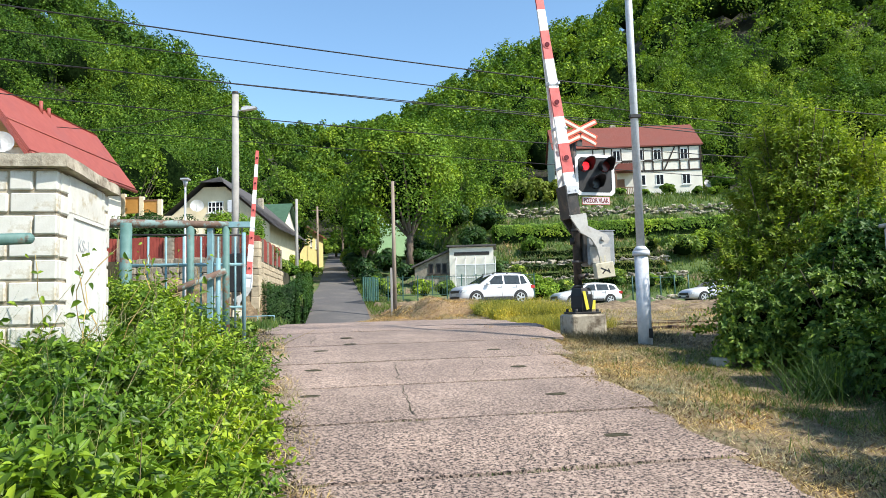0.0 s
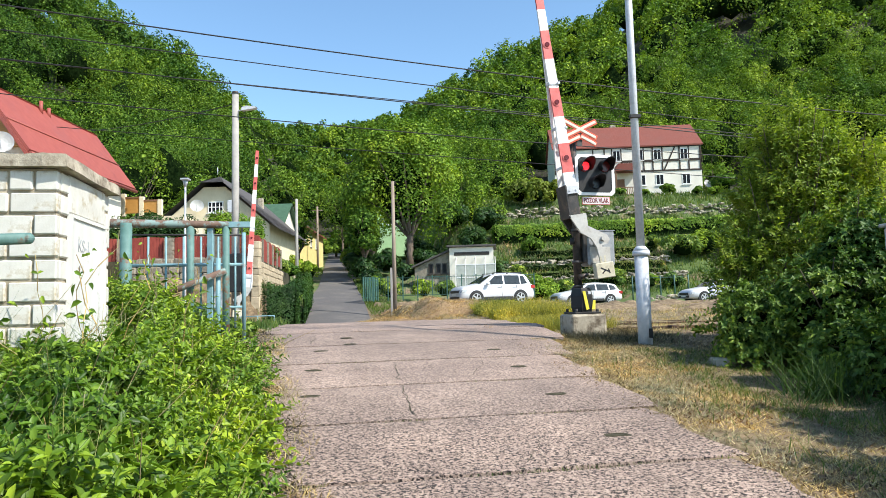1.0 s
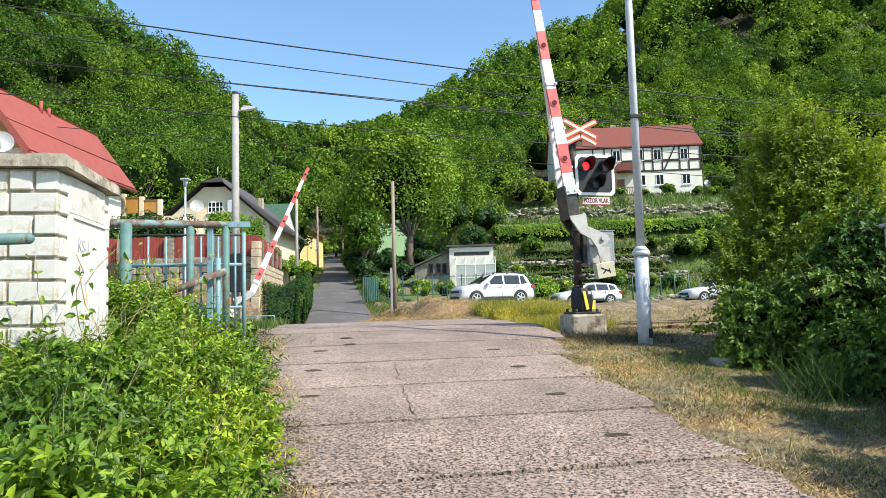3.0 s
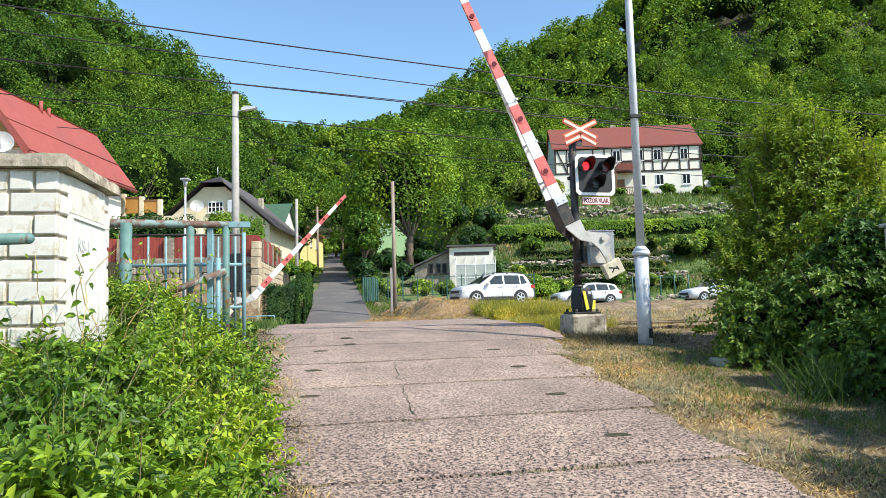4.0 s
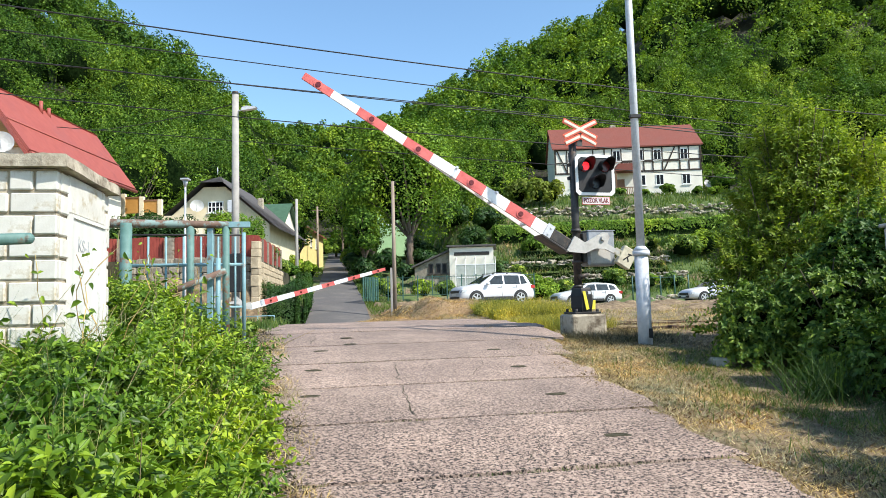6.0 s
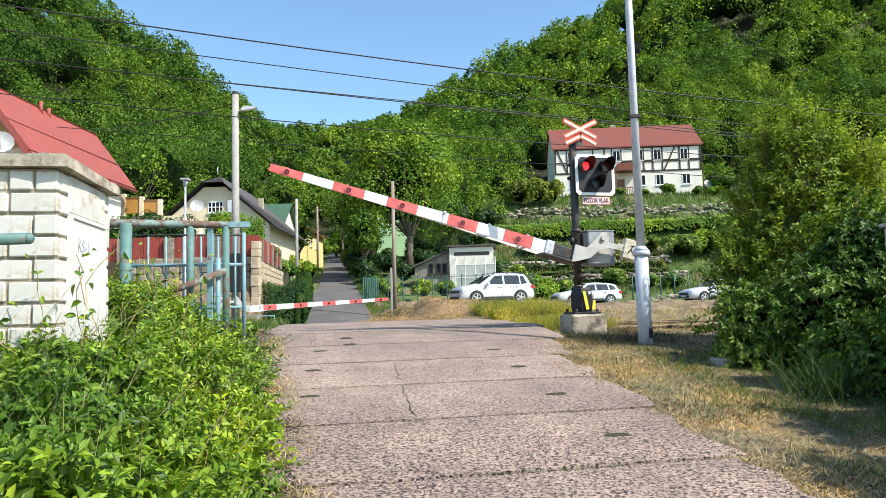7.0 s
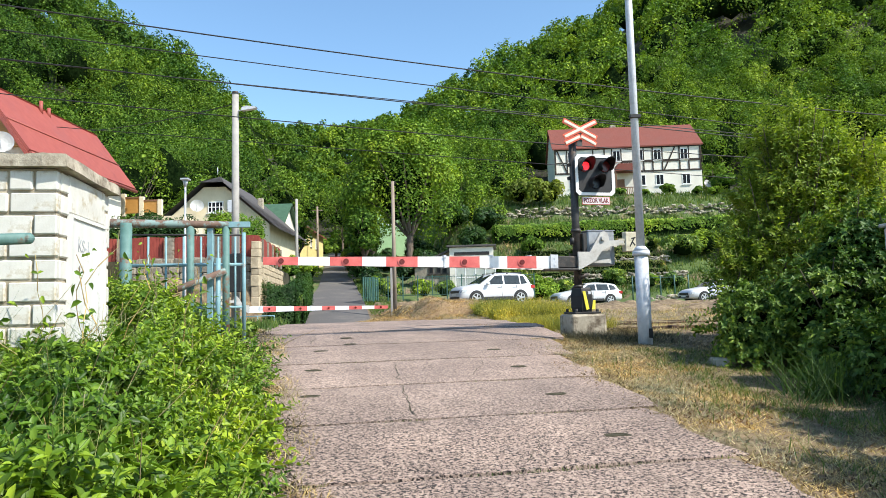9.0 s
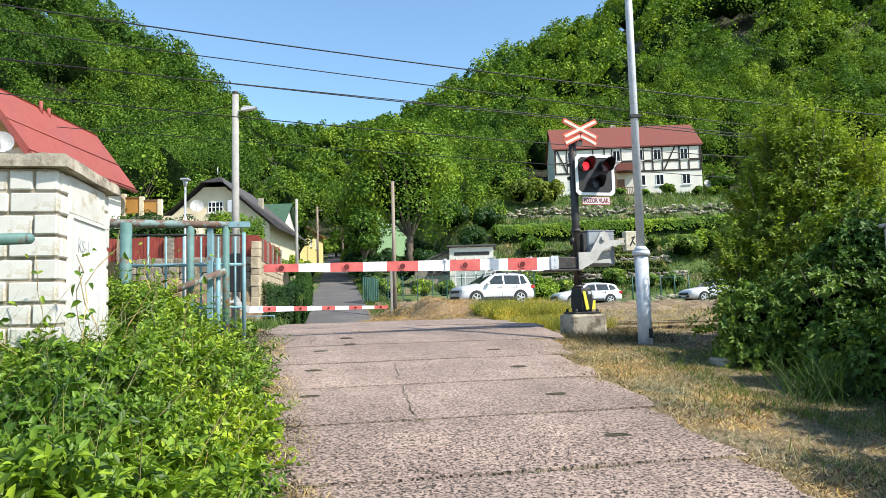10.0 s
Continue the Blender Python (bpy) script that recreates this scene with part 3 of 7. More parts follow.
    for a, b in (((-0.05, -0.1), (0.03, 0.05)), ((0.0, -0.02), (0.05, -0.08)), ((-0.02, 0.04), (0.06, 0.06))):
        d = Vector((b[0] - a[0], 0, b[1] - a[1]))
        m = Matrix.Translation((cx + (a[0] + b[0]) / 2, -0.222, -0.04 + (a[1] + b[1]) / 2)) @ Matrix.Rotation(-math.atan2(d.z, d.x), 4, 'Y')
        box(bm, -d.length / 2, d.length / 2, -0.003, 0.003, -0.011, 0.011, m)
    part("paint_mark", bm, M_BLACK, cw)
    return crank


def barrier(m, mirror, hinge, bands, tip, offset, label, mast_top, socket_m, socket_label):
    b = thing("level_crossing_barrier", m, label, "barrier", "level crossing barriers")
    sg = 1 if mirror else -1
    bm = B()
    box(bm, -0.24, 0.37, -0.34, 0.42, -0.3, 0.28, Matrix.Rotation(radians(-8), 4, 'Z'), 0.03)
    for vv in bm.verts:
        vv.co += Vector((noise.noise(vv.co * 5), noise.noise(vv.co * 5 + Vector((9, 0, 0))), noise.noise(vv.co * 7))) * 0.02
    part("concrete_footing", bm, M_OLDCONC, b, "spalled concrete footing")
    bm = B()
    # six-sided housing, wider at its waist
    for (z0, k0), (z1, k1) in zip(((0.3, 0.88), (0.4, 0.98), (0.6, 1.0), (0.72, 0.86)), ((0.4, 0.98), (0.6, 1.0), (0.72, 0.86), (0.74, 0.8))):
        plan = [(-0.2, 0.0), (-0.08, -0.19), (0.1, -0.2), (0.22, 0.0), (0.1, 0.19), (-0.08, 0.19)]
        lo = [bm.verts.new((0.05 + px * k0, py * k0, z0)) for px, py in plan]
        hi = [bm.verts.new((0.05 + px * k1, py * k1, z1)) for px, py in plan]
        for i in range(6):
            bm.faces.new((lo[i], lo[(i + 1) % 6], hi[(i + 1) % 6], hi[i]))
        if z0 == 0.3:
            bm.faces.new(lo[::-1])
        if z1 == 0.74:
            bm.faces.new(hi)
    bmesh.ops.remove_doubles(bm, verts=bm.verts, dist=0.0005)
    box(bm, -0.19, 0.3, -0.24, 0.24, 0.285, 0.32, None, 0.008)
    for sx in (-0.14, 0.25):
        for sy in (-0.19, 0.19):
            tube(bm, (sx, sy, 0.29), (sx, sy, 0.37), 0.028, seg=8)
    base = part("mast_foot", bm, M_BLACK, b, "black mast foot with yellow warning stripes")
    for s, top_z in ((-0.02, 0.68), (0.125, 0.52)):
        bm = B()
        prism(bm, [(s + 0.0, top_z), (s + 0.05, top_z), (s + 0.115, 0.37), (s + 0.06, 0.35)] if s < 0.05 else [(s + 0.05, top_z), (s + 0.09, top_z), (s + 0.08, 0.36), (s + 0.015, 0.36)], -0.215, -0.2)
        part("warning_stripe", bm, M_SIGYEL, base)
    bm = B()
    box(bm, 0.085, 0.145, -0.205, -0.19, 0.62, 0.67, None, 0.004)
    part("type_plate", bm, M_GALV, base)
    bm = B()
    tube(bm, (0, 0, 0.7), (0, 0, mast_top), 0.07, 0.066, 16)
    tube(bm, (0, 0, 0.74), (0, 0, 0.79), 0.085, 0.085, 16)
    tube(bm, (0, 0, 1.16), (0, 0, 1.22), 0.09, 0.09, 16)
    tube(bm, (0, 0, 1.72), (0, 0, 1.78), 0.09, 0.09, 16)
    part("mast", bm, M_STEELDK, b, "dark weathered steel mast")
    bm = B()
    x0, x1 = sorted((-sg * 0.16, -sg * 0.68))
    box(bm, x0, x1, -0.12, 0.2, 1.12, 1.74, None, 0.025)
    drive = part("drive_box", bm, M_DRIVE, b, "grey steel drive housing")
    bm = B()
    box(bm, x0 + 0.04, x1 - 0.1, -0.135, -0.118, 1.16, 1.45, None, 0.004)
    part("inspection_cover", bm, M_CAST, drive)
    # dark box for the side of the housing toward the mast
    bm = B()
    box(bm, min(-sg * 0.08, -sg * 0.16), max(-sg * 0.08, -sg * 0.16), -0.1, 0.18, 1.18, 1.7, None, 0.012)
    part("dark_side", bm, M_STEELDK, drive, "dark side of the drive housing")
    bm = B()
    box(bm, x0 - 0.01, x1 + 0.01, -0.13, 0.21, 1.735, 1.75, None, 0.004)
    part("lid", bm, M_DRIVE, drive)
    bm = B()
    tube(bm, (-sg * 0.35, 0.02, 1.74), (-sg * 0.35, 0.02, 1.79), 0.03, seg=10)
    part("lid_knob", bm, M_BLACK, drive)
    bm = B()
    tube(bm, (sg * 0.1, -0.05, 1.5), (sg * 0.1, -0.05, 1.62), 0.04, seg=10)
    part("cable_gland", bm, M_BLACK, drive)
    # short tapered tube for the small dark bracket on the mast
    bm = B()
    tube(bm, (sg * 0.02, -0.1, 0.92), (-sg * 0.15, -0.1, 0.97), 0.05, 0.035, seg=10)
    part("mast_bracket", bm, M_STEELDK, b, "small round dark bracket")
    a = arm(b, mirror, hinge, bands, tip, offset, socket_m, socket_label)
    return b, a


NEAR_BASE = (2.36, 12.02, 1.1)
HX, HZ = 0.37, 1.588
BANDS = (1.483, 2.483, 3.533, 4.437, 5.449)
near_barrier, near_arm = barrier(pose(*NEAR_BASE, 0, 0, YAW), False, (HX, -0.09, HZ), BANDS, 5.72, 0.423,
                                 "red and white level crossing barrier on a dark steel mast", 3.35, M_STEELDK, "dark steel boom socket")
FAR_BASE = (-8.42, 26.5, 0.62)
FHX, FHZ = 0.37, 1.414
far_barrier, far_arm = barrier(pose(*FAR_BASE, 0, 0, YAW), True, (FHX, -0.09, FHZ), (1.22, 2.41, 3.51, 4.58, 5.6), 5.9, 0.4,
                               "red and white level crossing barrier across the tracks", 1.8, M_WPAINT, "white painted boom socket")

# warning signal on the near mast
def signal(parent):
    head = B()
    cx, z0, z1 = 0.335, 2.36, 3.09
    cc = 0.06
    outline = [(cx - 0.375 + cc, z0), (cx + 0.375 - cc, z0), (cx + 0.375, z0 + cc), (cx + 0.375, z1 - cc), (cx + 0.375 - cc, z1), (cx - 0.375 + cc, z1), (cx - 0.375, z1 - cc), (cx - 0.375, z0 + cc)]
    prism(head, outline, -0.16, -0.12)
    hd = part("signal_head", head, M_BLACK, parent, "black signal board with white border and three hooded lamps")
    bm = B()
    inner = [(cx + (px - cx) * 0.86, (z0 + z1) / 2 + (pz - (z0 + z1) / 2) * 0.86) for px, pz in outline]
    loops = [[bm.verts.new((px, yy, pz)) for px, pz in lp] for yy in (-0.172, -0.158) for lp in (outline, inner)]
    for p, q in ((0, 1), (1, 3), (3, 2), (2, 0)):
        for i in range(8):
            bm.faces.new((loops[p][i], loops[p][(i + 1) % 8], loops[q][(i + 1) % 8], loops[q][i]))
    part("white_border", bm, M_WPAINT, hd)
    bm = B()
    box(bm, cx - 0.25, cx + 0.25, -0.12, 0.0, z0 + 0.08, z1 - 0.08, None, 0.03)
    box(bm, -0.1, cx, -0.03, 0.05, z0 + 0.3, z0 + 0.36)
    box(bm, -0.1, cx, -0.03, 0.05, z0 + 0.55, z0 + 0.6)
    part("lamp_housing", bm, M_BLACK, hd)
    for lx, lz, mm, lab in ((cx - 0.19, z0 + 0.52, M_REDLENS, "red lamp lens"), (cx + 0.19, z0 + 0.52, M_REDLENS, "red lamp lens"), (cx + 0.0, z0 + 0.22, M_DARKLENS, "unlit dark lower lens")):
        bm = B()
        tube(bm, (lx, -0.185, lz), (lx, -0.165, lz), 0.095, 0.105, 24)
        part("lens", bm, mm, hd, lab)
        # hood: the upper three quarters of a flared tube
        bm = B()
        seg = 22
        ring = []
        for k in range(seg + 1):
            t = radians(-40) + radians(260) * k / seg
            cut = 0.10 + 0.17 * max(0.0, math.sin(t)) + 0.05
            ring.append([bm.verts.new((lx + r * math.cos(t), y, lz + r * math.sin(t))) for r, y in ((0.118, -0.16), (0.122, -0.16 - cut), (0.112, -0.16 - cut), (0.108, -0.16))])
        for p, q in zip(ring, ring[1:]):
            for i in range(4):
                bm.faces.new((p[i], p[(i + 1) % 4], q[(i + 1) % 4], q[i]))
        bm.faces.new(ring[0]), bm.faces.new(ring[-1][::-1])
        part("hood", bm, M_BLACK, hd)
    bm = B()
    tube(bm, (0, -0.004, 0), (0, 0.004, 0), 0.072, 0.072, 24)
    lamp = part("burning_lamp", bm, M_LIT, parent, "burning red lamp of the flashing pair")
    spots = [(cx - 0.19, -0.192, z0 + 0.52), (cx + 0.19, -0.192, z0 + 0.52)]
    # warning plate
    bm = B()
    box(bm, cx - 0.27, cx + 0.27, -0.165, -0.155, z0 - 0.165, z0 - 0.025, None, 0.002)
    pl = part("warning_plate", bm, M_RED, parent, "white plate lettered in dark red")
    bm = B()
    box(bm, cx - 0.258, cx + 0.258, -0.168, -0.164, z0 - 0.155, z0 - 0.035)
    part("plate_face", bm, surf("greyed white plate", (0.62, 0.56, 0.55), (0.72, 0.66, 0.65), 5, 0.4, bstr=0.02), pl)
    tx = bpy.data.curves.new("lettering", 'FONT')
    tx.body, tx.size, tx.align_x, tx.align_y, tx.extrude = "POZOR VLAK", 0.115, 'CENTER', 'CENTER', 0.001
    lt = new("lettering", tx)
    lt.parent = pl
    lt.matrix_local = Matrix.Translation((cx, -0.171, z0 - 0.095)) @ Matrix.Rotation(math.pi / 2, 4, 'X') @ Matrix.Diagonal((0.68, 0.95, 1, 1))
    tx.offset = 0.0035
    lt.data.materials.append(surf("dark red lettering", (0.16, 0.02, 0.02), (0.2, 0.03, 0.03), 5, 0.5, bstr=0))
    # warning cross with the lower half cross of a line with more than one track
    cz, ccx = 3.55, 0.10
    cr = new("warning_cross")
    cr.parent = parent
    tagged(cr, "orange bordered white railway warning cross")

    def bar(p, q, mm, w, y):
        d = Vector((q[0] - p[0], 0, q[1] - p[1]))
        m = Matrix.Translation((ccx + (p[0] + q[0]) / 2, y, cz + (p[1] + q[1]) / 2)) @ Matrix.Rotation(-math.atan2(d.z, d.x), 4, 'Y')
        bm = B()
        box(bm, -d.length / 2, d.length / 2, -0.006, 0.006, -w / 2, w / 2, m, 0.004)
        return bm
    segs = [((-0.32, 0.155), (0.32, -0.155)), ((-0.32, -0.155), (0.32, 0.155)), ((-0.3, -0.27), (0.0, -0.125)), ((0.0, -0.125), (0.3, -0.27))]
    for i, (p, q) in enumerate(segs):
        part("cross_bar", bar(p, q, None, 0.1, -0.13 - 0.003 * i), M_SIGNORANGE, cr)
        k = 0.93
        mid = ((p[0] + q[0]) / 2, (p[1] + q[1]) / 2)
        p2, q2 = [(mid[0] + (c[0] - mid[0]) * k, mid[1] + (c[1] - mid[1]) * k) for c in (p, q)]
        part("cross_face", bar(p2, q2, None, 0.048, -0.139 - 0.003 * i), M_SIGNWHITE, cr)
    bm = B()
    tube(bm, (0, 0, 3.3), (0.08, -0.1, 3.52), 0.05, 0.04, 10)
    box(bm, 0.04, 0.14, -0.12, -0.09, 3.25, 3.6)
    part("cross_bracket", bm, M_STEELDK, parent)
    return lamp, spots


flash_lamp, LAMP_SPOTS = signal(near_barrier)

# ---------------------------------------------------------------- street lamp post beside the crossing
def lamp_post():
    t = thing("lamp_post", pose(2.965, 10.2, 0.98), "tall stepped galvanised steel lamp post on the verge", "lamp post")
    bm = B()
    tube(bm, (0, 0, -0.3), (0, 0, 1.32), 0.105, 0.1, 20)
    tube(bm, (0, 0, 1.28), (0, 0, 1.35), 0.125, 0.125, 20)
    tube(bm, (0, 0, 1.35), (0, 0, 1.42), 0.125, 0.07, 20)
    lower = part("lower_tube", bm, M_GALV, t)
    bm = B()
    tube(bm, (0, 0, 1.4), (0, 0, 7.5), 0.062, 0.05, 16)
    part("upper_tube", bm, M_GALV, t)
    bm = B()
    box(bm, 0.03, 0.09, -0.11, -0.09, 0.06, 0.2, None, 0.006)
    part("access_door", bm, M_BLACK, lower)
    bm = B()
    box(bm, -0.085, 0.085, -0.075, 0.0, 3.37, 3.43, None, 0.01)
    part("clamp", bm, M_STEELDK, t)
    return t


lamp_post()

# ---------------------------------------------------------------- building materials
M_PLASTER = surf("cream limewash plaster", (0.64, 0.55, 0.37), (0.76, 0.66, 0.47), 1.5, 0.85, dirt=(0.5, 0.44, 0.33), dirt_scale=0.5, dirt_amt=(0.55, 0.8), bstr=0.2)
M_WHITEP = surf("white plaster", (0.7, 0.66, 0.55), (0.8, 0.76, 0.66), 1.2, 0.85, dirt=(0.55, 0.52, 0.44), dirt_scale=0.4, dirt_amt=(0.58, 0.8), bstr=0.2)
M_YELP = surf("yellow plaster", (0.66, 0.53, 0.2), (0.78, 0.64, 0.28), 1.5, 0.85, bstr=0.2)
M_GREENP = surf("pale green plaster", (0.34, 0.58, 0.3), (0.45, 0.68, 0.38), 1.5, 0.85, bstr=0.2)
M_ROOFRED = surf("red sheet roof", (0.26, 0.056, 0.042), (0.33, 0.08, 0.058), 3, 0.65, dirt=(0.26, 0.07, 0.06), dirt_scale=0.8, bstr=0.3)
M_ROOFBR = surf("brown red roof tiles", (0.15, 0.037, 0.023), (0.215, 0.054, 0.034), 8, 0.8, dirt=(0.17, 0.055, 0.038), dirt_scale=0.6, bstr=0.5, bdist=0.03)
M_ROOFGREEN = surf("dark green sheet roof", (0.04, 0.09, 0.05), (0.07, 0.14, 0.08), 3, 0.6, bstr=0.2)
M_ROOFGREY = surf("dark slate roof", (0.055, 0.05, 0.048), (0.1, 0.09, 0.085), 7, 0.8, bstr=0.4)
M_TIMBER = surf("dark timber", (0.02, 0.014, 0.01), (0.05, 0.036, 0.025), 10, 0.8, bstr=0.4)
M_ORWOOD = surf("varnished orange wood", (0.4, 0.19, 0.04), (0.55, 0.28, 0.07), 6, 0.5, stretch=(1, 1, 6), bstr=0.2)
M_BRWOOD = surf("brown wood", (0.15, 0.07, 0.035), (0.26, 0.13, 0.06), 6, 0.7, stretch=(1, 1, 5), bstr=0.3)
M_FENCERED = surf("red brown fence boards", (0.19, 0.028, 0.02), (0.28, 0.048, 0.033), 5, 0.7, stretch=(1, 1, 0.3), bstr=0.2, vary=0.15)
M_STONE = surf("rough field stone", (0.14, 0.118, 0.09), (0.33, 0.29, 0.23), 3, 0.9, dirt=(0.12, 0.12, 0.07), dirt_scale=2, bstr=0.6, bdist=0.03, vary=0.3)
M_SAND = surf("tan sandstone blocks", (0.36, 0.29, 0.19), (0.52, 0.43, 0.3), 3, 0.9, dirt=(0.24, 0.19, 0.12), dirt_scale=1.6, bstr=0.5, bdist=0.02, vary=0.14)
M_WINDOW = glassy("dark window glass", (0.012, 0.013, 0.015), 0.25, 0.12)
M_FRAMEW = surf("white window frame", (0.72, 0.72, 0.7), (0.8, 0.8, 0.78), 5, 0.5, bstr=0.05)
M_FRAMED = surf("dark window frame", (0.03, 0.025, 0.02), (0.06, 0.05, 0.04), 5, 0.6, bstr=0.05)
M_DISH = surf("white enamelled dish", (0.74, 0.74, 0.72), (0.82, 0.82, 0.8), 3, 0.4, bstr=0.03)
M_POLEC = surf("smooth concrete pole", (0.26, 0.25, 0.23), (0.38, 0.36, 0.33), 3, 0.85, dirt=(0.36, 0.33, 0.29), dirt_scale=1.0, bstr=0.2)
M_POLEW = surf("grey weathered wood pole", (0.2, 0.15, 0.11), (0.34, 0.28, 0.22), 6, 0.85, stretch=(1, 1, 0.2), bstr=0.4)


def window(parent, x, z, w, h, frame_m, y=0.0, bars=1, cross=0):
    bm = B()
    t = 0.07
    loops = []
    for yy in (y - 0.05, y + 0.04):
        for k in (0, t):
            loops.append([bm.verts.new((x + sx * (w / 2 - k), yy, z + h / 2 + sz * (h / 2 - k))) for sx, sz in ((-1, -1), (1, -1), (1, 1), (-1, 1))])
    for p, q in ((0, 1), (1, 3), (3, 2), (2, 0)):
        for i in range(4):
            bm.faces.new((loops[p][i], loops[p][(i + 1) % 4], loops[q][(i + 1) % 4], loops[q][i]))
    wd = part("window", bm, frame_m, parent)
    bm = B()
    box(bm, x - w / 2 + 0.02, x + w / 2 - 0.02, y - 0.02, y + 0.02, z + 0.02, z + h - 0.02)
    part("pane", bm, M_WINDOW, wd)
    for k in range(bars):
        cx = x - w / 2 + w * (k + 1) / (bars + 1)
        bm = B()
        box(bm, cx - 0.03, cx + 0.03, y - 0.045, y + 0.03, z + t, z + h - t)
        part("glazing_bar", bm, frame_m, wd)
    for k in range(cross):
        cz = z + h * (k + 1) / (cross + 1)
        bm = B()
        box(bm, x - w / 2 + t, x + w / 2 - t, y - 0.043, y + 0.027, cz - 0.025, cz + 0.025)
        part("glazing_bar", bm, frame_m, wd)
    bm = B()
    box(bm, x - w / 2 - 0.08, x + w / 2 + 0.08, y - 0.12, y + 0.02, z - 0.07, z - 0.01)
    part("sill", bm, frame_m, wd)
    return wd


def dish(parent, p, r, yaw, tilt=20):
    m = Matrix.Translation(p) @ Matrix.Rotation(radians(yaw), 4, 'Z') @ Matrix.Rotation(radians(-tilt), 4, 'X')
    bm = B()
    rings = []
    for q in range(5):
        rr = r * q / 4
        rings.append([bm.verts.new(m @ Vector((rr * math.cos(k * math.tau / 20), -0.35 * rr * rr / r, rr * math.sin(k * math.tau / 20)))) for k in range(20 if q else 1)])
    for k in range(20):
        bm.faces.new((rings[0][0], rings[1][k], rings[1][(k + 1) % 20]))
        for q in range(1, 4):
            bm.faces.new((rings[q][k], rings[q + 1][k], rings[q + 1][(k + 1) % 20], rings[q][(k + 1) % 20]))
    bmesh.ops.solidify(bm, geom=bm.faces[:], thickness=0.02)
    d = part("satellite_dish", bm, M_DISH, parent, "white satellite dish")
    bm = B()
    tube(bm, m @ Vector((0, 0, -r * 0.9)), m @ Vector((0, -r * 1.1, -r * 0.15)), 0.02, seg=6)
    tube(bm, m @ Vector((0, 0, 0)), m @ Vector((0, 0.45, -0.1)), 0.03, seg=6)
    part("feed_arm", bm, M_GALV, d)
    return d


def gable_roof(parent, x0, x1, y0, y1, ze, zr, material, over=0.5, thick=0.14, along='x', label=""):
    """Two sloping slabs. The ridge runs along x or y."""
    if along == 'x':
        ym = (y0 + y1) / 2
        s = (zr - ze) / (ym - y0)
        prof = [(y0 - over, ze - over * s), (ym, zr), (y1 + over, ze - over * s)]
        m = Matrix(((0, 1, 0, 0), (1, 0, 0, 0), (0, 0, 1, 0), (0, 0, 0, 1)))
        lo, hi = x0 - over, x1 + over
    else:
        xm = (x0 + x1) / 2
        s = (zr - ze) / (xm - x0)
        prof = [(x0 - over, ze - over * s), (xm, zr), (x1 + over, ze - over * s)]
        m = Matrix.Identity(4)
        lo, hi = y0 - over, y1 + over
    bm = B()
    poly = prof + [(p[0], p[1] + thick) for p in reversed(prof)]
    prism(bm, poly, lo, hi, m)
    return part("roof", bm, material, parent, label)


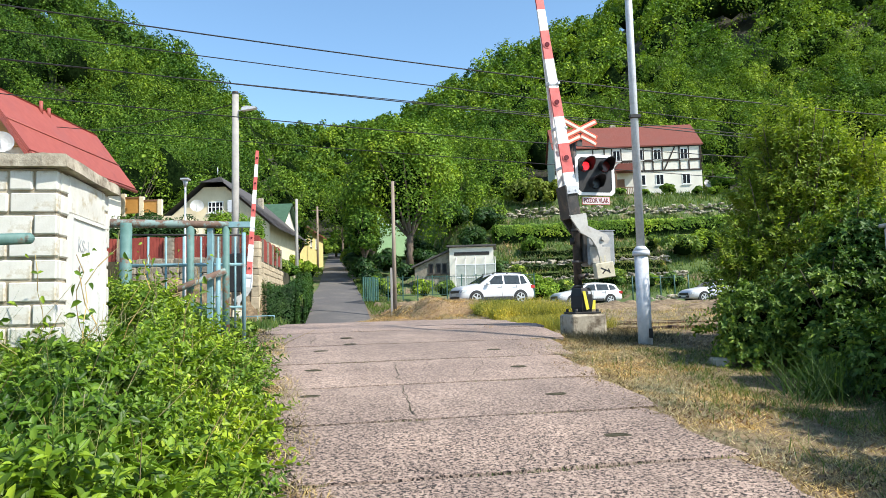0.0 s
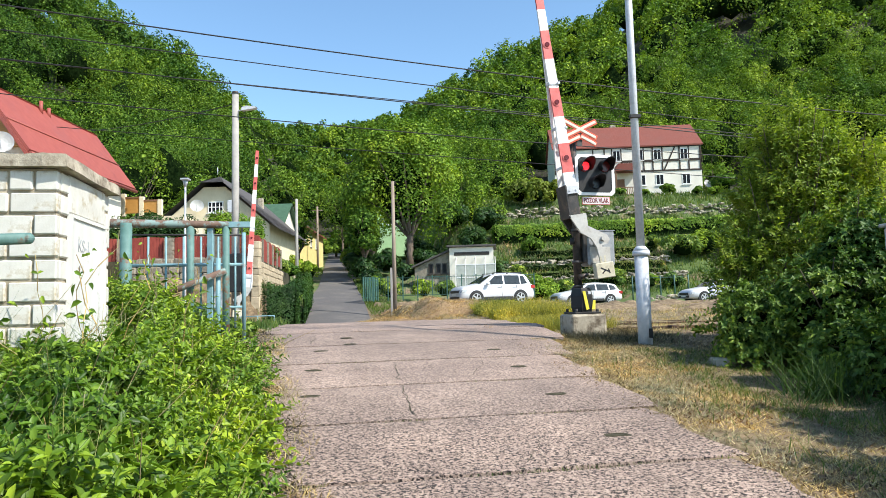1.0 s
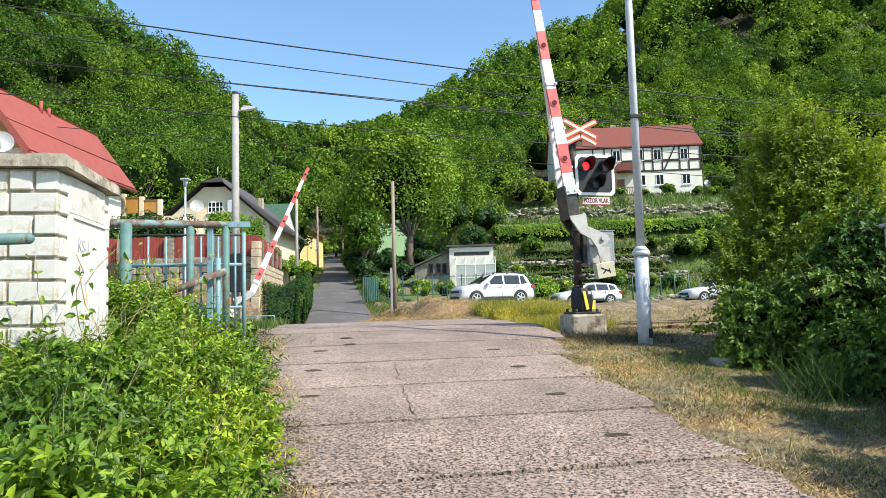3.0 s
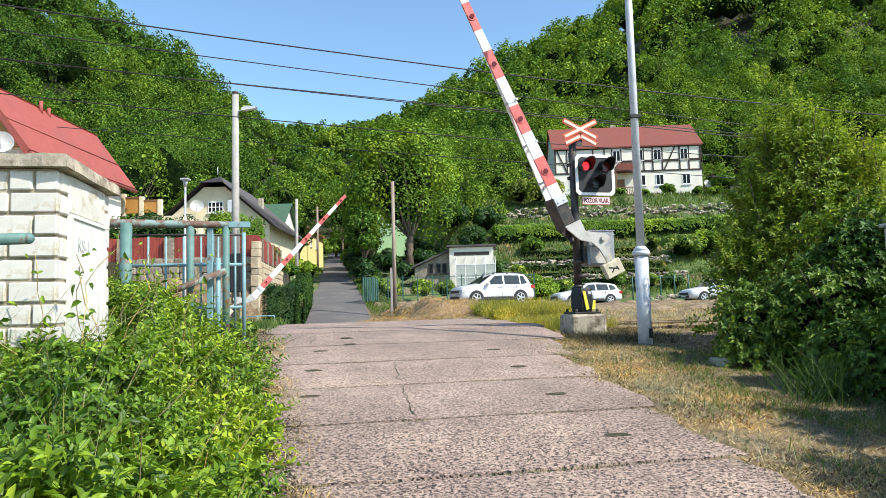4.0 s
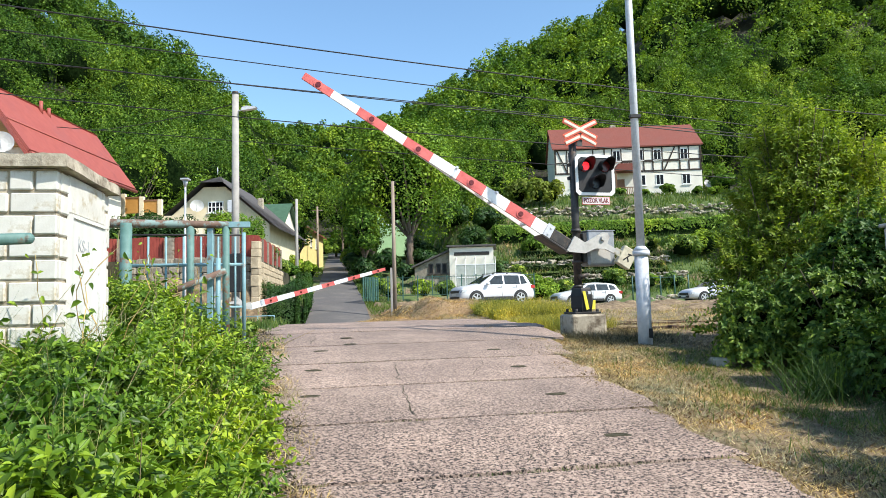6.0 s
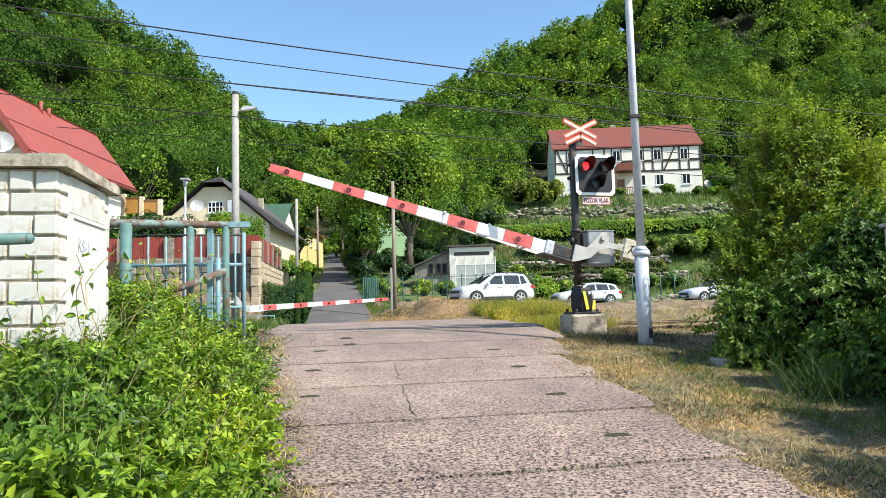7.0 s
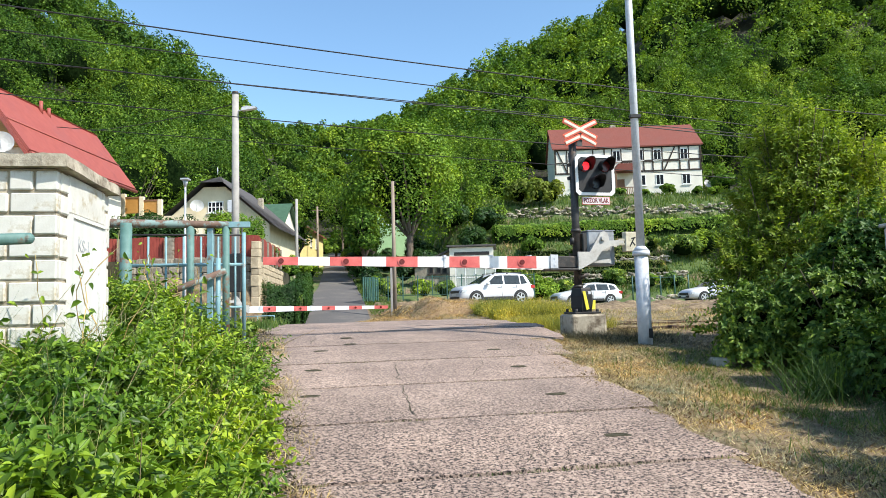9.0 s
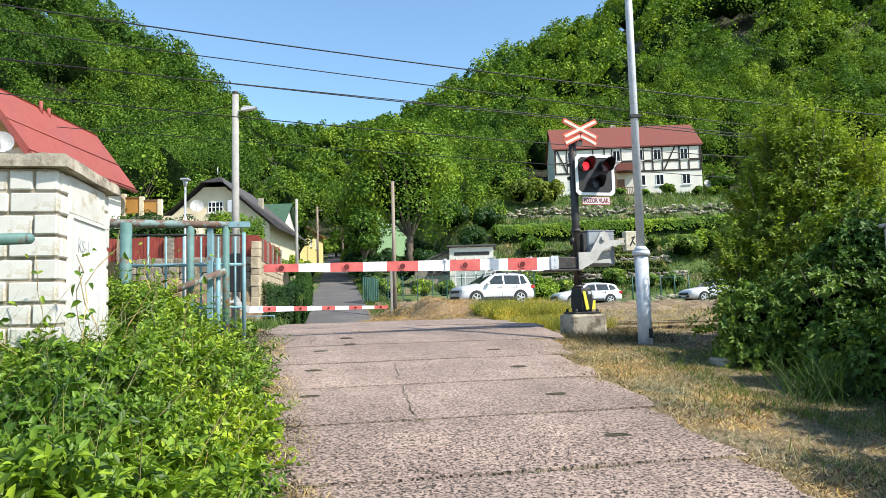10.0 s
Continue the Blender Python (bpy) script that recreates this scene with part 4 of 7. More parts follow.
def fachwerk_house():
    h = thing("house", pose(12.15, 72.0, 12.5, 0, 0, -3.3), "white half-timbered house with a red brown roof on the slope", "house", "village houses")
    L, D, ZE, ZR = 15.4, 7.5, 5.45, 8.35
    bm = B()
    box(bm, 0, L, 0, D, -0.9, ZE)
    for s in (0, L):
        vs = [bm.verts.new((s, y, z)) for y, z in ((0, ZE), (D, ZE), (D / 2, ZR))]
        bm.faces.new(vs)
    part("wall", bm, M_WHITEP, h)
    rf = gable_roof(h, 0, L, 0, D, ZE, ZR, M_ROOFBR, 0.22, 0.14)
    bm = B()
    box(bm, 6.9, 7.5, D / 2 + 0.6, D / 2 + 1.2, 7.0, 8.9, None, 0.03)
    part("chimney", bm, M_OLDCONC, rf)

    def beam(x0, z0, x1, z1, w=0.13):
        d = Vector((x1 - x0, 0, z1 - z0))
        m = Matrix.Translation(((x0 + x1) / 2, -0.03, (z0 + z1) / 2)) @ Matrix.Rotation(-math.atan2(d.z, d.x), 4, 'Y')
        bm = B()
        box(bm, -d.length / 2, d.length / 2, -0.03, 0.03, -w / 2, w / 2, m)
        part("timber", bm, M_TIMBER, h)
    z0, z1 = 2.65, 5.3
    beam(0, z0 + 0.05, L, z0 + 0.05, 0.16), beam(0, z1, L, z1, 0.22)
    beam(0.1, 3.85, 15.2, 3.85, 0.11), beam(0.1, z0, 0.1, z1, 0.16), beam(L - 0.1, z0, L - 0.1, z1, 0.16)
    for x in (1.35, 2.3, 4.1, 5.3, 6.1, 7.05, 8.5, 9.4, 10.35, 11.35, 13.15, 14.1):
        beam(x, z0, x, z1)
    for x0, x1 in ((2.3, 4.05), (4.1, 6.1), (7.05, 8.5), (9.4, 10.35), (11.35, 13.1), (14.1, 15.3)):
        beam(x0, 3.72, x1, 3.72, 0.13)
    beam(0.3, 5.2, 1.35, 2.75), beam(11.5, 2.75, 12.7, 5.2)
    for x in (1.82, 6.58, 8.95, 10.85, 13.62):
        window(h, x, 3.85, 0.82, 1.15, M_FRAMEW)
    for x in (1.95, 9.1, 11.0, 13.75):
        window(h, x, 1.15, 0.85, 1.15, M_FRAMEW, bars=1)
    # porch with a lean-to roof and a wooden balustrade
    bm = B()
    prism(bm, [(6.0, 2.55), (8.7, 2.55), (8.5, 3.3), (6.4, 3.3)], -1.6, -0.05)
    part("porch_roof", bm, M_ROOFBR, h)
    bm = B()
    box(bm, 6.1, 8.7, -1.5, -0.02, -0.35, -0.15)
    dk = part("porch_deck", bm, M_BRWOOD, h)
    for x in (6.15, 8.6):
        bm = B()
        box(bm, x - 0.07, x + 0.07, -1.48, -1.34, -0.15, 2.55)
        part("porch_post", bm, M_BRWOOD, h)
    bm = B()
    box(bm, 6.1, 8.7, -1.46, -1.38, 0.75, 0.85)
    box(bm, 6.1, 8.7, -1.46, -1.38, -0.05, 0.02)
    for k in range(13):
        box(bm, 6.25 + k * 0.19, 6.33 + k * 0.19, -1.44, -1.4, 0, 0.76)
    tagged(part("balustrade", bm, M_BRWOOD, h), kind="stuff")
    bm = B()
    box(bm, 6.5, 7.3, -0.05, 0.02, -0.15, 1.9)
    part("door", bm, M_BRWOOD, h)
    bm = B()
    box(bm, 5.9, 8.9, -1.3, -0.02, -1.7, -0.38)
    part("cellar_wall", bm, M_STONE, h)
    bm = B()
    for k in range(10):
        box(bm, 0.2 + 0.8 * k, 0.95 + 0.8 * k, -0.25, -0.02, -1.6, -0.4 + 0.1 * math.sin(k * 5), None, 0.05)
    tagged(part("plinth_stones", bm, M_SAND, h), kind="stuff")
    dish(h, (L + 0.35, -0.3, 1.0), 0.45, 20)
    return h


fachwerk_house()


def cream_house():
    h = thing("house", pose(-16.15, 48, 3.6, 0, 0, 0), "cream rendered house with a hipped gable and dark eaves", "house", "village houses")
    W, D, ZE, ZR = 3.9, 9.0, 4.3, 7.7
    bm = B()
    prism(bm, [(-W, -1), (W, -1), (W, ZE - 0.25), (0.75, ZR - 0.9), (-0.75, ZR - 0.9), (-W, ZE - 0.25)], 0, D)
    part("wall", bm, M_PLASTER, h)
    # roof slopes, cut by a small hip over the gable
    s = (ZR - ZE) / W
    for sg in (-1, 1):
        bm = B()
        e, o = 0.75, 0.55
        pts = [(sg * (W + e), -o, ZE - e * s), (sg * 0.62, -o, ZR - 0.62 * s), (0, 1.2, ZR + 0.08), (0, D + o, ZR + 0.08), (sg * (W + e), D + o, ZE - e * s)]
        f = bm.faces.new([bm.verts.new(p) for p in pts])
        bmesh.ops.solidify(bm, geom=[f], thickness=0.13)
        part("roof_slope", bm, M_ROOFGREY, h)
    bm = B()
    f = bm.faces.new([bm.verts.new(p) for p in ((-0.95, -0.8, ZR - 0.62 * s - 0.16), (0.95, -0.8, ZR - 0.62 * s - 0.16), (0, 1.25, ZR + 0.1))])
    bmesh.ops.solidify(bm, geom=[f], thickness=0.1)
    part("roof_hip", bm, M_ROOFGREY, h)
    bm = B()
    tube(bm, (0, 0.7, ZR + 0.1), (0, 0.7, ZR + 0.65), 0.03, seg=6)
    part("finial", bm, M_GALV, h)
    window(h, 0.1, 4.95, 1.1, 0.8, M_FRAMEW, bars=3, cross=1)
    window(h, -0.1, 0.9, 1.2, 1.3, M_FRAMEW, bars=1)
    dish(h, (-1.05, -0.5, 5.35), 0.46, 18, 15)
    bm = B()
    tube(bm, (1.15, -0.35, 3.0), (1.15, -0.35, 5.1), 0.035, seg=8)
    tube(bm, (1.0, -0.4, 5.1), (1.35, -0.4, 5.15), 0.02, seg=6)
    part("antenna_mast", bm, M_STEELDK, h)
    bm = B()
    box(bm, 1.05, 1.4, -0.42, -0.36, 4.9, 5.75, None, 0.02)
    part("antenna_panel", bm, M_GALV, h)
    bm = B()
    box(bm, 1.7, 2.1, 5.0, 5.4, 5.0, 6.75, None, 0.03)
    part("chimney", bm, M_OLDCONC, h)
    return h


cream_house()


def red_roof_house():
    h = thing("house", pose(0, 0, 0), "house with a large steep red sheet roof and wooden gable", "house", "village houses")
    x_e, z_e, x_r, z_r, x_l = -15.75, 7.85, -17.75, 10.7, -21.5
    y0, y1 = 25.6, 34.6
    bm = B()
    prism(bm, [(x_l, 2.5), (x_e - 0.5, 2.5), (x_e - 0.5, z_e + 0.4), (x_r, z_r - 0.1), (x_l, z_e - 0.2)], y0 + 0.7, y1 - 0.4)
    part("wall", bm, M_WHITEP, h)
    for name, a, b in (("roof_slope", (x_e, z_e), (x_r, z_r)), ("roof_slope", (x_r, z_r), (x_l - 0.5, z_e - 0.6))):
        bm = B()
        prism(bm, [a, b, (b[0] - 0.03, b[1] + 0.13), (a[0] + 0.08, a[1] + 0.1)], y0, y1)
        r = part(name, bm, M_ROOFRED, h)
        if a[0] == x_e:
            # lap of the two sheets, half way up
            n = Vector((z_r - z_e, 0, x_e - x_r)).normalized()
            mid = Vector((x_e, 0, z_e)).lerp(Vector((x_r, 0, z_r)), 0.45) + n * 0.11
            bm = B()
            tube(bm, (mid.x, y0, mid.z), (mid.x, y1, mid.z), 0.035, seg=6)
            part("sheet_lap", bm, M_ROOFRED, r)
    bm = B()
    prism(bm, [(x_e - 0.35, z_e + 0.4), (x_r, z_r - 0.15), (x_l, z_e)], y0 + 0.55, y0 + 0.69)
    part("gable_boards", bm, M_ORWOOD, h, "varnished orange wooden gable boards")
    for p, q in (((x_e + 0.02, z_e - 0.04), (x_r, z_r - 0.02)),):
        bm = B()
        prism(bm, [p, q, (q[0], q[1] - 0.22), (p[0] - 0.05, p[1] - 0.16)], y0 - 0.03, y0 + 0.05)
        part("verge_board", bm, M_ROOFRED, h)
    bm = B()
    tube(bm, (x_e + 0.1, y0, z_e - 0.05), (x_e + 0.1, y1, z_e - 0.05), 0.08, seg=10)
    part("gutter", bm, M_ROOFRED, h)
    for yy, zz in ((29.5, 0.35), (30.1, 0.2)):
        bm = B()
        tube(bm, (x_r + 0.15, yy, z_r - 0.3), (x_r + 0.15, yy, z_r + zz), 0.09, 0.08, 12)
        part("vent_pipe", bm, M_ROOFRED, h)
    dish(h, (x_e - 0.85, y0 - 0.2, z_e + 0.3), 0.42, 25, 10)
    bm = B()
    box(bm, x_e - 0.5, x_e + 2.3, 35.2, 38, 2.5, 6.6)
    part("terrace_block", bm, M_PLASTER, h)
    for k in range(4):
        bm = B()
        x = x_e - 1.7 + k * 0.95
        box(bm, x - 0.11, x + 0.11, 34.95, 35.15, 6.6, 7.95 - 0.17 * k, None, 0.01)
        part("terrace_post", bm, M_PLASTER, h)
        if k < 3:
            bm = B()
            box(bm, x + 0.11, x + 0.84, 35.0, 35.08, 6.75, 7.7 - 0.17 * k)
            part("terrace_panel", bm, M_ORWOOD, h)
            bm = B()
            box(bm, x + 0.1, x + 0.85, 34.97, 35.11, 7.7 - 0.17 * k, 7.78 - 0.17 * k)
            part("terrace_rail", bm, M_BRWOOD, h)
    return h


red_roof_house()


def small_house(m, W, D, ze, zr, wallm, roofm, label, along, wins, base=-2.0):
    h = thing("house", m, label, "house", "village houses")
    bm = B()
    box(bm, 0, W, 0, D, base, ze)
    if along == 'y':
        for y in (0, D):
            bm.faces.new([bm.verts.new(p) for p in ((0, y, ze), (W, y, ze), (W / 2, y, zr))])
    else:
        for x in (0, W):
            bm.faces.new([bm.verts.new(p) for p in ((x, 0, ze), (x, D, ze), (x, D / 2, zr))])
    part("wall", bm, wallm, h)
    gable_roof(h, 0, W, 0, D, ze, zr, roofm, 0.4, 0.14, along)
    for x, z, w, hh in wins:
        window(h, x, z, w, hh, M_FRAMEW)
    if wallm == M_YELP:
        bm = B()
        box(bm, W * 0.45, W * 0.45 + 0.5, D * 0.5, D * 0.5 + 0.5, zr - 0.8, zr + 0.8, None, 0.03)
        part("chimney", bm, M_OLDCONC, h)
    return h


small_house(pose(-21.3, 57.0, 5.5, 0, 0, -4), 7.4, 7, 2.2, 5.3, M_WHITEP, M_ROOFGREEN, "white house with a dark green sheet roof", 'x', [(5.6, 0.6, 0.9, 1.2)])
small_house(pose(-14.0, 65, 5.6, 0, 0, 91), 16, 5.0, 4.4, 6.0, M_YELP, M_ROOFBR, "yellow rendered house beside the climbing lane", 'x', [(1.5, 2.6, 0.8, 1.1), (4.5, 2.6, 0.8, 1.1), (7.8, 2.6, 0.8, 1.1), (11.0, 2.6, 0.8, 1.1)])
small_house(pose(-6.6, 68, 8.6, 0, 0, 4), 3.6, 6, 3.6, 4.8, M_GREENP, M_ROOFGREY, "pale green house glimpsed behind the walnut tree", 'x', [(1.2, 1.2, 0.9, 1.2)])


def shed():
    s = thing("garden_shed", pose(0.45, 49.5, 3.4, 0, 0, -4), "low white garden shed with a flat dark roof and glazed lean-to", "shed")
    bm = B()
    box(bm, 0, 3.2, 0, 3.5, -1.6, 2.35)
    part("wall", bm, M_WHITEP, s)
    bm = B()
    box(bm, -0.2, 3.4, -0.25, 3.7, 2.37, 2.5, None, 0.02)
    part("roof", bm, M_ROOFGREY, s)
    bm = B()
    box(bm, 0.35, 2.9, -0.02, 0.02, 1.75, 2.0)
    part("vent_strip", bm, M_FRAMED, s)
    # low wing with small dark windows
    bm = B()
    prism(bm, [(-2.6, -1.6), (-0.02, -1.6), (-0.02, 2.1), (-2.6, 1.0)], 0.4, 3)
    part("wing", bm, M_STONE, s)
    bm = B()
    prism(bm, [(-2.8, 0.95), (-0.02, 2.12), (-0.02, 2.25), (-2.8, 1.08)], 0.1, 3.2)
    part("wing_roof", bm, M_ROOFGREY, s)
    for x in (-0.4, -0.85, -1.4):
        window(s, x, 0.5, 0.36, 0.75, M_FRAMED, 0.39, 0)
    # lean-to glasshouse
    bm = B()
    for x in (0.5, 1.2, 1.9, 2.6, 3.3):
        box(bm, x - 0.03, x + 0.03, -1.4, -1.34, -1.4, 1.0)
        tube(bm, (x, -1.37, 1.0), (x, -0.02, 1.6), 0.03, seg=6)
    for z in (0.1, 1.0):
        box(bm, 0.5, 3.3, -1.4, -1.34, z - 0.03, z + 0.03)
    gh = part("glasshouse_frame", bm, M_WPAINT, s, "white painted glasshouse frame")
    for k in range(4):
        bm = B()
        box(bm, 0.54 + 0.7 * k, 1.16 + 0.7 * k, -1.375, -1.365, -0.55, 0.97)
        part("pane", bm, M_HAZE, gh)
    return s


def pane_mat():
    m, nt, b = mat("dusty greenhouse glass", 0.25)
    b.inputs["Transmission Weight"].default_value = 0.5
    nt.links.new(ramp(nt, nz(nt, 3), [(0.3, (0.5, 0.55, 0.5)), (0.7, (0.7, 0.72, 0.68))]), b.inputs["Base Color"])
    return m


M_HAZE = pane_mat()
shed()

# ---------------------------------------------------------------- garden wall with red fence, at the corner of the lane
def garden_wall():
    g = thing("garden_wall", pose(0, 0, 0), "rough stone retaining wall with pale coping at the lane corner", "wall", kind="structure")
    rs = random.Random(4)
    bm = B()
    box(bm, -16.5, -8.55, 30.9, 31.3, 0.3, 3.95)
    m2 = Matrix.Translation((-8.55, 30.9, 0)) @ Matrix.Rotation(radians(97.5), 4, 'Z')
    box(bm, 0, 17, -0.02, 0.38, 0.3, 4.0, m2)
    part("core", bm, M_SOILJ, g)
    shapes, pale = [], []
    for k in range(6):
        b2 = B()
        box(b2, -0.5, 0.5, -0.5, 0.5, -0.5, 0.5, None, 0.12)
        for vv in b2.verts:
            vv.co += Vector([rs.uniform(-0.09, 0.09) for _ in range(3)])
        me = bpy.data.meshes.new("stone")
        b2.to_mesh(me), b2.free()
        me.materials.append(M_STONE)
        shapes.append(me)
        me2 = me.copy()
        me2.materials.clear()
        me2.materials.append(M_SAND)
        pale.append(me2)
    for run, length, mm in ((0, 6.0, Matrix.Translation((-14.5, 30.85, 0))), (1, 11.0, m2)):
        z = 0.45
        while z < 3.8:
            hgt = rs.uniform(0.24, 0.36)
            x = rs.uniform(0, 0.2)
            while x < length:
                w = rs.uniform(0.3, 0.6)
                o = new("stone", rs.choice(shapes if run == 0 else pale))
                o.parent = g
                o.matrix_basis = mm @ Matrix.Translation((x + w / 2, 0.02 if run == 0 else -0.03, z + hgt / 2)) @ Matrix.Diagonal((w * 0.97, 0.22, hgt * 0.96, 1))
                x += w
            z += hgt
    # pale rendered corner pier and coping
    z = 0.5
    while z < 4.4:
        bm = B()
        hh, k = rs.uniform(0.25, 0.55), rs.uniform(-0.02, 0.02)
        box(bm, -8.64 + k, -8.27 + k * 0.5, 30.55 + k, 31.0, z, z + hh - 0.012, None, 0.02)
        part("pier_block", bm, M_SAND, g)
        z += hh
    return g, m2


garden, LANE_M = garden_wall()


red_fence = thing("garden_fence", pose(0, 0, 0), "red brown board fence between pale stone posts", "fence")


def fence_panel(m, w, h, boards):
    f = new("fence_panel")
    f.parent, f.matrix_basis = red_fence, m
    for k in range(boards):
        bm = B()
        bw = w / boards
        box(bm, k * bw + 0.008, (k + 1) * bw - 0.008, 0.05, 0.012, 0, h + 0.05 * math.sin(math.pi * (k + 0.5) / boards), None, 0.004)
        part("board", bm, M_FENCERED, f)
    for z in (0.2, h - 0.25):
        bm = B()
        box(bm, 0, w, 0.014, 0.05, z, z + 0.08)
        part("fence_rail", bm, M_FENCERED, f)
    return f


def stone_post(m, h):
    bm = B()
    prof = [(-0.2, 0.0)]
    n = int(h / 0.2)
    for k in range(n):
        prof += [(-0.2, 0.2 * k + 0.02), (-0.2, 0.2 * k + 0.18), (-0.175, 0.2 * k + 0.19)]
    prof += [(-x, z) for x, z in reversed(prof)]
    prism(bm, prof, -0.19, 0.19)
    p = part("stone_post", bm, M_STONE, red_fence, "squared pale stone post")
    p.matrix_basis = m
    return p


pf = fence_panel(pose(-16.6, 31.1, 3.9), 1.75, 1.1, 12)
for k in range(1, 4):
    copy_thing(pf, pose(-16.6 + 2.15 * k, 31.1, 3.9))
pp = stone_post(pose(-16.8, 31.1, 3.8), 1.4)
for k in range(1, 4):
    copy_thing(pp, pose(-16.8 + 2.15 * k, 31.1, 3.8))
for k in range(5):
    x, y = LANE_M.translation.x - math.sin(radians(7.5)) * (0.6 + 2.1 * k), LANE_M.translation.y + math.cos(radians(7.5)) * (0.6 + 2.1 * k)
    copy_thing(pf, pose(x, y, 3.95 + 0.05 * k, 0, 0, 97.5))
    copy_thing(pp, pose(x - math.sin(radians(7.5)) * 1.95, y + math.cos(radians(7.5)) * 1.95, 3.85 + 0.05 * k, 0, 0, 7.5) @ Matrix.Diagonal((0.3, 0.7, 1, 1)))

# ---------------------------------------------------------------- poles and wires
def pole(name, x, y, ztop, r0, r1, material, label, category="pole"):
    z = height(x, y)
    t = thing(name, pose(x, y, z), label, category)
    bm = B()
    tube(bm, (0, 0, -0.4), (0, 0, ztop - z), r0, r1, 16)
    part("shaft", bm, material, t)
    return t, ztop - z


t, h = pole("utility_pole", -8.24, 27, 10.35, 0.17, 0.13, M_POLEC, "tall round concrete utility pole by the crossing", "utility pole")
bm = B()
tube(bm, (0, 0, h - 0.75), (0.35, -0.1, h - 0.7), 0.03, seg=8)
br = part("lamp_bracket", bm, M_GALV, t)
bm = B()
prism(bm, [(0.3, h - 0.75), (0.85, h - 0.68), (0.9, h - 0.62), (0.5, h - 0.56), (0.3, h - 0.62)], -0.2, 0.02)
part("lamp_head", bm, M_GALV, br, "small grey street lamp head")
bm = B()
tube(bm, (0, 0, h - 0.02), (0, 0, h + 0.08), 0.15, 0.12, 16)
part("pole_cap", bm, M_STEELDK, t)
bm = B()
box(bm, -0.2, 0.35, -0.45, -0.15, 1.5, 3.0, None, 0.02)
part("switch_box", bm, M_BLACK, t)
bm = B()
tube(bm, (0.3, -0.2, 1.0), (0.32, -0.2, 4.2), 0.03, seg=8)
part("conduit", bm, M_STEELDK, t)

t, h = pole("wooden_pole", -2.6, 36, 8.25, 0.115, 0.085, M_POLEW, "grey wooden line pole on a concrete stub", "utility pole")
bm = B()
box(bm, -0.22, -0.1, -0.08, 0.08, -0.3, 2.2, None, 0.01)
part("concrete_stub", bm, M_POLEC, t)
bm = B()
tube(bm, (-0.15, -0.02, h - 0.15), (0.15, -0.02, h - 0.15), 0.02, seg=6)
tube(bm, (0.12, -0.02, h - 0.15), (0.12, -0.02, h), 0.03, seg=8)
part("insulator", bm, M_STEELDK, t)
t, h = pole("garden_lamp", -8.35, 22.0, 5.7, 0.035, 0.03, M_GALV, "slim pale grey lamp post with a square lantern", "lamp post")
bm = B()
tube(bm, (0, 0, h - 0.02), (0, 0, h + 0.18), 0.05, 0.1, 6)
box(bm, -0.13, 0.13, -0.13, 0.13, h + 0.18, h + 0.24, None, 0.01)
part("lantern", bm, M_STEELGR, t)
t, h = pole("utility_pole", -10.75, 50, 9.7, 0.13, 0.1, M_POLEC, "pale concrete utility pole beside the houses", "utility pole")
t, h = pole("wooden_pole", -12.9, 70, 12.1, 0.13, 0.1, M_POLEW, "dark wooden line pole far up the lane", "utility pole")
bm = B()
tube(bm, (-0.6, 0, h - 0.4), (0.6, 0, h - 0.4), 0.04, seg=6)
part("cross_arm", bm, M_POLEW, t)


def wire(a, b, sag, r=0.011, label="thin black overhead wire across the valley"):
    cu = bpy.data.curves.new("overhead_wire", 'CURVE')
    cu.dimensions, cu.bevel_depth, cu.bevel_resolution = '3D', r, 1
    sp = cu.splines.new('POLY')
    n = 25
    sp.points.add(n - 1)
    for k in range(n):
        s = k / (n - 1)
        p = Vector(a).lerp(Vector(b), s)
        sp.points[k].co = (p.x, p.y, p.z - sag * 4 * s * (1 - s), 1)
    w = new("overhead_wire", cu)
    cu.materials.append(M_BLACK)
    return tagged(w, label, "wire", "overhead wires")


wire((-12.86, 18.00, 10.27), (18.90, 26.00, 8.3), 0.26, 0.02)
wire((-12.83, 18.00, 9.54), (18.80, 26.00, 7.21), 0.05, 0.015)
wire((-12.81, 18.00, 8.71), (18.77, 26.00, 6.88), 0.05, 0.016)
wire((-13.09, 18.40, 8.84), (19.07, 26.40, 7.12), 0.05, 0.014)
wire((-12.07, 17.00, 7.39), (16.58, 23.00, 5.86), 0.21, 0.014)
wire((-21.25, 30.00, 10.44), (15.54, 30.00, 6.63), 0.02, 0.016)
wire((-8.35, 27.00, 9.91), (-29.57, 45.00, 14.12), 0.6, 0.016)
wire((-8.05, 27.00, 9.90), (-10.82, 50.00, 9.48), 0.4, 0.016)

# ---------------------------------------------------------------- leaves with two halves, for plants near the camera
def leaf6(pos, nrm, size, slim=0.5, fold=0.18, down=0.4):
    n = len(pos)
    side = unit(np.cross(nrm, RNG.normal(size=(n, 3))))
    tip = unit(np.cross(side, nrm) + np.array([0, 0, -down]) * RNG.uniform(0, 1, (n, 1)))
    s = (size * RNG.uniform(0.55, 1.35, n))[:, None]
    up = nrm * s * fold
    w = side * s * slim * 0.5
    droop = np.array([0, 0, -1]) * s * RNG.uniform(0, 0.25, (n, 1))
    base, end = pos - tip * s * 0.5, pos + tip * s * 0.5 + droop
    return np.stack([base, pos - tip * s * 0.22 + w * 0.9 + up, pos + tip * s * 0.14 + w * 0.85 + up, end, pos + tip * s * 0.14 - w * 0.85 + up, pos - tip * s * 0.22 - w * 0.9 + up], 1)


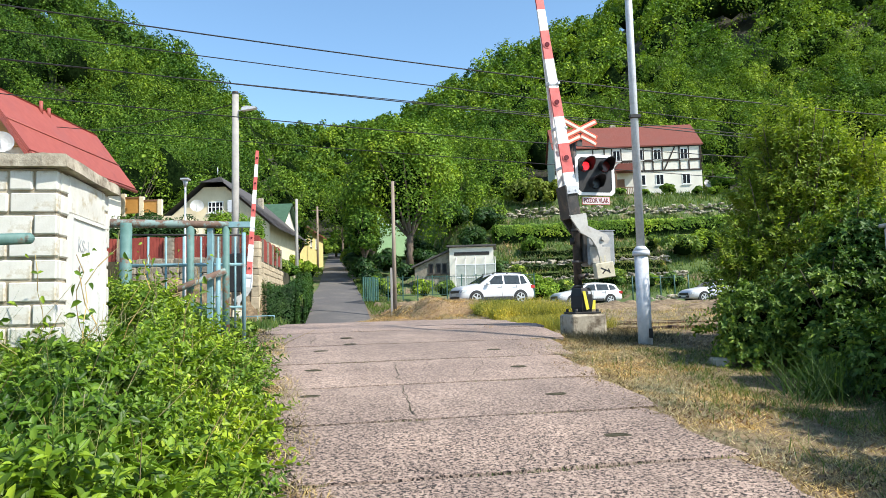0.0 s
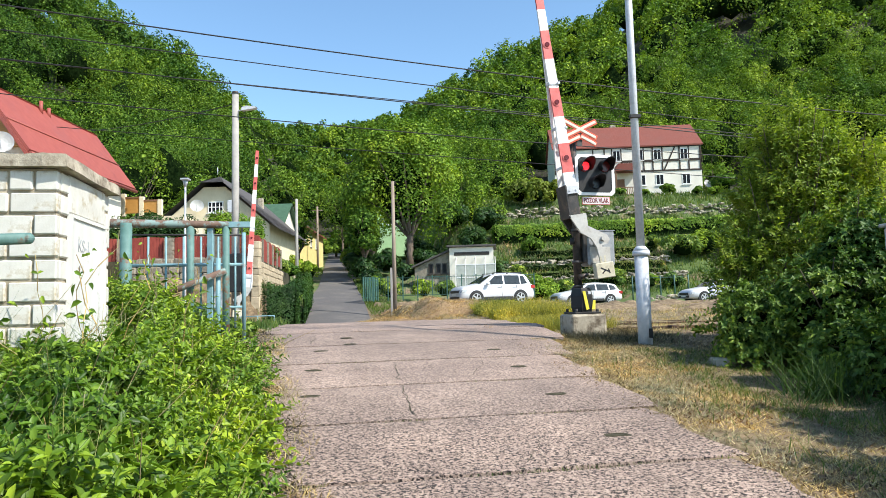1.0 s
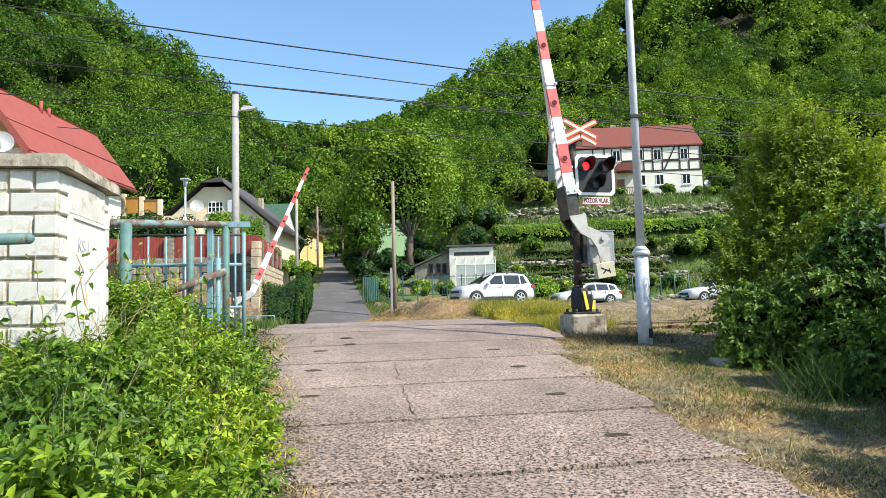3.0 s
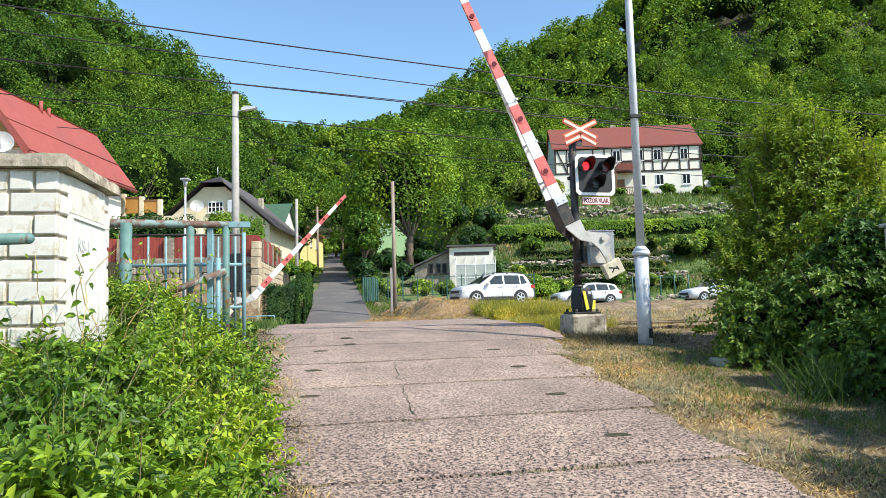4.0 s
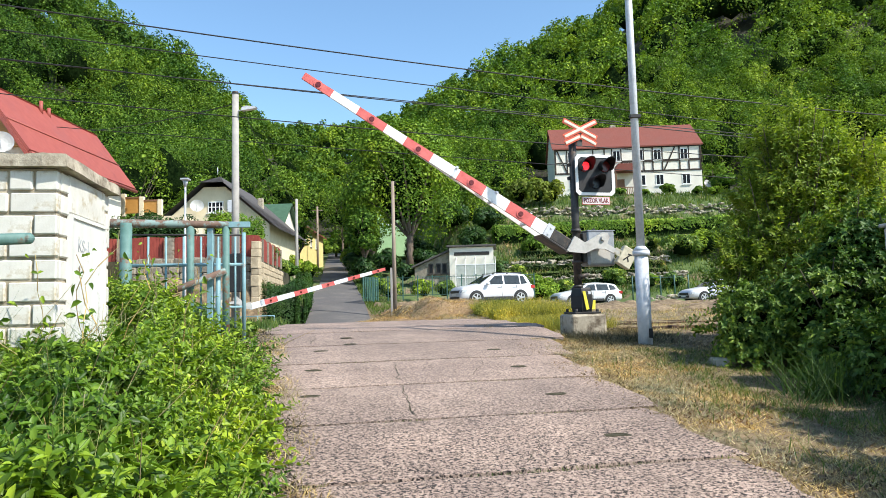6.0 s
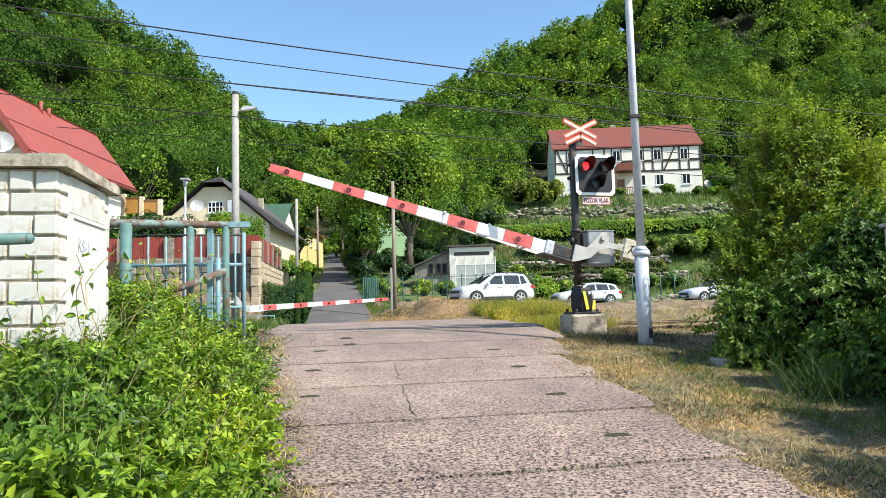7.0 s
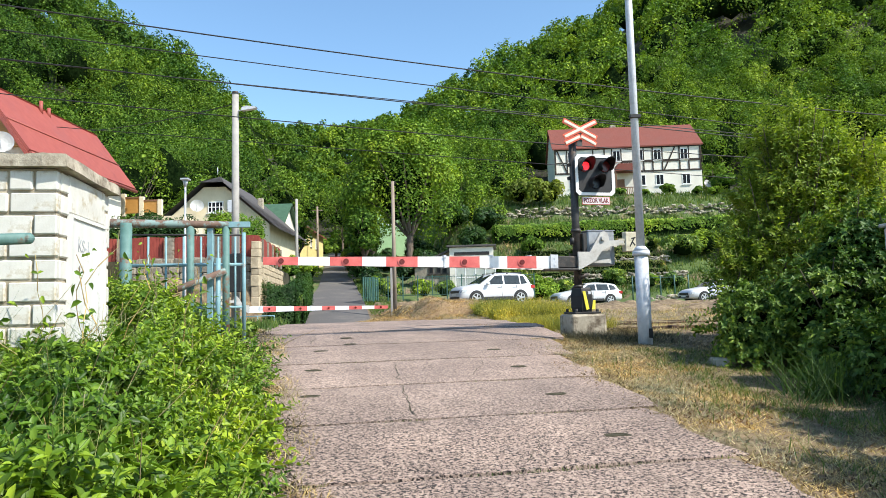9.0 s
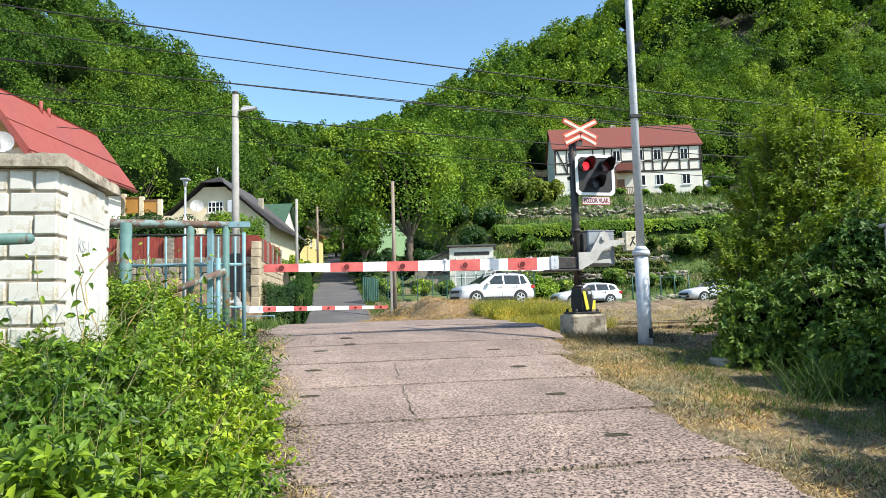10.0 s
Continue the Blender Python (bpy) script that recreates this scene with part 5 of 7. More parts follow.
def hexleaves(name, q, material, parent=None):
    q = np.concatenate(q) if isinstance(q, list) else q
    b = (np.arange(len(q)) * 6)[:, None]
    f = np.concatenate([b + np.array([[0, 1, 2, 3]]), b + np.array([[0, 3, 4, 5]])])
    return arrays(name, q.reshape(-1, 3), f, material, parent)


def leaf_on(base, tip, nrm, size, slim):
    """Pointed leaves of two halves that spring from their bases along tip."""
    side = unit(np.cross(tip, nrm))
    nrm = np.cross(side, tip)
    s = size[:, None]
    w, up = side * s * slim * 0.5, nrm * s * 0.1
    droop = np.array([0, 0, -0.16]) * s
    return np.stack([base, base + tip * s * 0.3 + w * 0.95 + up, base + tip * s * 0.62 + w * 0.8 + up + droop * 0.3, base + tip * s + droop,
                     base + tip * s * 0.62 - w * 0.8 + up + droop * 0.3, base + tip * s * 0.3 - w * 0.95 + up], 1)


def shoots(b, d, length, nodes, size, slim, bend=0.35, r=0.0022, bare=0.15):
    """Stems from b along d that bend over, with leaves in opposite pairs. Gives the leaves and the stems' faces."""
    n = len(b)
    d = unit(d)
    e1 = unit(np.cross(d, RNG.normal(size=(n, 3))))
    e2 = np.cross(d, e1)
    sag = np.array([0, 0, -1.0]) * bend * RNG.uniform(0.2, 1.6, (n, 1))
    ln = length[:, None]
    at = lambda q: b + (d * q + sag * q * q) * ln
    out = []
    for k in range(nodes):
        q = bare + (1 - bare) * (k + 0.7) / nodes
        o = e1 if k % 2 else e2
        fade = 0.55 + 0.75 * math.sin(math.pi * min(1.0, 0.2 + 0.72 * q))
        along = unit(d + 2 * sag * q)
        for sg in (-1, 1):
            tip = unit(sg * o + 0.6 * along + np.array([0, 0, 0.1]) + RNG.normal(0, 0.22, (n, 3)))
            nrm = unit(along + np.array([0, -0.1, 0.7]) + RNG.normal(0, 0.25, (n, 3)))
            out.append(leaf_on(at(q) + RNG.normal(0, 0.004, (n, 3)), tip, nrm, size * fade * RNG.uniform(0.65, 1.25, n), slim))
    cross = [e1 * math.cos(a) + e2 * math.sin(a) for a in (0, 2.094, 4.189)]
    st = []
    for q0, q1 in ((0, 0.5), (0.5, 1.0)):
        for i in range(3):
            c0, c1 = cross[i] * r, cross[(i + 1) % 3] * r
            f0, f1 = 1 - 0.6 * q0, 1 - 0.6 * q1
            st.append(np.stack([at(q0) + c0 * f0, at(q0) + c1 * f0, at(q1) + c1 * f1, at(q1) + c0 * f1], 1))
    return np.concatenate(out), np.concatenate(st)


def stems(name, lines, r, material, parent=None):
    bm = B()
    for a, b, s in lines:
        tube(bm, a, b, r * s, r * s * 0.5, 5, False)
    return part(name, bm, material, parent)


def fnoise(x, y, s, k=0.0):
    return np.array([noise.noise((a * s, b * s, k)) for a, b in zip(np.ravel(x), np.ravel(y))]).reshape(np.shape(x))


# ---------------------------------------------------------------- weed thicket before the brick hut
def thicket_top(x, y):
    u, v = uv(x, y)
    g = land(x, y)
    edge = np.clip((-0.42 - 0.1 * (v - 4) - u) / 0.9, 0, 1) ** 0.6
    far = np.clip((8.7 - v) / 1.6, 0, 1) * np.clip((v - 1.6) / 0.9, 0.1, 1)
    return g + (0.12 + 0.83 * edge) * far + 0.4 * np.exp(-((x + 3.35) / 0.55) ** 2 - ((y - 7.4) / 0.7) ** 2)


nl = 7000
tx = RNG.uniform(-4.6, -0.1, nl * 2)
ty = RNG.uniform(2.1, 9.0, nl * 2)
tu, tv = uv(tx, ty)
keep = (tu < -0.58 - 0.1 * (tv - 4) + RNG.normal(0, 0.14, nl * 2)) & (tx > -0.80 * ty - 0.6) & ~((tx < -2.45) & (ty > 4.35) & (ty < 6.0))
tx, ty = tx[keep][:nl], ty[keep][:nl]
clump = fnoise(tx, ty, 2.6)
clump2 = fnoise(tx, ty, 7.0, 3.0)
top = thicket_top(tx, ty) + 0.22 * clump + 0.09 * clump2
dep = 0.16 + RNG.exponential(0.14, len(tx))
tz = np.maximum(top - dep, land(tx, ty) + 0.02)
nn = unit(np.stack([RNG.normal(0.1, 0.5, len(tx)), RNG.normal(-0.25, 0.5, len(tx)), np.full(len(tx), 0.8)], 1))
ns = 4000
sx, sy = RNG.uniform(-4.6, -0.2, ns * 3), RNG.uniform(2.1, 8.9, ns * 3)
su, sv = uv(sx, sy)
keep = (su < -0.57 - 0.1 * (sv - 4) + RNG.normal(0, 0.1, ns * 3)) & (sx > -0.80 * sy - 0.6) & ~((sx < -2.45) & (sy > 4.35) & (sy < 6.0))
sx, sy = sx[keep][:ns], sy[keep][:ns]
sl = RNG.uniform(0.28, 0.58, len(sx))
sz = thicket_top(sx, sy) + 0.2 * fnoise(sx, sy, 2.6) + 0.1 * fnoise(sx, sy, 6.0, 3.0) - sl * 0.72
sd = np.stack([RNG.normal(0.22, 0.42, len(sx)), RNG.normal(-0.22, 0.42, len(sx)), RNG.uniform(0.55, 1.1, len(sx))], 1)
# taller shoots before the gate and straggling ones over the edge of the road
n1, n2 = 480, 330
ex = np.concatenate([RNG.uniform(-4.0, -2.3, n1), np.zeros(n2)])
ey = np.concatenate([RNG.uniform(6.2, 8.6, n1), RNG.uniform(2.6, 9.0, n2)])
eu = -0.58 - 0.1 * (ey[n1:] * 1.02 - 4) + RNG.normal(0.0, 0.14, n2)
ex[n1:], ey[n1:] = xy(eu, ey[n1:])
el = np.concatenate([RNG.uniform(0.4, 0.85, n1), RNG.uniform(0.15, 0.42, n2)])
ez = np.concatenate([thicket_top(ex[:n1], ey[:n1]) - 0.3, land(ex[n1:], ey[n1:]) + 0.01])
ed = np.concatenate([RNG.normal(0, 0.32, (n1, 3)) + np.array([0.1, -0.1, 1.0]), RNG.normal(0, 0.4, (n2, 3)) + np.array([0.6, -0.15, 0.45])])
ed[:, 2] = np.abs(ed[:, 2])
sx, sy, sz, sl, sd = np.concatenate([sx, ex]), np.concatenate([sy, ey]), np.concatenate([sz, ez]), np.concatenate([sl, el]), np.concatenate([sd, ed])
sh_leaf, sh_stem = shoots(np.stack([sx, sy, np.maximum(sz, land(sx, sy))], 1), sd, sl, 8, 0.068, 0.4)
th = hexleaves("weed_thicket", [leaf6(np.stack([tx, ty, tz], 1), nn, 0.06, 0.42), sh_leaf], M_LEAF_NEAR)
quads("shoot_wood", sh_stem, leafmat("pale green shoots", [(0, (0.14, 0.2, 0.03)), (1, (0.34, 0.36, 0.09))], 0.2, big=1.0), th)
tagged(th, "dense bright green leafy weeds beside the concrete road", "shrub", kind="stuff")
# near-black sheet that stands for the shade under the leaves
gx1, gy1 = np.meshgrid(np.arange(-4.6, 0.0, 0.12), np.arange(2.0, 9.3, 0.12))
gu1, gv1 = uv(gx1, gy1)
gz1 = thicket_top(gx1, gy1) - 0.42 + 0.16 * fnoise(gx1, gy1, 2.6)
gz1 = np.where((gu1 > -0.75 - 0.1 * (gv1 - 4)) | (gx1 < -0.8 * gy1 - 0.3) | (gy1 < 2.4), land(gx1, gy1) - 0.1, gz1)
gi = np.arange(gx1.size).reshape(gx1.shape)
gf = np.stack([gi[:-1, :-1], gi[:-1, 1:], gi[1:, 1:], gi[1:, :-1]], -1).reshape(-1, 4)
arrays("shade_sheet", np.stack([gx1, gy1, gz1], -1), gf, M_CORE_SHADE, th)
ln = []
for k in range(420):
    x, y = RNG.uniform(-3.6, -0.5), RNG.uniform(2.3, 8.5)
    u, v = uv(x, y)
    if u > -0.5 - 0.1 * (v - 4) or x < -0.8 * y - 0.4:
        continue
    z = float(thicket_top(x, y))
    d = Vector((RNG.normal(0.12, 0.3), RNG.normal(-0.05, 0.25), RNG.uniform(0.05, 0.45)))
    ln.append(((x, y, z - 0.25), Vector((x, y, z - 0.05)) + d * RNG.uniform(0.3, 0.9), 1.0))
stems("stalks", ln, 0.003, M_STRAW, th)

# thin grass and wiry stalks pushing through the leaves
sel = RNG.integers(0, len(tx), 3000)
quads("wiry_grass", blades(tx[sel], ty[sel], top[sel] - 0.12, 0.22, 0.0035, 0.9), leafmat("pale wiry stalks", [(0, (0.12, 0.17, 0.03)), (0.6, (0.24, 0.3, 0.06)), (1, (0.4, 0.38, 0.16))], 0.3, big=1.0), th)

sel = RNG.integers(0, len(tx), 700)
quads("wiry_grass", blades(tx[sel], ty[sel], top[sel] - 0.12, 0.34, 0.005, 1.1), M_GRASS, th)

# climbing tendrils with leaves on the hut and on the railing
qs, ln = [], []
for bx, by, hgt in ((-2.44, 4.35, 1.9), (-2.36, 4.5, 1.75), (-2.55, 4.36, 1.75), (-2.28, 4.9, 1.7), (-2.85, 4.36, 1.95), (-2.2, 5.6, 1.85), (-3.9, 8.9, 2.05), (-3.6, 8.9, 2.1), (-3.3, 9.0, 1.9), (-4.1, 8.8, 2.1), (-2.15, 4.6, 1.75), (-2.05, 5.2, 1.7), (-2.3, 4.2, 1.65)):
    p = Vector((bx, by, hgt - 0.8))
    for s in range(9):
        q = p + Vector((RNG.normal(0.015, 0.045), RNG.normal(-0.01, 0.02), 0.115))
        ln.append((p.copy(), q.copy(), 1.0))
        m = 3 if s < 5 else 1
        qs.append(leaf6(np.array(q) + RNG.normal(0, 0.05, (m, 3)), unit(np.array([[0.2, -0.8, 0.5]]) + RNG.normal(0, 0.4, (m, 3))), 0.06))
        p = q
cl = hexleaves("climbing_weed", qs, M_LEAF_NEAR)
tagged(cl, "thin climbing weeds with small pointed leaves on the wall", "climbing plant", kind="stuff")
stems("stalks", ln, 0.004, M_STRAW, cl)

# ---------------------------------------------------------------- shrubs at the edge of the track
def shrub(name, label, balls, size, material, stemsn, length, wood=M_BARK, core=0.4, up=0.6, slim=0.5, bend=0.35, nodes=6):
    """Loose leafy shoots that fill a few rounded masses and stick out of them unevenly, over near-black shade cores and
    branches.
    """
    ls, ss = [], []
    for p, r, n in balls:
        p, r = np.array(p, float), np.array(r, float)
        e = unit(RNG.normal(size=(n, 3)))
        e[:, 2] = np.where(e[:, 2] < -0.55, -e[:, 2], e[:, 2])
        rough = np.array([noise.noise((a * 2.3 + p[0], b1 * 2.3, c * 2.3)) + 0.6 * noise.noise((a * 6, b1 * 6 + p[0], c * 6)) for a, b1, c in e])
        q = p + e * r * (RNG.uniform(0.25, 1.0, (n, 1)) ** 0.5 * (0.86 + 0.42 * rough[:, None]))
        d = unit(e * 0.7 + np.array([0, 0, up]) + RNG.normal(0, 0.35, (n, 3)))
        ln = length * RNG.uniform(0.6, 1.35, n)
        lo = q - d * ln[:, None] * 0.6
        lo[:, 2] = np.maximum(lo[:, 2], land(lo[:, 0], lo[:, 1]) + 0.03)
        lf, st = shoots(lo, d, ln, nodes, size, slim, bend, 0.0035)
        ls.append(lf), ss.append(st)
    ob = hexleaves(name, ls, material)
    tagged(ob, label, "shrub")
    tagged(quads("shoot_wood", ss, wood, ob), kind="stuff")
    # added dark cores paint the depth of each leafy mass in shade
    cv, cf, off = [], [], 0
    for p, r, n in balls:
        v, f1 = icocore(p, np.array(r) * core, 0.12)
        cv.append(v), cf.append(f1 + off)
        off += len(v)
    tagged(arrays("shade_core", np.concatenate(cv), np.concatenate(cf), M_CORE_SHADE, ob), kind="stuff")
    rs = random.Random(9)
    ln = []
    for k in range(stemsn):
        p, r, n = balls[k % len(balls)]
        bx, by = p[0] + rs.uniform(-0.4, 0.4) * r[0], p[1] + rs.uniform(-0.3, 0.3) * r[1]
        b = Vector((bx, by, height(bx, by) - 0.05))
        t = Vector(p) + Vector((rs.uniform(-0.7, 0.7) * r[0], rs.uniform(-0.7, 0.7) * r[1], rs.uniform(0.2, 0.9) * r[2]))
        mid = b.lerp(t, 0.5) + Vector((rs.uniform(-0.15, 0.15), rs.uniform(-0.15, 0.15), 0.15))
        ln += [(b, mid, 1.0), (mid, t, 0.55)]
    tagged(stems("branchwork", ln, 0.018, M_BARK, ob), kind="stuff")
    return ob


shrub("tall_shrub", "tall loose light green shrub with thin stems on the verge",
      [((4.75, 9.7, 2.45), (0.8, 0.8, 1.25), 800), ((5.1, 9.6, 3.4), (0.85, 0.7, 1.05), 760), ((5.85, 9.7, 3.0), (0.75, 0.8, 1.2), 620), ((4.3, 9.6, 1.8), (0.6, 0.6, 0.9), 360)],
      0.062, leafmat("light shrub leaves", [(0, (0.11, 0.17, 0.018)), (0.6, (0.26, 0.34, 0.035)), (1, (0.46, 0.52, 0.08))], 0.4, big=0.45), 60, 0.5, bpy.data.materials["pale green shoots"], core=0.1, up=1.0, slim=0.42, nodes=7)
shrub("elder_shrub", "dark green spreading elder shrub with paler leaf tips",
      [((3.95, 8.7, 1.15), (0.72, 0.6, 0.72), 620), ((4.75, 8.4, 1.35), (0.85, 0.65, 0.9), 700), ((5.6, 8.3, 1.5), (0.95, 0.7, 1.05), 620), ((4.7, 7.9, 0.9), (0.75, 0.55, 0.55), 380), ((6.6, 8.3, 1.7), (0.9, 0.8, 1.2), 350), ((5.2, 7.4, 0.95), (0.75, 0.55, 0.65), 420), ((5.3, 8.7, 2.1), (0.75, 0.6, 0.8), 380), ((4.55, 7.1, 0.85), (0.55, 0.45, 0.6), 330), ((4.75, 6.4, 0.85), (0.55, 0.5, 0.65), 330)],
      0.064, M_LEAF_BUSH, 40, 0.32, bpy.data.materials["pale green shoots"], core=0.5, up=0.35, slim=0.55, bend=0.5)
shrub("tall_shrub", "tall dark shrub reaching over the cabinet",
      [((6.9, 11.5, 2.6), (1.2, 0.9, 1.4), 420), ((6.3, 11.5, 1.6), (1.2, 0.9, 1.1), 350)], 0.1, M_LEAF_BUSH, 12, 0.5)
shrub("tall_shrub", "tall dense shrub growing along the verge",
      [((4.75, 5.3, 1.5), (0.7, 0.75, 1.1), 420), ((4.35, 3.9, 1.5), (0.7, 0.85, 1.2), 260), ((3.95, 2.5, 1.4), (0.65, 0.75, 1.2), 240), ((5.95, 6.0, 1.9), (0.9, 0.8, 1.0), 500)],
      0.1, M_LEAF_BUSH, 12, 0.45)

# reed-like tuft
n = 220
a = RNG.uniform(0, math.tau, n)
r = RNG.uniform(0, 0.5, n) ** 1.0
rx, ry = 3.82 + r * np.cos(a) * 0.9, 6.95 + r * np.sin(a) * 0.8
# blade colour holds the shade that the tuft stands in
tuft = quads("grass_tuft", blades(rx, ry, land(rx, ry), 0.42, 0.014, 0.75), leafmat("tuft grass darkened for shade", [(0, (0.03, 0.07, 0.012)), (1, (0.1, 0.16, 0.035))], 0.3, big=0.8))
tagged(tuft, "tuft of long arching green grass blades", "grass", kind="stuff")

# ---------------------------------------------------------------- verge and field grasses
def uneven(x, y, u, v):
    """The same small unevenness as the ground sheet has beside the road."""
    j = np.array([noise.noise((a * 0.9, b * 0.9, 0)) for a, b in zip(x, y)]) * np.clip(np.hypot(x, y) * 0.012, 0.05, 0.4)
    return j * np.clip(np.abs(u - 1) - 2.2, 0.1, 1) * np.where(v > 11, 0.25, 0.7) - 0.01


def sward(name, label, n, ulo, uhi, vlo, vhi, h, w, material, clumpy=0.0, lean=0.5, mask=None):
    u, v = RNG.uniform(ulo, uhi, n), RNG.uniform(vlo, vhi, n)
    if clumpy:
        k = fnoise(u, v, 0.9, clumpy) + RNG.normal(0, 0.15, n) > 0.02
        u, v = u[k], v[k]
    if mask is not None:
        k = mask(u, v)
        u, v = u[k], v[k]
    x, y = xy(u, v)
    z = land(x, y) - 0.01
    if vlo < 12:
        z = z + uneven(x, y, u, v)
    s = quads(name, blades(x, y, z, h, w, lean), material)
    return tagged(s, label, "grass", kind="stuff")


VERGE = lambda u, v: (u > 2.9 + 0.05 * (v - 4) + 0.14 * fnoise(u, v, 2.0))
sward("dry_grass", "short bleached dry grass on the verge", 60000, 2.9, 7.0, 2.5, 12.8, 0.034, 0.009, M_STRAW, 0, 2.0, VERGE)
sward("verge_grass", "patches of short green grass on the verge", 15000, 3.2, 6.4, 2.5, 8.4, 0.06, 0.008, M_GRASS, 2.2, 0.7, lambda u, v: (fnoise(u, v, 1.7, 4.0) > 0.05) & (u > 3.3 + 0.05 * (v - 4) + 0.12 * (v - 3) * (v > 3) * 0.6 + 0.2 * fnoise(u, v, 2.0)))
sward("verge_grass", "dark short grass in the shade of the shrubs", 11000, 4.2, 6.4, 5.0, 9.0, 0.055, 0.008, M_GRASS, 0, 0.8)
sward("verge_grass", "taller single grass stalks on the verge", 1500, 3.3, 6.4, 2.5, 8.8, 0.17, 0.007, M_GRASS, 2.2, 0.5, VERGE)
# litter under the shrubs, its colour darkened to paint their shade
sward("hay_litter", "dead stalks and leaf litter, coloured dark for the shade of the shrubs", 22000, 4.4, 7.8, 4.0, 10.5, 0.035, 0.014, leafmat("leaf litter with shade in its colour", [(0, (0.03, 0.024, 0.014)), (0.6, (0.11, 0.085, 0.045)), (1, (0.3, 0.24, 0.13))], 0.2, big=0.9), 0, 1.8)
sward("weeds", "dark dry weed tufts round the lamp post and footing", 5000, 3.9, 5.6, 9.6, 12.2, 0.11, 0.01, leafmat("dark dry weeds", [(0, (0.04, 0.035, 0.02)), (0.6, (0.13, 0.1, 0.055)), (1, (0.36, 0.28, 0.15))], 0.2, big=1.0), 5.2, 0.9)
sward("dry_grass", "dry litter along the edge of the concrete road", 22000, -1.8, 0.1, 2.5, 12.8, 0.07, 0.009, M_STRAW, 2.0, 1.0, lambda u, v: u < -0.35 - 0.1 * (v - 4) + 0.42)
sward("hay_litter", "dark dead leaves and stalks along the weedy road edge", 22000, -1.9, 0.2, 2.4, 12.6, 0.036, 0.021, leafmat("dark dead leaves", [(0, (0.035, 0.02, 0.012)), (0.6, (0.12, 0.075, 0.04)), (1, (0.34, 0.24, 0.13))], 0.2, big=0.4), 0, 2.4, lambda u, v: np.abs(u + 0.42 + 0.1 * (v - 4) - 0.2 * fnoise(u, v, 1.3)) < 0.34)
sward("dry_grass", "tall bleached grass between the tracks and the yard", 30000, 3.8, 24.0, 19.6, 36.0, 0.1, 0.018, M_STRAW, 0, 0.5)
sward("verge_grass", "green grass at the edge of the lane", 6000, 2.5, 4.6, 37.0, 60.0, 0.22, 0.03, M_GRASS, 0, 0.4)
sward("verge_grass", "green grass at the foot of the garden hedge", 6000, -3.0, -1.0, 12.5, 45.0, 0.2, 0.025, M_GRASS, 0, 0.4)
sward("meadow_grass", "bright meadow grass on the sloping garden", 26000, 10.0, 42.0, 47.0, 72.0, 0.42, 0.09, M_GRASS, 0, 0.4)
sward("dry_grass", "bleached dry weeds between the vine terraces", 9000, 13.0, 28.0, 48.5, 58.0, 0.32, 0.06, M_STRAW, 7.3, 0.6)
sward("hay_litter", "loose brown hay and dead stalks raked on the verge", 40000, 2.95, 8.0, 6.0, 12.8, 0.028, 0.011, leafmat("brown hay", [(0, (0.08, 0.05, 0.026)), (0.5, (0.5, 0.34, 0.15)), (1, (0.82, 0.67, 0.4))], 0.15, big=2.2), 6.1, 3.4, VERGE)
sward("straw", "long loose straw strands strewn on the verge", 9000, 2.95, 6.5, 4.0, 12.6, 0.06, 0.006, leafmat("bleached straw strands", [(0, (0.4, 0.3, 0.16)), (1, (0.8, 0.7, 0.45))], 0.1, big=1.5), 3.3, 2.6, VERGE)
sward("hay_litter", "dead brown leaves and stalks at the road edge", 22000, 2.8, 6.5, 2.5, 12.8, 0.03, 0.018, leafmat("dead brown leaves", [(0, (0.05, 0.027, 0.015)), (0.6, (0.25, 0.135, 0.062)), (1, (0.5, 0.34, 0.18))], 0.2, big=0.4), 2.2, 1.6)
sward("hay_litter", "brown mown hay beside the asphalt lane", 14000, 2.45, 4.8, 22.5, 37.0, 0.07, 0.02, leafmat("mown hay", [(0, (0.16, 0.09, 0.04)), (0.5, (0.42, 0.28, 0.13)), (1, (0.68, 0.52, 0.3))], 0.2, big=1.0), 0.0, 1.4)
yl = sward("yellow_weeds", "yellow green flowering weeds beside the railway", 15000, 5.3, 8.4, 20.4, 24.4, 0.5, 0.012, M_YELLOW, 1.0, 0.4)
sward("yellow_weeds", "lower yellow weeds between the two tracks", 9000, 4.7, 7.0, 15.7, 17.7, 0.34, 0.011, M_YELLOW, 0, 0.5)
sward("dry_grass", "short straw and litter along the tracks", 26000, 3.9, 14.0, 12.2, 20.6, 0.09, 0.012, M_STRAW, 3.0, 1.0)

# moss and seedlings in the slab joints
for v0 in (3.16, 4.62, 6.08, 7.54, 9.0):
    n = 420 if v0 < 6 else 260
    mu = RNG.uniform(-0.4, 3.1, n)
    mu = mu[fnoise(mu, mu * 0 + v0, 1.3) > 0.0]
    mv = v0 + RNG.normal(0, 0.022, len(mu))
    mx1, my1 = xy(mu, mv)
    tagged(quads("joint_moss", blades(mx1, my1, np.interp(mv, *ROAD_P) - 0.035, 0.034, 0.006, 0.6), M_GRASS), "small green moss tufts in the slab joint", "moss", kind="stuff")

# small flower heads over the yellow weeds
n = 22000
fu, fv = RNG.uniform(5.2, 8.5, n), RNG.uniform(20.3, 24.5, n)
k = fnoise(fu, fv, 0.9, 1.0) + RNG.normal(0, 0.15, n) > 0.0
fx, fy = xy(fu[k], fv[k])
fp = np.stack([fx, fy, land(fx, fy) + RNG.uniform(0.08, 0.5, len(fx)) * (0.75 + 0.5 * fnoise(fx, fy, 0.7))], 1)
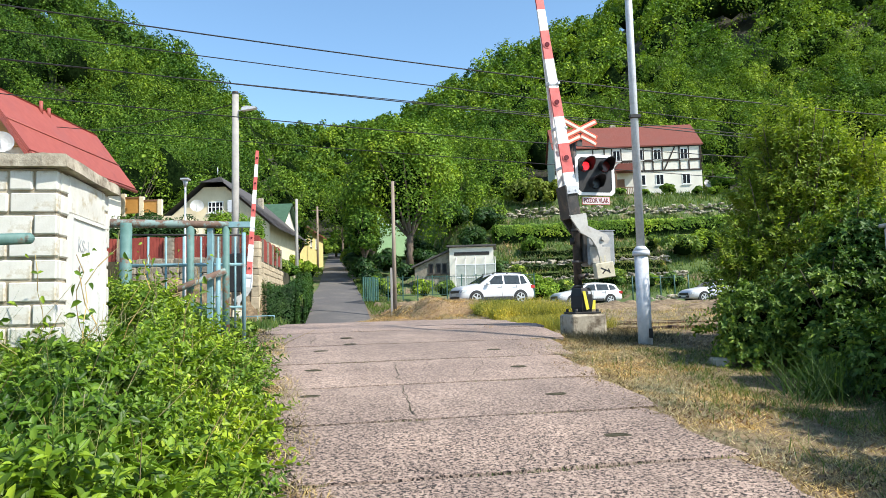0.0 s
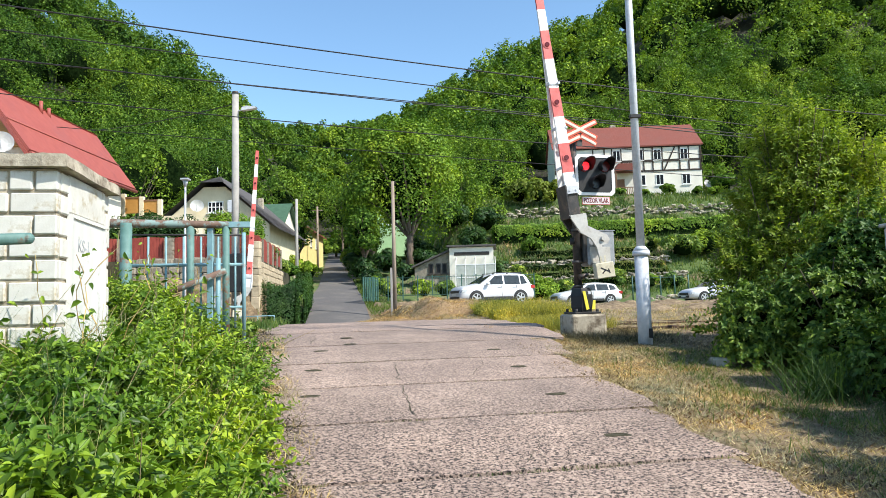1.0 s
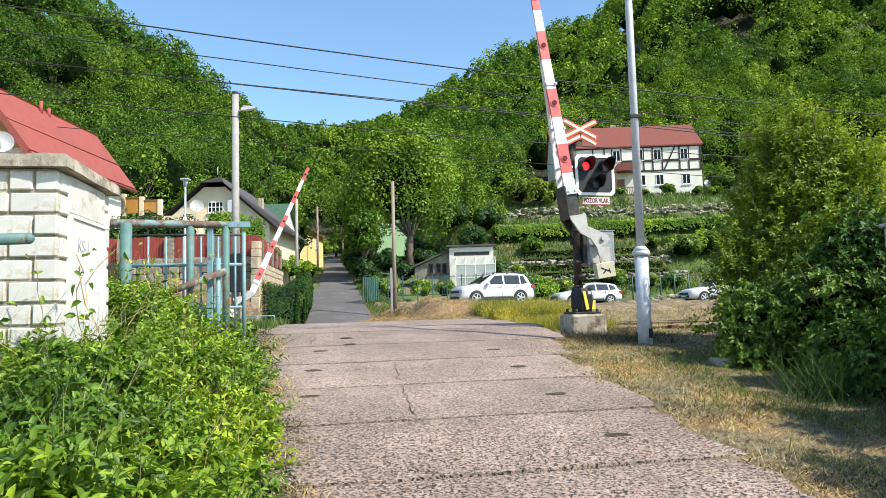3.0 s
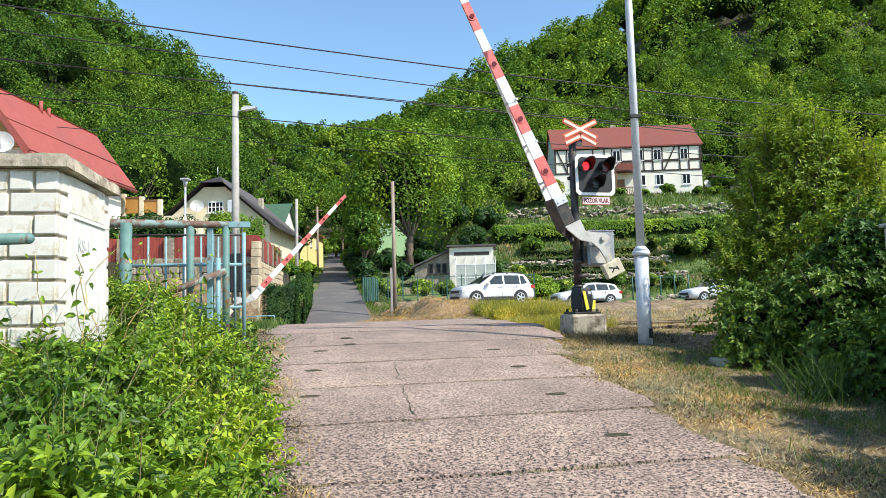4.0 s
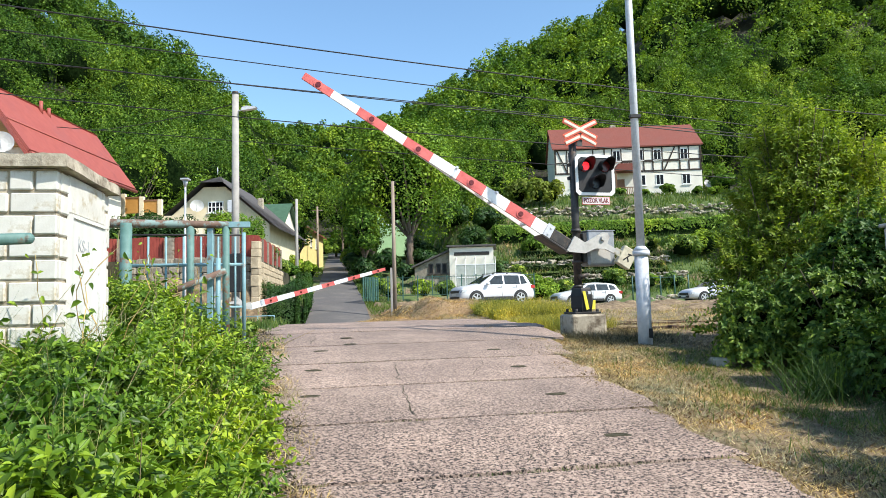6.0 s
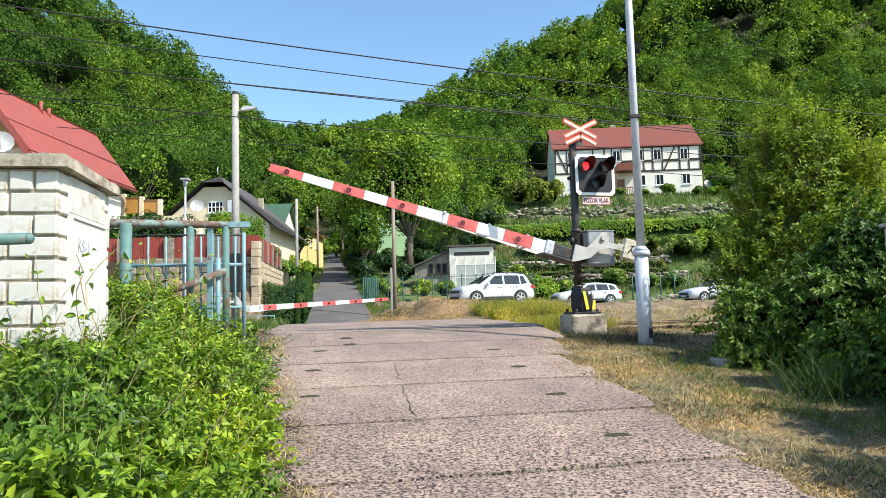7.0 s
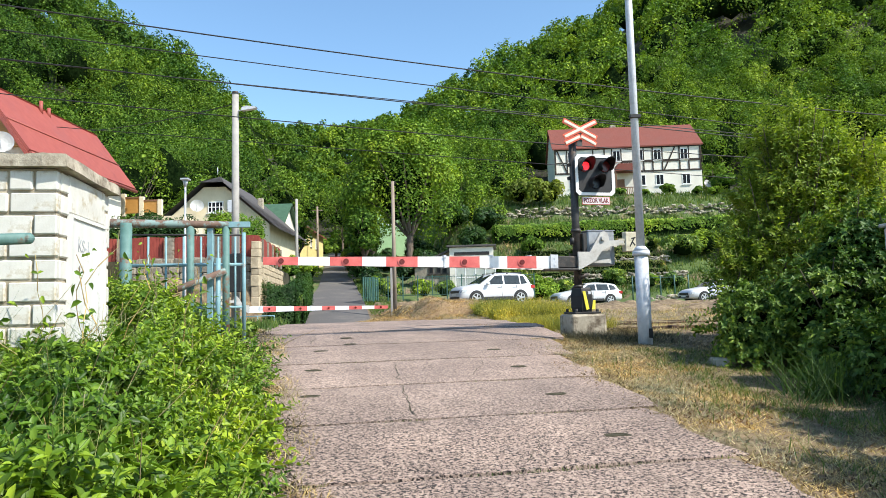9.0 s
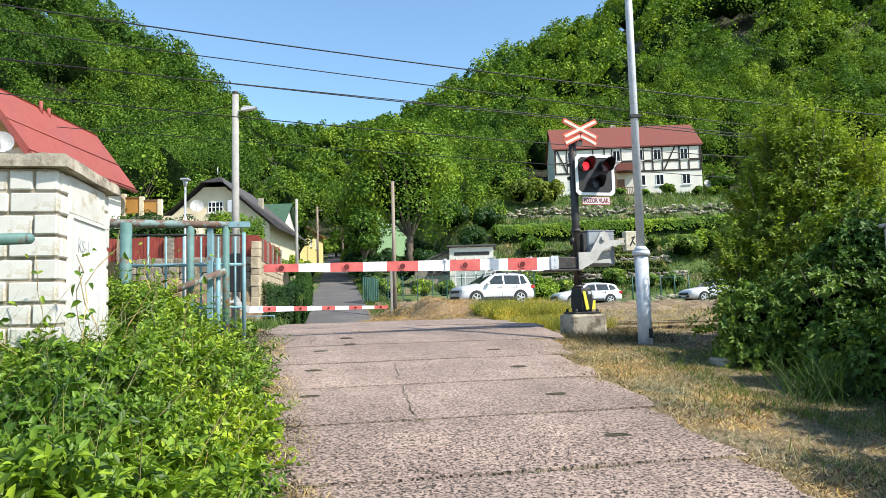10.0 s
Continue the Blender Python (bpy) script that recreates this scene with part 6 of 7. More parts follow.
quads("flower_heads", leaves(fp, unit(RNG.normal(size=fp.shape) + np.array([0, -0.5, 0.8])), 0.055), leafmat("yellow flower heads", [(0, (0.22, 0.22, 0.03)), (0.5, (0.45, 0.37, 0.03)), (1, (0.62, 0.5, 0.06))], 0.3, big=0.9), yl)

# straw heap beside the lane
mx, my = np.meshgrid(np.linspace(-4.2, 4.2, 66), np.linspace(-2.6, 2.6, 44))
hp = 0.58 * np.clip(1 - (np.abs(mx) / 3.2) ** 2.6 - (my / 2.5) ** 2, 0, 1) ** 0.45
hp = hp + hp * 0.3 * fnoise(mx, my, 1.1) + 0.05 * fnoise(mx, my, 4.0)
wx, wy = mx - 1.05, my + 26.6
mz = land(wx, wy) + hp - 0.1
mi = np.arange(mx.size).reshape(mx.shape)
mf = np.stack([mi[:-1, :-1], mi[:-1, 1:], mi[1:, 1:], mi[1:, :-1]], -1).reshape(-1, 4)
heap = arrays("haystack", np.stack([wx, wy, mz], -1), mf, surf("matted brown straw", (0.2, 0.12, 0.06), (0.46, 0.31, 0.16), 7, 0.95, bstr=1.0, bdist=0.06))
tagged(heap, "low heap of mown brown straw beside the lane", "straw heap")
sel = RNG.integers(0, mx.size, 15000)
jx, jy = wx.ravel()[sel] + RNG.normal(0, 0.06, 15000), wy.ravel()[sel] + RNG.normal(0, 0.06, 15000)
tagged(quads("straw", blades(jx, jy, mz.ravel()[sel] - 0.01, 0.09, 0.014, 1.9), leafmat("brown straw", [(0, (0.14, 0.08, 0.036)), (0.5, (0.42, 0.27, 0.12)), (1, (0.7, 0.54, 0.3))], 0.2, big=1.4), heap), kind="stuff")


# ---------------------------------------------------------------- trees and hedges in the middle distance
def tree(name, label, c, rad, trunk, lobes, count, size, material, core=0.55, trunk_r=0.25):
    t = thing(name, pose(*trunk), label, "tree")
    o = np.array(trunk)
    q = crown(np.array(c) - o, rad, lobes, count, size, low=-0.75, lobe=(0.2, 0.36))
    cr = quads("crown", q, material, t)
    # near-black core fills the crown in place of its inner shade
    v, fc = icocore(np.array(c) - o, np.array(rad) * core, 0.12)
    arrays("shade_core", v, fc, M_CORE_SHADE, cr)
    bm = B()
    mid = Vector((0.1, 0, (c[2] - rad[2] - trunk[2]) + rad[2] * 0.35))
    tube(bm, (0, 0, -0.5), mid, trunk_r, trunk_r * 0.75, 10)
    rs = random.Random(int(abs(c[0]) * 10))
    for k in range(9):
        a = k * 2.4
        e = Vector(np.array(c) - o) + Vector((math.cos(a) * rad[0] * 0.6, math.sin(a) * rad[1] * 0.6, rs.uniform(-0.3, 0.5) * rad[2]))
        b = mid.lerp(e, 0.5) + Vector((0, 0, 0.3))
        tube(bm, mid - Vector((0, 0, 0.2)), b, trunk_r * 0.45, trunk_r * 0.25, 7, False)
        tube(bm, b, e, trunk_r * 0.25, trunk_r * 0.08, 7, False)
    part("trunk", bm, M_BARK, t)
    return t


tree("walnut_tree", "large spreading walnut tree beside the lane", (-3.5, 60, 12.1), (6.6, 5.2, 6.9), (-2.9, 58.5, 4.4), 90, 44000, 0.24, M_LEAF_TREE, 0.4, 0.36)
for x, y, zc, rx, rz, n in ((-9.6, 90, 15, 2.6, 6.5, 2200), (-8.6, 84, 13, 2.2, 4.5, 1800), (-12.6, 92, 15, 1.8, 5.5, 1600), (3.2, 66, 9.5, 3.4, 5.0, 2600), (6.3, 72, 13, 3.6, 6.0, 2600),
                            (-14.5, 98, 15, 2.8, 5.5, 1500), (-11.5, 104, 16, 3.2, 6, 1500), (-17, 108, 17, 3.4, 6, 1500), (-8, 98, 15, 3.0, 6, 1500), (-13.5, 115, 18, 3.4, 6, 1500), (-22, 62, 10, 4.2, 5.0, 2600), (-27, 58, 12, 4.5, 6.5, 2600), (-16, 68, 12, 3.4, 4.5, 2200), (9.0, 76, 13.0, 2.6, 3.6, 1600), (32, 82, 18, 4, 6, 2200), (36, 87, 20, 4, 6, 2200), (29, 85, 18, 3.5, 5.5, 2000), (2.0, 76, 13, 3.6, 6.0, 2200), (5.6, 82, 17, 3.8, 6.0, 2200), (0.5, 86, 16, 4, 7.0, 2200), (8.5, 84, 18, 3.6, 5.5, 2000), (-3.5, 84, 15, 3.6, 6.0, 2000), (4.0, 92, 20, 4, 6.5, 2000), (29.5, 73, 14, 2.4, 2.6, 1600), (33, 70, 14, 3.2, 4.0, 2200), (-23.5, 46, 8.0, 2.6, 3.0, 1800), (-13.5, 63, 8.5, 2.2, 2.6, 900), (-6.7, 57, 7.6, 1.9, 2.8, 1900), (-7.4, 64, 8.6, 2.0, 3.0, 1700)):
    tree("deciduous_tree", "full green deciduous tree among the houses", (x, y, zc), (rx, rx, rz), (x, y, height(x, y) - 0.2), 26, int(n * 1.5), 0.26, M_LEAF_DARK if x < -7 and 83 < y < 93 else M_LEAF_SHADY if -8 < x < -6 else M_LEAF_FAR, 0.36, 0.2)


def bush(label, c, r, n, size, material=M_LEAF_TREE, lobes=12, name="bush"):
    ob = quads(name, crown(c, r, lobes, n, size, low=-0.2), material)
    # added near-black core, shade painted inside the bush
    v, f1 = icocore(c, np.array(r) * 0.4, 0.15)
    arrays("shade_core", v, f1, M_CORE_SHADE, ob)
    return tagged(ob, label, "bush", "garden bushes")


rs = random.Random(21)
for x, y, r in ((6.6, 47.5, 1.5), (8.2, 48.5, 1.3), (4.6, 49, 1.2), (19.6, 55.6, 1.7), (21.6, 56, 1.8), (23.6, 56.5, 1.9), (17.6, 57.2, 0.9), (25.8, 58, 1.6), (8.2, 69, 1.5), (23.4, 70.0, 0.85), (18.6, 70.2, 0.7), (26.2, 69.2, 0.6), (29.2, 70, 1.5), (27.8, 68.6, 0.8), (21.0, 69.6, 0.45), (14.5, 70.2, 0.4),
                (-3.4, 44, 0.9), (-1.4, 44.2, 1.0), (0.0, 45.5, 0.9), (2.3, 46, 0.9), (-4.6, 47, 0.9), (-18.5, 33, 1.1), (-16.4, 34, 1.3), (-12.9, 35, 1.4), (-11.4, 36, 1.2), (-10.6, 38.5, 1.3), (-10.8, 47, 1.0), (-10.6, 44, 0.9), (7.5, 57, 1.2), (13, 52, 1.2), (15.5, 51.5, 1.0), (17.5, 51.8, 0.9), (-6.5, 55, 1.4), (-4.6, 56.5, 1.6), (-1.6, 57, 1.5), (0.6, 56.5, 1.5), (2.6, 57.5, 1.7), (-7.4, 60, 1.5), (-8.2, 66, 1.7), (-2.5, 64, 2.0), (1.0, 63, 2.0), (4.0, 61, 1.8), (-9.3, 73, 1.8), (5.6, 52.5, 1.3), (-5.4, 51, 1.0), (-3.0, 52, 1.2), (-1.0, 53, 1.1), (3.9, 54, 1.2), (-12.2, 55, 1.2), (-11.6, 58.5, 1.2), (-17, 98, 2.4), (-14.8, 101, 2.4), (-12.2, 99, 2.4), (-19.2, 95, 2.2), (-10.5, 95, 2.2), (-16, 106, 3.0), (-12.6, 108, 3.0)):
    # round the walnut the dark hedge leaves stand in for tree shade
    bush("green bush with the shade of the trees in its dark leaf colour" if -8.5 < x < 4.5 and y > 50.5 else "rounded green garden bush", (x, y, height(x, y) + r * 0.65), (r * 1.05, r, r * 0.9), int(500 + 520 * r * r), 0.004 * y, M_LEAF_HEDGE_SHADE if -8.5 < x < 4.5 and y > 50.5 else rs.choice((M_LEAF_TREE, M_LEAF_BUSH, M_LEAF_FAR)))
for x, y, r in ((9.4, 66.6, 1.7), (7.6, 67.0, 1.7), (11.0, 66.9, 1.3)):
    bush("yellow green willow-like bush below the house", (x, y, height(x, y) + 1.4), (r, r, 1.9), 1600, 0.3, leafmat("yellow green twigs", [(0, (0.12, 0.16, 0.02)), (1, (0.3, 0.36, 0.05))], 0.35))
for x, y, r in ((-4.6, 10.6, 0.55), (-3.9, 10.8, 0.5), (-5.5, 11, 0.8), (-6.4, 14, 0.9), (-7.2, 16, 0.7), (-3.2, 10.3, 0.35)):
    bush("low green weeds behind the railing", (x, y, height(x, y) + r * 0.45), (r * 1.2, r, r * 0.8), 1400, 0.085, M_LEAF_BUSH)


for v in (33.2, 34.4, 36.0, 37.5, 39.4, 41.5, 44.0, 46.5):
    x, y = xy(-1.75 + 0.02 * max(0, v - 40), v)
    bush("low weeds at the foot of the lane's hedge", (x, y, height(x, y) + 0.22), (0.42, 0.6, 0.4), 500, 0.14, M_LEAF_TREE, 8)


def row_hedge(label, a, b, w, h, n, size, material=M_LEAF_HEDGE_SHADE, wave=0.15):
    """A hedge along a line over the ground: leaves on its two flanks and top."""
    t = RNG.uniform(0, 1, n)
    x, y = a[0] + (b[0] - a[0]) * t, a[1] + (b[1] - a[1]) * t
    d = unit(np.array([[b[1] - a[1], a[0] - b[0], 0]], float))[0]
    ph = RNG.uniform(0, math.pi, n)
    o, zz = np.cos(ph), np.sin(ph)
    o, zz = np.sign(o) * np.abs(o) ** 0.4, zz ** 0.4
    k = 1 + wave * fnoise(x, y, 1.2)
    p = np.stack([x + d[0] * o * w / 2 * k, y + d[1] * o * w / 2 * k, land(x, y) + h * zz * k * RNG.uniform(0.85, 1.05, n)], 1)
    nr = unit(np.stack([d[0] * o, d[1] * o, zz * 0.9], 1) + RNG.normal(0, 0.4, (n, 3)))
    m = max(int(n * 0.22 * w / max(math.hypot(b[0] - a[0], b[1] - a[1]), w)), 60)
    along = unit(np.array([[b[0] - a[0], b[1] - a[1], 0]], float))[0]
    for (ex, ey), sg in ((a, -1), (b, 1)):
        eo, eh = RNG.uniform(-0.5, 0.5, m), RNG.uniform(0.0, 1.0, m)
        ep = np.stack([ex + d[0] * eo * w + along[0] * sg * 0.12, ey + d[1] * eo * w + along[1] * sg * 0.12, float(land(ex, ey)) + h * eh], 1) + RNG.normal(0, 0.05, (m, 3))
        p, nr = np.concatenate([p, ep]), np.concatenate([nr, unit(along * sg + np.array([0, 0, 0.3]) + RNG.normal(0, 0.4, (m, 3)))])
    ob = quads("hedge", leaves(p, nr, size), material)
    # near-black inner body that stands for shade inside the hedge
    bm = B()
    L = math.hypot(b[0] - a[0], b[1] - a[1])
    m = max(int(L / 1.5), 1)
    rings = []
    for i in range(m + 1):
        s = i / m
        cx, cy = a[0] + (b[0] - a[0]) * s, a[1] + (b[1] - a[1]) * s
        cz = height(cx, cy)
        rings.append([bm.verts.new((cx + d[0] * q * w * 0.42, cy + d[1] * q * w * 0.42, cz + e)) for q, e in ((-1, -0.2), (-1, h * 0.82), (1, h * 0.82), (1, -0.2))])
    for r1, r2 in zip(rings, rings[1:]):
        for i in range(3):
            bm.faces.new((r1[i], r1[i + 1], r2[i + 1], r2[i]))
    part("shade_core", bm, M_CORE_SHADE, ob)
    return tagged(ob, label, "hedge", "hedges")


row_hedge("dark green hedge along the vineyard terrace", (4.5, 59.3), (17.5, 59.8), 1.5, 1.35, 5500, 0.26, M_LEAF_TREE)
row_hedge("dark green hedge along the vineyard terrace", (17, 59.9), (30, 61), 1.4, 1.2, 4500, 0.26, M_LEAF_TREE)
row_hedge("clipped dark green box hedge by the lane", (-7.35, 28.4), (-6.25, 28.6), 1.1, 1.95, 5000, 0.085)
row_hedge("clipped dark green hedge running up beside the lane", (-7.0, 32.0), (-8.3, 41.0), 0.9, 2.0, 9000, 0.1)
row_hedge("tall green garden hedge behind the red fence", (-11.4, 33.6), (-9.95, 36.3), 1.0, 3.0, 6000, 0.14, M_LEAF_TREE)
row_hedge("dark clipped hedge behind the red fence", (-22.5, 33.6), (-12.4, 33.6), 1.2, 3.0, 9000, 0.14)
for k in range(5):
    row_hedge("row of young vines on the terrace", (5.5 + 0.3 * k, 52.6 + 1.05 * k), (17.5, 52.9 + 1.05 * k), 0.4, 0.5, 900, 0.2, leafmat("vine leaves", [(0, (0.07, 0.1, 0.02)), (1, (0.16, 0.2, 0.05))], 0.35) if k == 0 else bpy.data.materials["vine leaves"], 0.5)


# terrace walls of loose stones
M_PALE = surf("pale loose stone", (0.25, 0.22, 0.16), (0.46, 0.41, 0.32), 4, 0.9, dirt=(0.15, 0.15, 0.08), dirt_scale=2, bstr=0.5, bdist=0.02, vary=0.35)


def dry_wall(label, a, b, h, n):
    w = thing("dry_stone_wall", pose(0, 0, 0), label, "stone wall", kind="structure")
    rs = random.Random(int(a[1] * 10))
    b2 = B()
    box(b2, -0.5, 0.5, -0.5, 0.5, -0.5, 0.5, None, 0.16)
    for vv in b2.verts:
        vv.co += Vector([rs.uniform(-0.12, 0.12) for _ in range(3)])
    me = bpy.data.meshes.new("stone")
    b2.to_mesh(me), b2.free()
    me.materials.append(M_PALE)
    for k in range(n):
        t = (k + rs.uniform(-0.4, 0.4)) / n
        x, y = a[0] + (b[0] - a[0]) * t, a[1] + (b[1] - a[1]) * t
        o = new("stone", me)
        o.parent = w
        o.matrix_basis = pose(x, y + rs.uniform(-0.15, 0.15), height(x, y) + h * rs.random() ** 1.4, rs.uniform(-15, 15), rs.uniform(-25, 25), rs.uniform(0, 60)) @ Matrix.Diagonal((rs.uniform(0.14, 0.5), rs.uniform(0.2, 0.4), rs.uniform(0.07, 0.2), 1))
    return w


dry_wall("pale tumbled dry-stone wall below the house", (5.5, 65.6), (31.0, 65.6), 0.95, 300)
dry_wall("low dry-stone terrace wall among vines", (5.0, 53.1), (19.0, 53.4), 0.5, 200)
dry_wall("low dry-stone terrace wall among vines", (5.2, 55.2), (18.5, 55.6), 0.5, 200)
dry_wall("heap of dark field stones behind the cars", (14.2, 48.2), (20.5, 47.8), 0.5, 70)

# ---------------------------------------------------------------- white brick hut
M_BRICK = surf("flaking white painted brick", (0.5, 0.48, 0.42), (0.68, 0.66, 0.6), 4, 0.85, dirt=(0.36, 0.29, 0.17), dirt_scale=5.2, dirt_amt=(0.53, 0.68), bstr=0.5, bdist=0.006, bscale=14, vary=0.07)
M_MORTAR = surf("weathered mortar", (0.28, 0.235, 0.165), (0.44, 0.38, 0.28), 9, 0.95, dirt=(0.1, 0.08, 0.05), dirt_scale=5, bstr=0.5)
M_PUTTY = surf("peeling white painted sheet door", (0.55, 0.54, 0.5), (0.7, 0.69, 0.65), 3, 0.6, dirt=(0.36, 0.33, 0.28), dirt_scale=7, dirt_amt=(0.6, 0.72), bstr=0.2, stretch=(1, 1, 0.4))
M_TEAL = surf("faded teal paint", (0.15, 0.28, 0.31), (0.22, 0.36, 0.39), 8, 0.5, dirt=(0.17, 0.1, 0.06), dirt_scale=6, dirt_amt=(0.6, 0.72), bstr=0.15)
M_TEALRUST = surf("teal paint rusting through", (0.06, 0.14, 0.12), (0.12, 0.22, 0.2), 7, 0.65, dirt=(0.16, 0.07, 0.035), dirt_scale=4.5, dirt_amt=(0.56, 0.66), bstr=0.3)
M_RUSTPIPE = surf("rusty pipe with old teal paint", (0.1, 0.06, 0.042), (0.19, 0.115, 0.08), 9, 0.75, dirt=(0.2, 0.28, 0.26), dirt_scale=4, dirt_amt=(0.49, 0.57), bstr=0.3)


def hut():
    h = thing("brick_hut", pose(-2.57, 4.52, 0.45, 0, 0, 10), "white painted brick kiosk with a concrete cap and metal door", "kiosk")
    ZT, W, D = 2.13, 2.2, 1.11
    bm = B()
    box(bm, -W, -0.012, 0.012, D, -0.3, ZT)
    part("core", bm, M_MORTAR, h)
    shapes = {}

    def brick(length):
        if length not in shapes:
            b2 = B()
            box(b2, 0, length, 0, 0.06, 0, 0.129, None, 0.008)
            me = bpy.data.meshes.new("brick")
            b2.to_mesh(me), b2.free()
            me.materials.append(M_BRICK)
            shapes[length] = me
        return shapes[length]

    rs = random.Random(2)
    for c in range(15):
        z = -0.1 + c * 0.149
        if z + 0.134 > ZT:
            break
        x = 0.0
        first = 0.29 if c % 2 else 0.14
        while x < W - 0.1:
            l = first if x == 0 else (0.29 if rs.random() < 0.8 else 0.14)
            o = new("brick", brick(l))
            o.parent = h
            o.matrix_basis = pose(-x - l, rs.uniform(-0.016, 0.004), z, rs.uniform(-1.2, 1.2), rs.uniform(-0.7, 0.7), rs.uniform(-0.6, 0.6))
            x += l + 0.016
        # side wall, beside the door
        y = 0.065
        l = 0.14
        while y < D - 0.05:
            inside = 0.19 < y + l / 2 < 0.95 and z < ZT - 0.28
            if not inside:
                ll = min(l, D - y)
                o = new("brick", brick(round(ll, 2)))
                o.parent = h
                o.matrix_basis = Matrix.Translation((rs.uniform(-0.003, 0.007), y, z)) @ Matrix.Rotation(math.pi / 2, 4, 'Z')
            y += l + 0.013
            l = 0.14 if inside or rs.random() < 0.4 else 0.2
    bm = B()
    nx, ny = 16, 10
    g = [[bm.verts.new((-W - 0.05 + (W + 0.12) * i / nx + (rs.uniform(-0.012, 0.012) if i == nx else 0), -0.065 + (D + 0.14) * j / ny + (rs.uniform(-0.012, 0.012) if j == 0 else 0), ZT + 0.006)) for j in range(ny + 1)] for i in range(nx + 1)]
    for i in range(nx):
        for j in range(ny):
            bm.faces.new((g[i][j], g[i + 1][j], g[i + 1][j + 1], g[i][j + 1]))
    ex = bmesh.ops.extrude_face_region(bm, geom=bm.faces[:])
    for e in ex["geom"]:
        if isinstance(e, bmesh.types.BMVert):
            e.co.z += 0.085 + rs.uniform(-0.006, 0.006)
            e.co.x -= 0.012 * (e.co.x > 0)
    part("concrete_cap", bm, M_OLDCONC, h, "rough concrete cap slab")
    bm = B()
    box(bm, -0.01, 0.02, 0.21, 0.93, -0.05, ZT - 0.3, None, 0.006)
    door = part("metal_door", bm, M_PUTTY, h, "peeling white sheet metal door")
    bm = B()
    for a in ((0.19, 0.215, -0.05, ZT - 0.28), (0.925, 0.95, -0.05, ZT - 0.28), (0.215, 0.925, ZT - 0.305, ZT - 0.28)):
        box(bm, -0.005, 0.032, a[0], a[1], a[2], a[3])
    part("door_frame", bm, M_PUTTY, door)
    tx = bpy.data.curves.new("faded_writing", 'FONT')
    tx.body, tx.size, tx.extrude = "KS-1", 0.13, 0.0008
    lt = new("faded_writing", tx)
    lt.parent = door
    lt.matrix_local = Matrix.Translation((0.0215, 0.33, ZT - 0.53)) @ Matrix.Rotation(math.pi / 2, 4, 'Z') @ Matrix.Rotation(math.pi / 2, 4, 'X')
    tx.materials.append(M_STEELGR)
    bm = B()
    box(bm, -0.012, 0.012, 0.18, 0.96, ZT - 0.275, ZT - 0.004, None, 0.012)
    part("lintel", bm, M_BRICK, h, "white painted lintel with flaking edges")
    bm = B()
    for k in range(3):
        a, z = rs.uniform(0.26, 0.88), rs.uniform(0.3, ZT - 0.45)
        box(bm, 0.019, 0.0225, a, a + rs.uniform(0.008, 0.02), z, z + rs.uniform(0.04, 0.15))
    tagged(part("rust_streak", bm, M_RUST, door), kind="stuff")
    return h


hut()

# teal pipe handrail that ends before the hut
hr = thing("handrail", pose(-2.2, 3.6, 2.01, 0, 0, 0), "teal painted pipe handrail end before the hut", "handrail")
bm = B()
tube(bm, (-1.6, -0.08, -0.02), (0, 0, 0), 0.031, 0.031, 14)
bmesh.ops.create_uvsphere(bm, u_segments=14, v_segments=8, radius=0.031, matrix=Matrix.Translation((0, 0, 0)))
part("pipe", bm, M_TEALRUST, hr)
bm = B()
tube(bm, (-0.55, -0.03, -0.01), (-0.55, -0.03, -1.7), 0.025, 0.025, 12)
part("pipe_post", bm, M_TEALRUST, hr)


# ---------------------------------------------------------------- pipe gate and railing
def pipe_gate():
    g = thing("pipe_gate", pose(0, 0, 0), "rusty teal pipe gate frame beside the railway crossing", "gate")
    zt = 2.795

    def tb(name, a, b, r, m, s=14):
        bm = B()
        tube(bm, a, b, r, r, s)
        return part(name, bm, m, g)
    # the top rail is an open pipe
    bm = B()
    a, b = Vector((-4.4, 8.97, zt)), Vector((-2.98, 9.46, zt))
    tube(bm, a, b, 0.058, 0.05, 18, False)
    tube(bm, a, b, 0.05, 0.043, 18, False)
    part("top_rail", bm, M_RUSTPIPE, g, "thick rusty open-ended top pipe")
    bm = B()
    m = Matrix.Translation((-3.05, 9.44, zt)) @ Matrix.Rotation(radians(10), 4, 'Z')
    box(bm, 0, 0.36, -0.035, 0.035, -0.04, 0.04, m, 0.006)
    part("rail_extension", bm, M_TEAL, g)
    tb("post", (-4.2, 9.0, 1.0), (-4.2, 9.0, zt), 0.075, M_TEALRUST)
    tb("post", (-3.455, 9.3, 1.0), (-3.455, 9.3, zt), 0.05, M_TEALRUST)
    tb("post", (-3.017, 9.45, 1.0), (-3.017, 9.45, zt), 0.048, M_TEALRUST)
    tb("brace", (-3.85, 9.0, 1.78), (-3.0, 9.38, 2.15), 0.045, M_RUSTPIPE)
    tb("stub_post", (-3.11, 9.4, 1.0), (-3.11, 9.4, 2.33), 0.034, M_TEAL)
    bm = B()
    box(bm, -3.26, -3.18, 9.38, 9.46, 1.0, 2.75, None, 0.006)
    part("square_post", bm, M_TEAL, g)
    return g


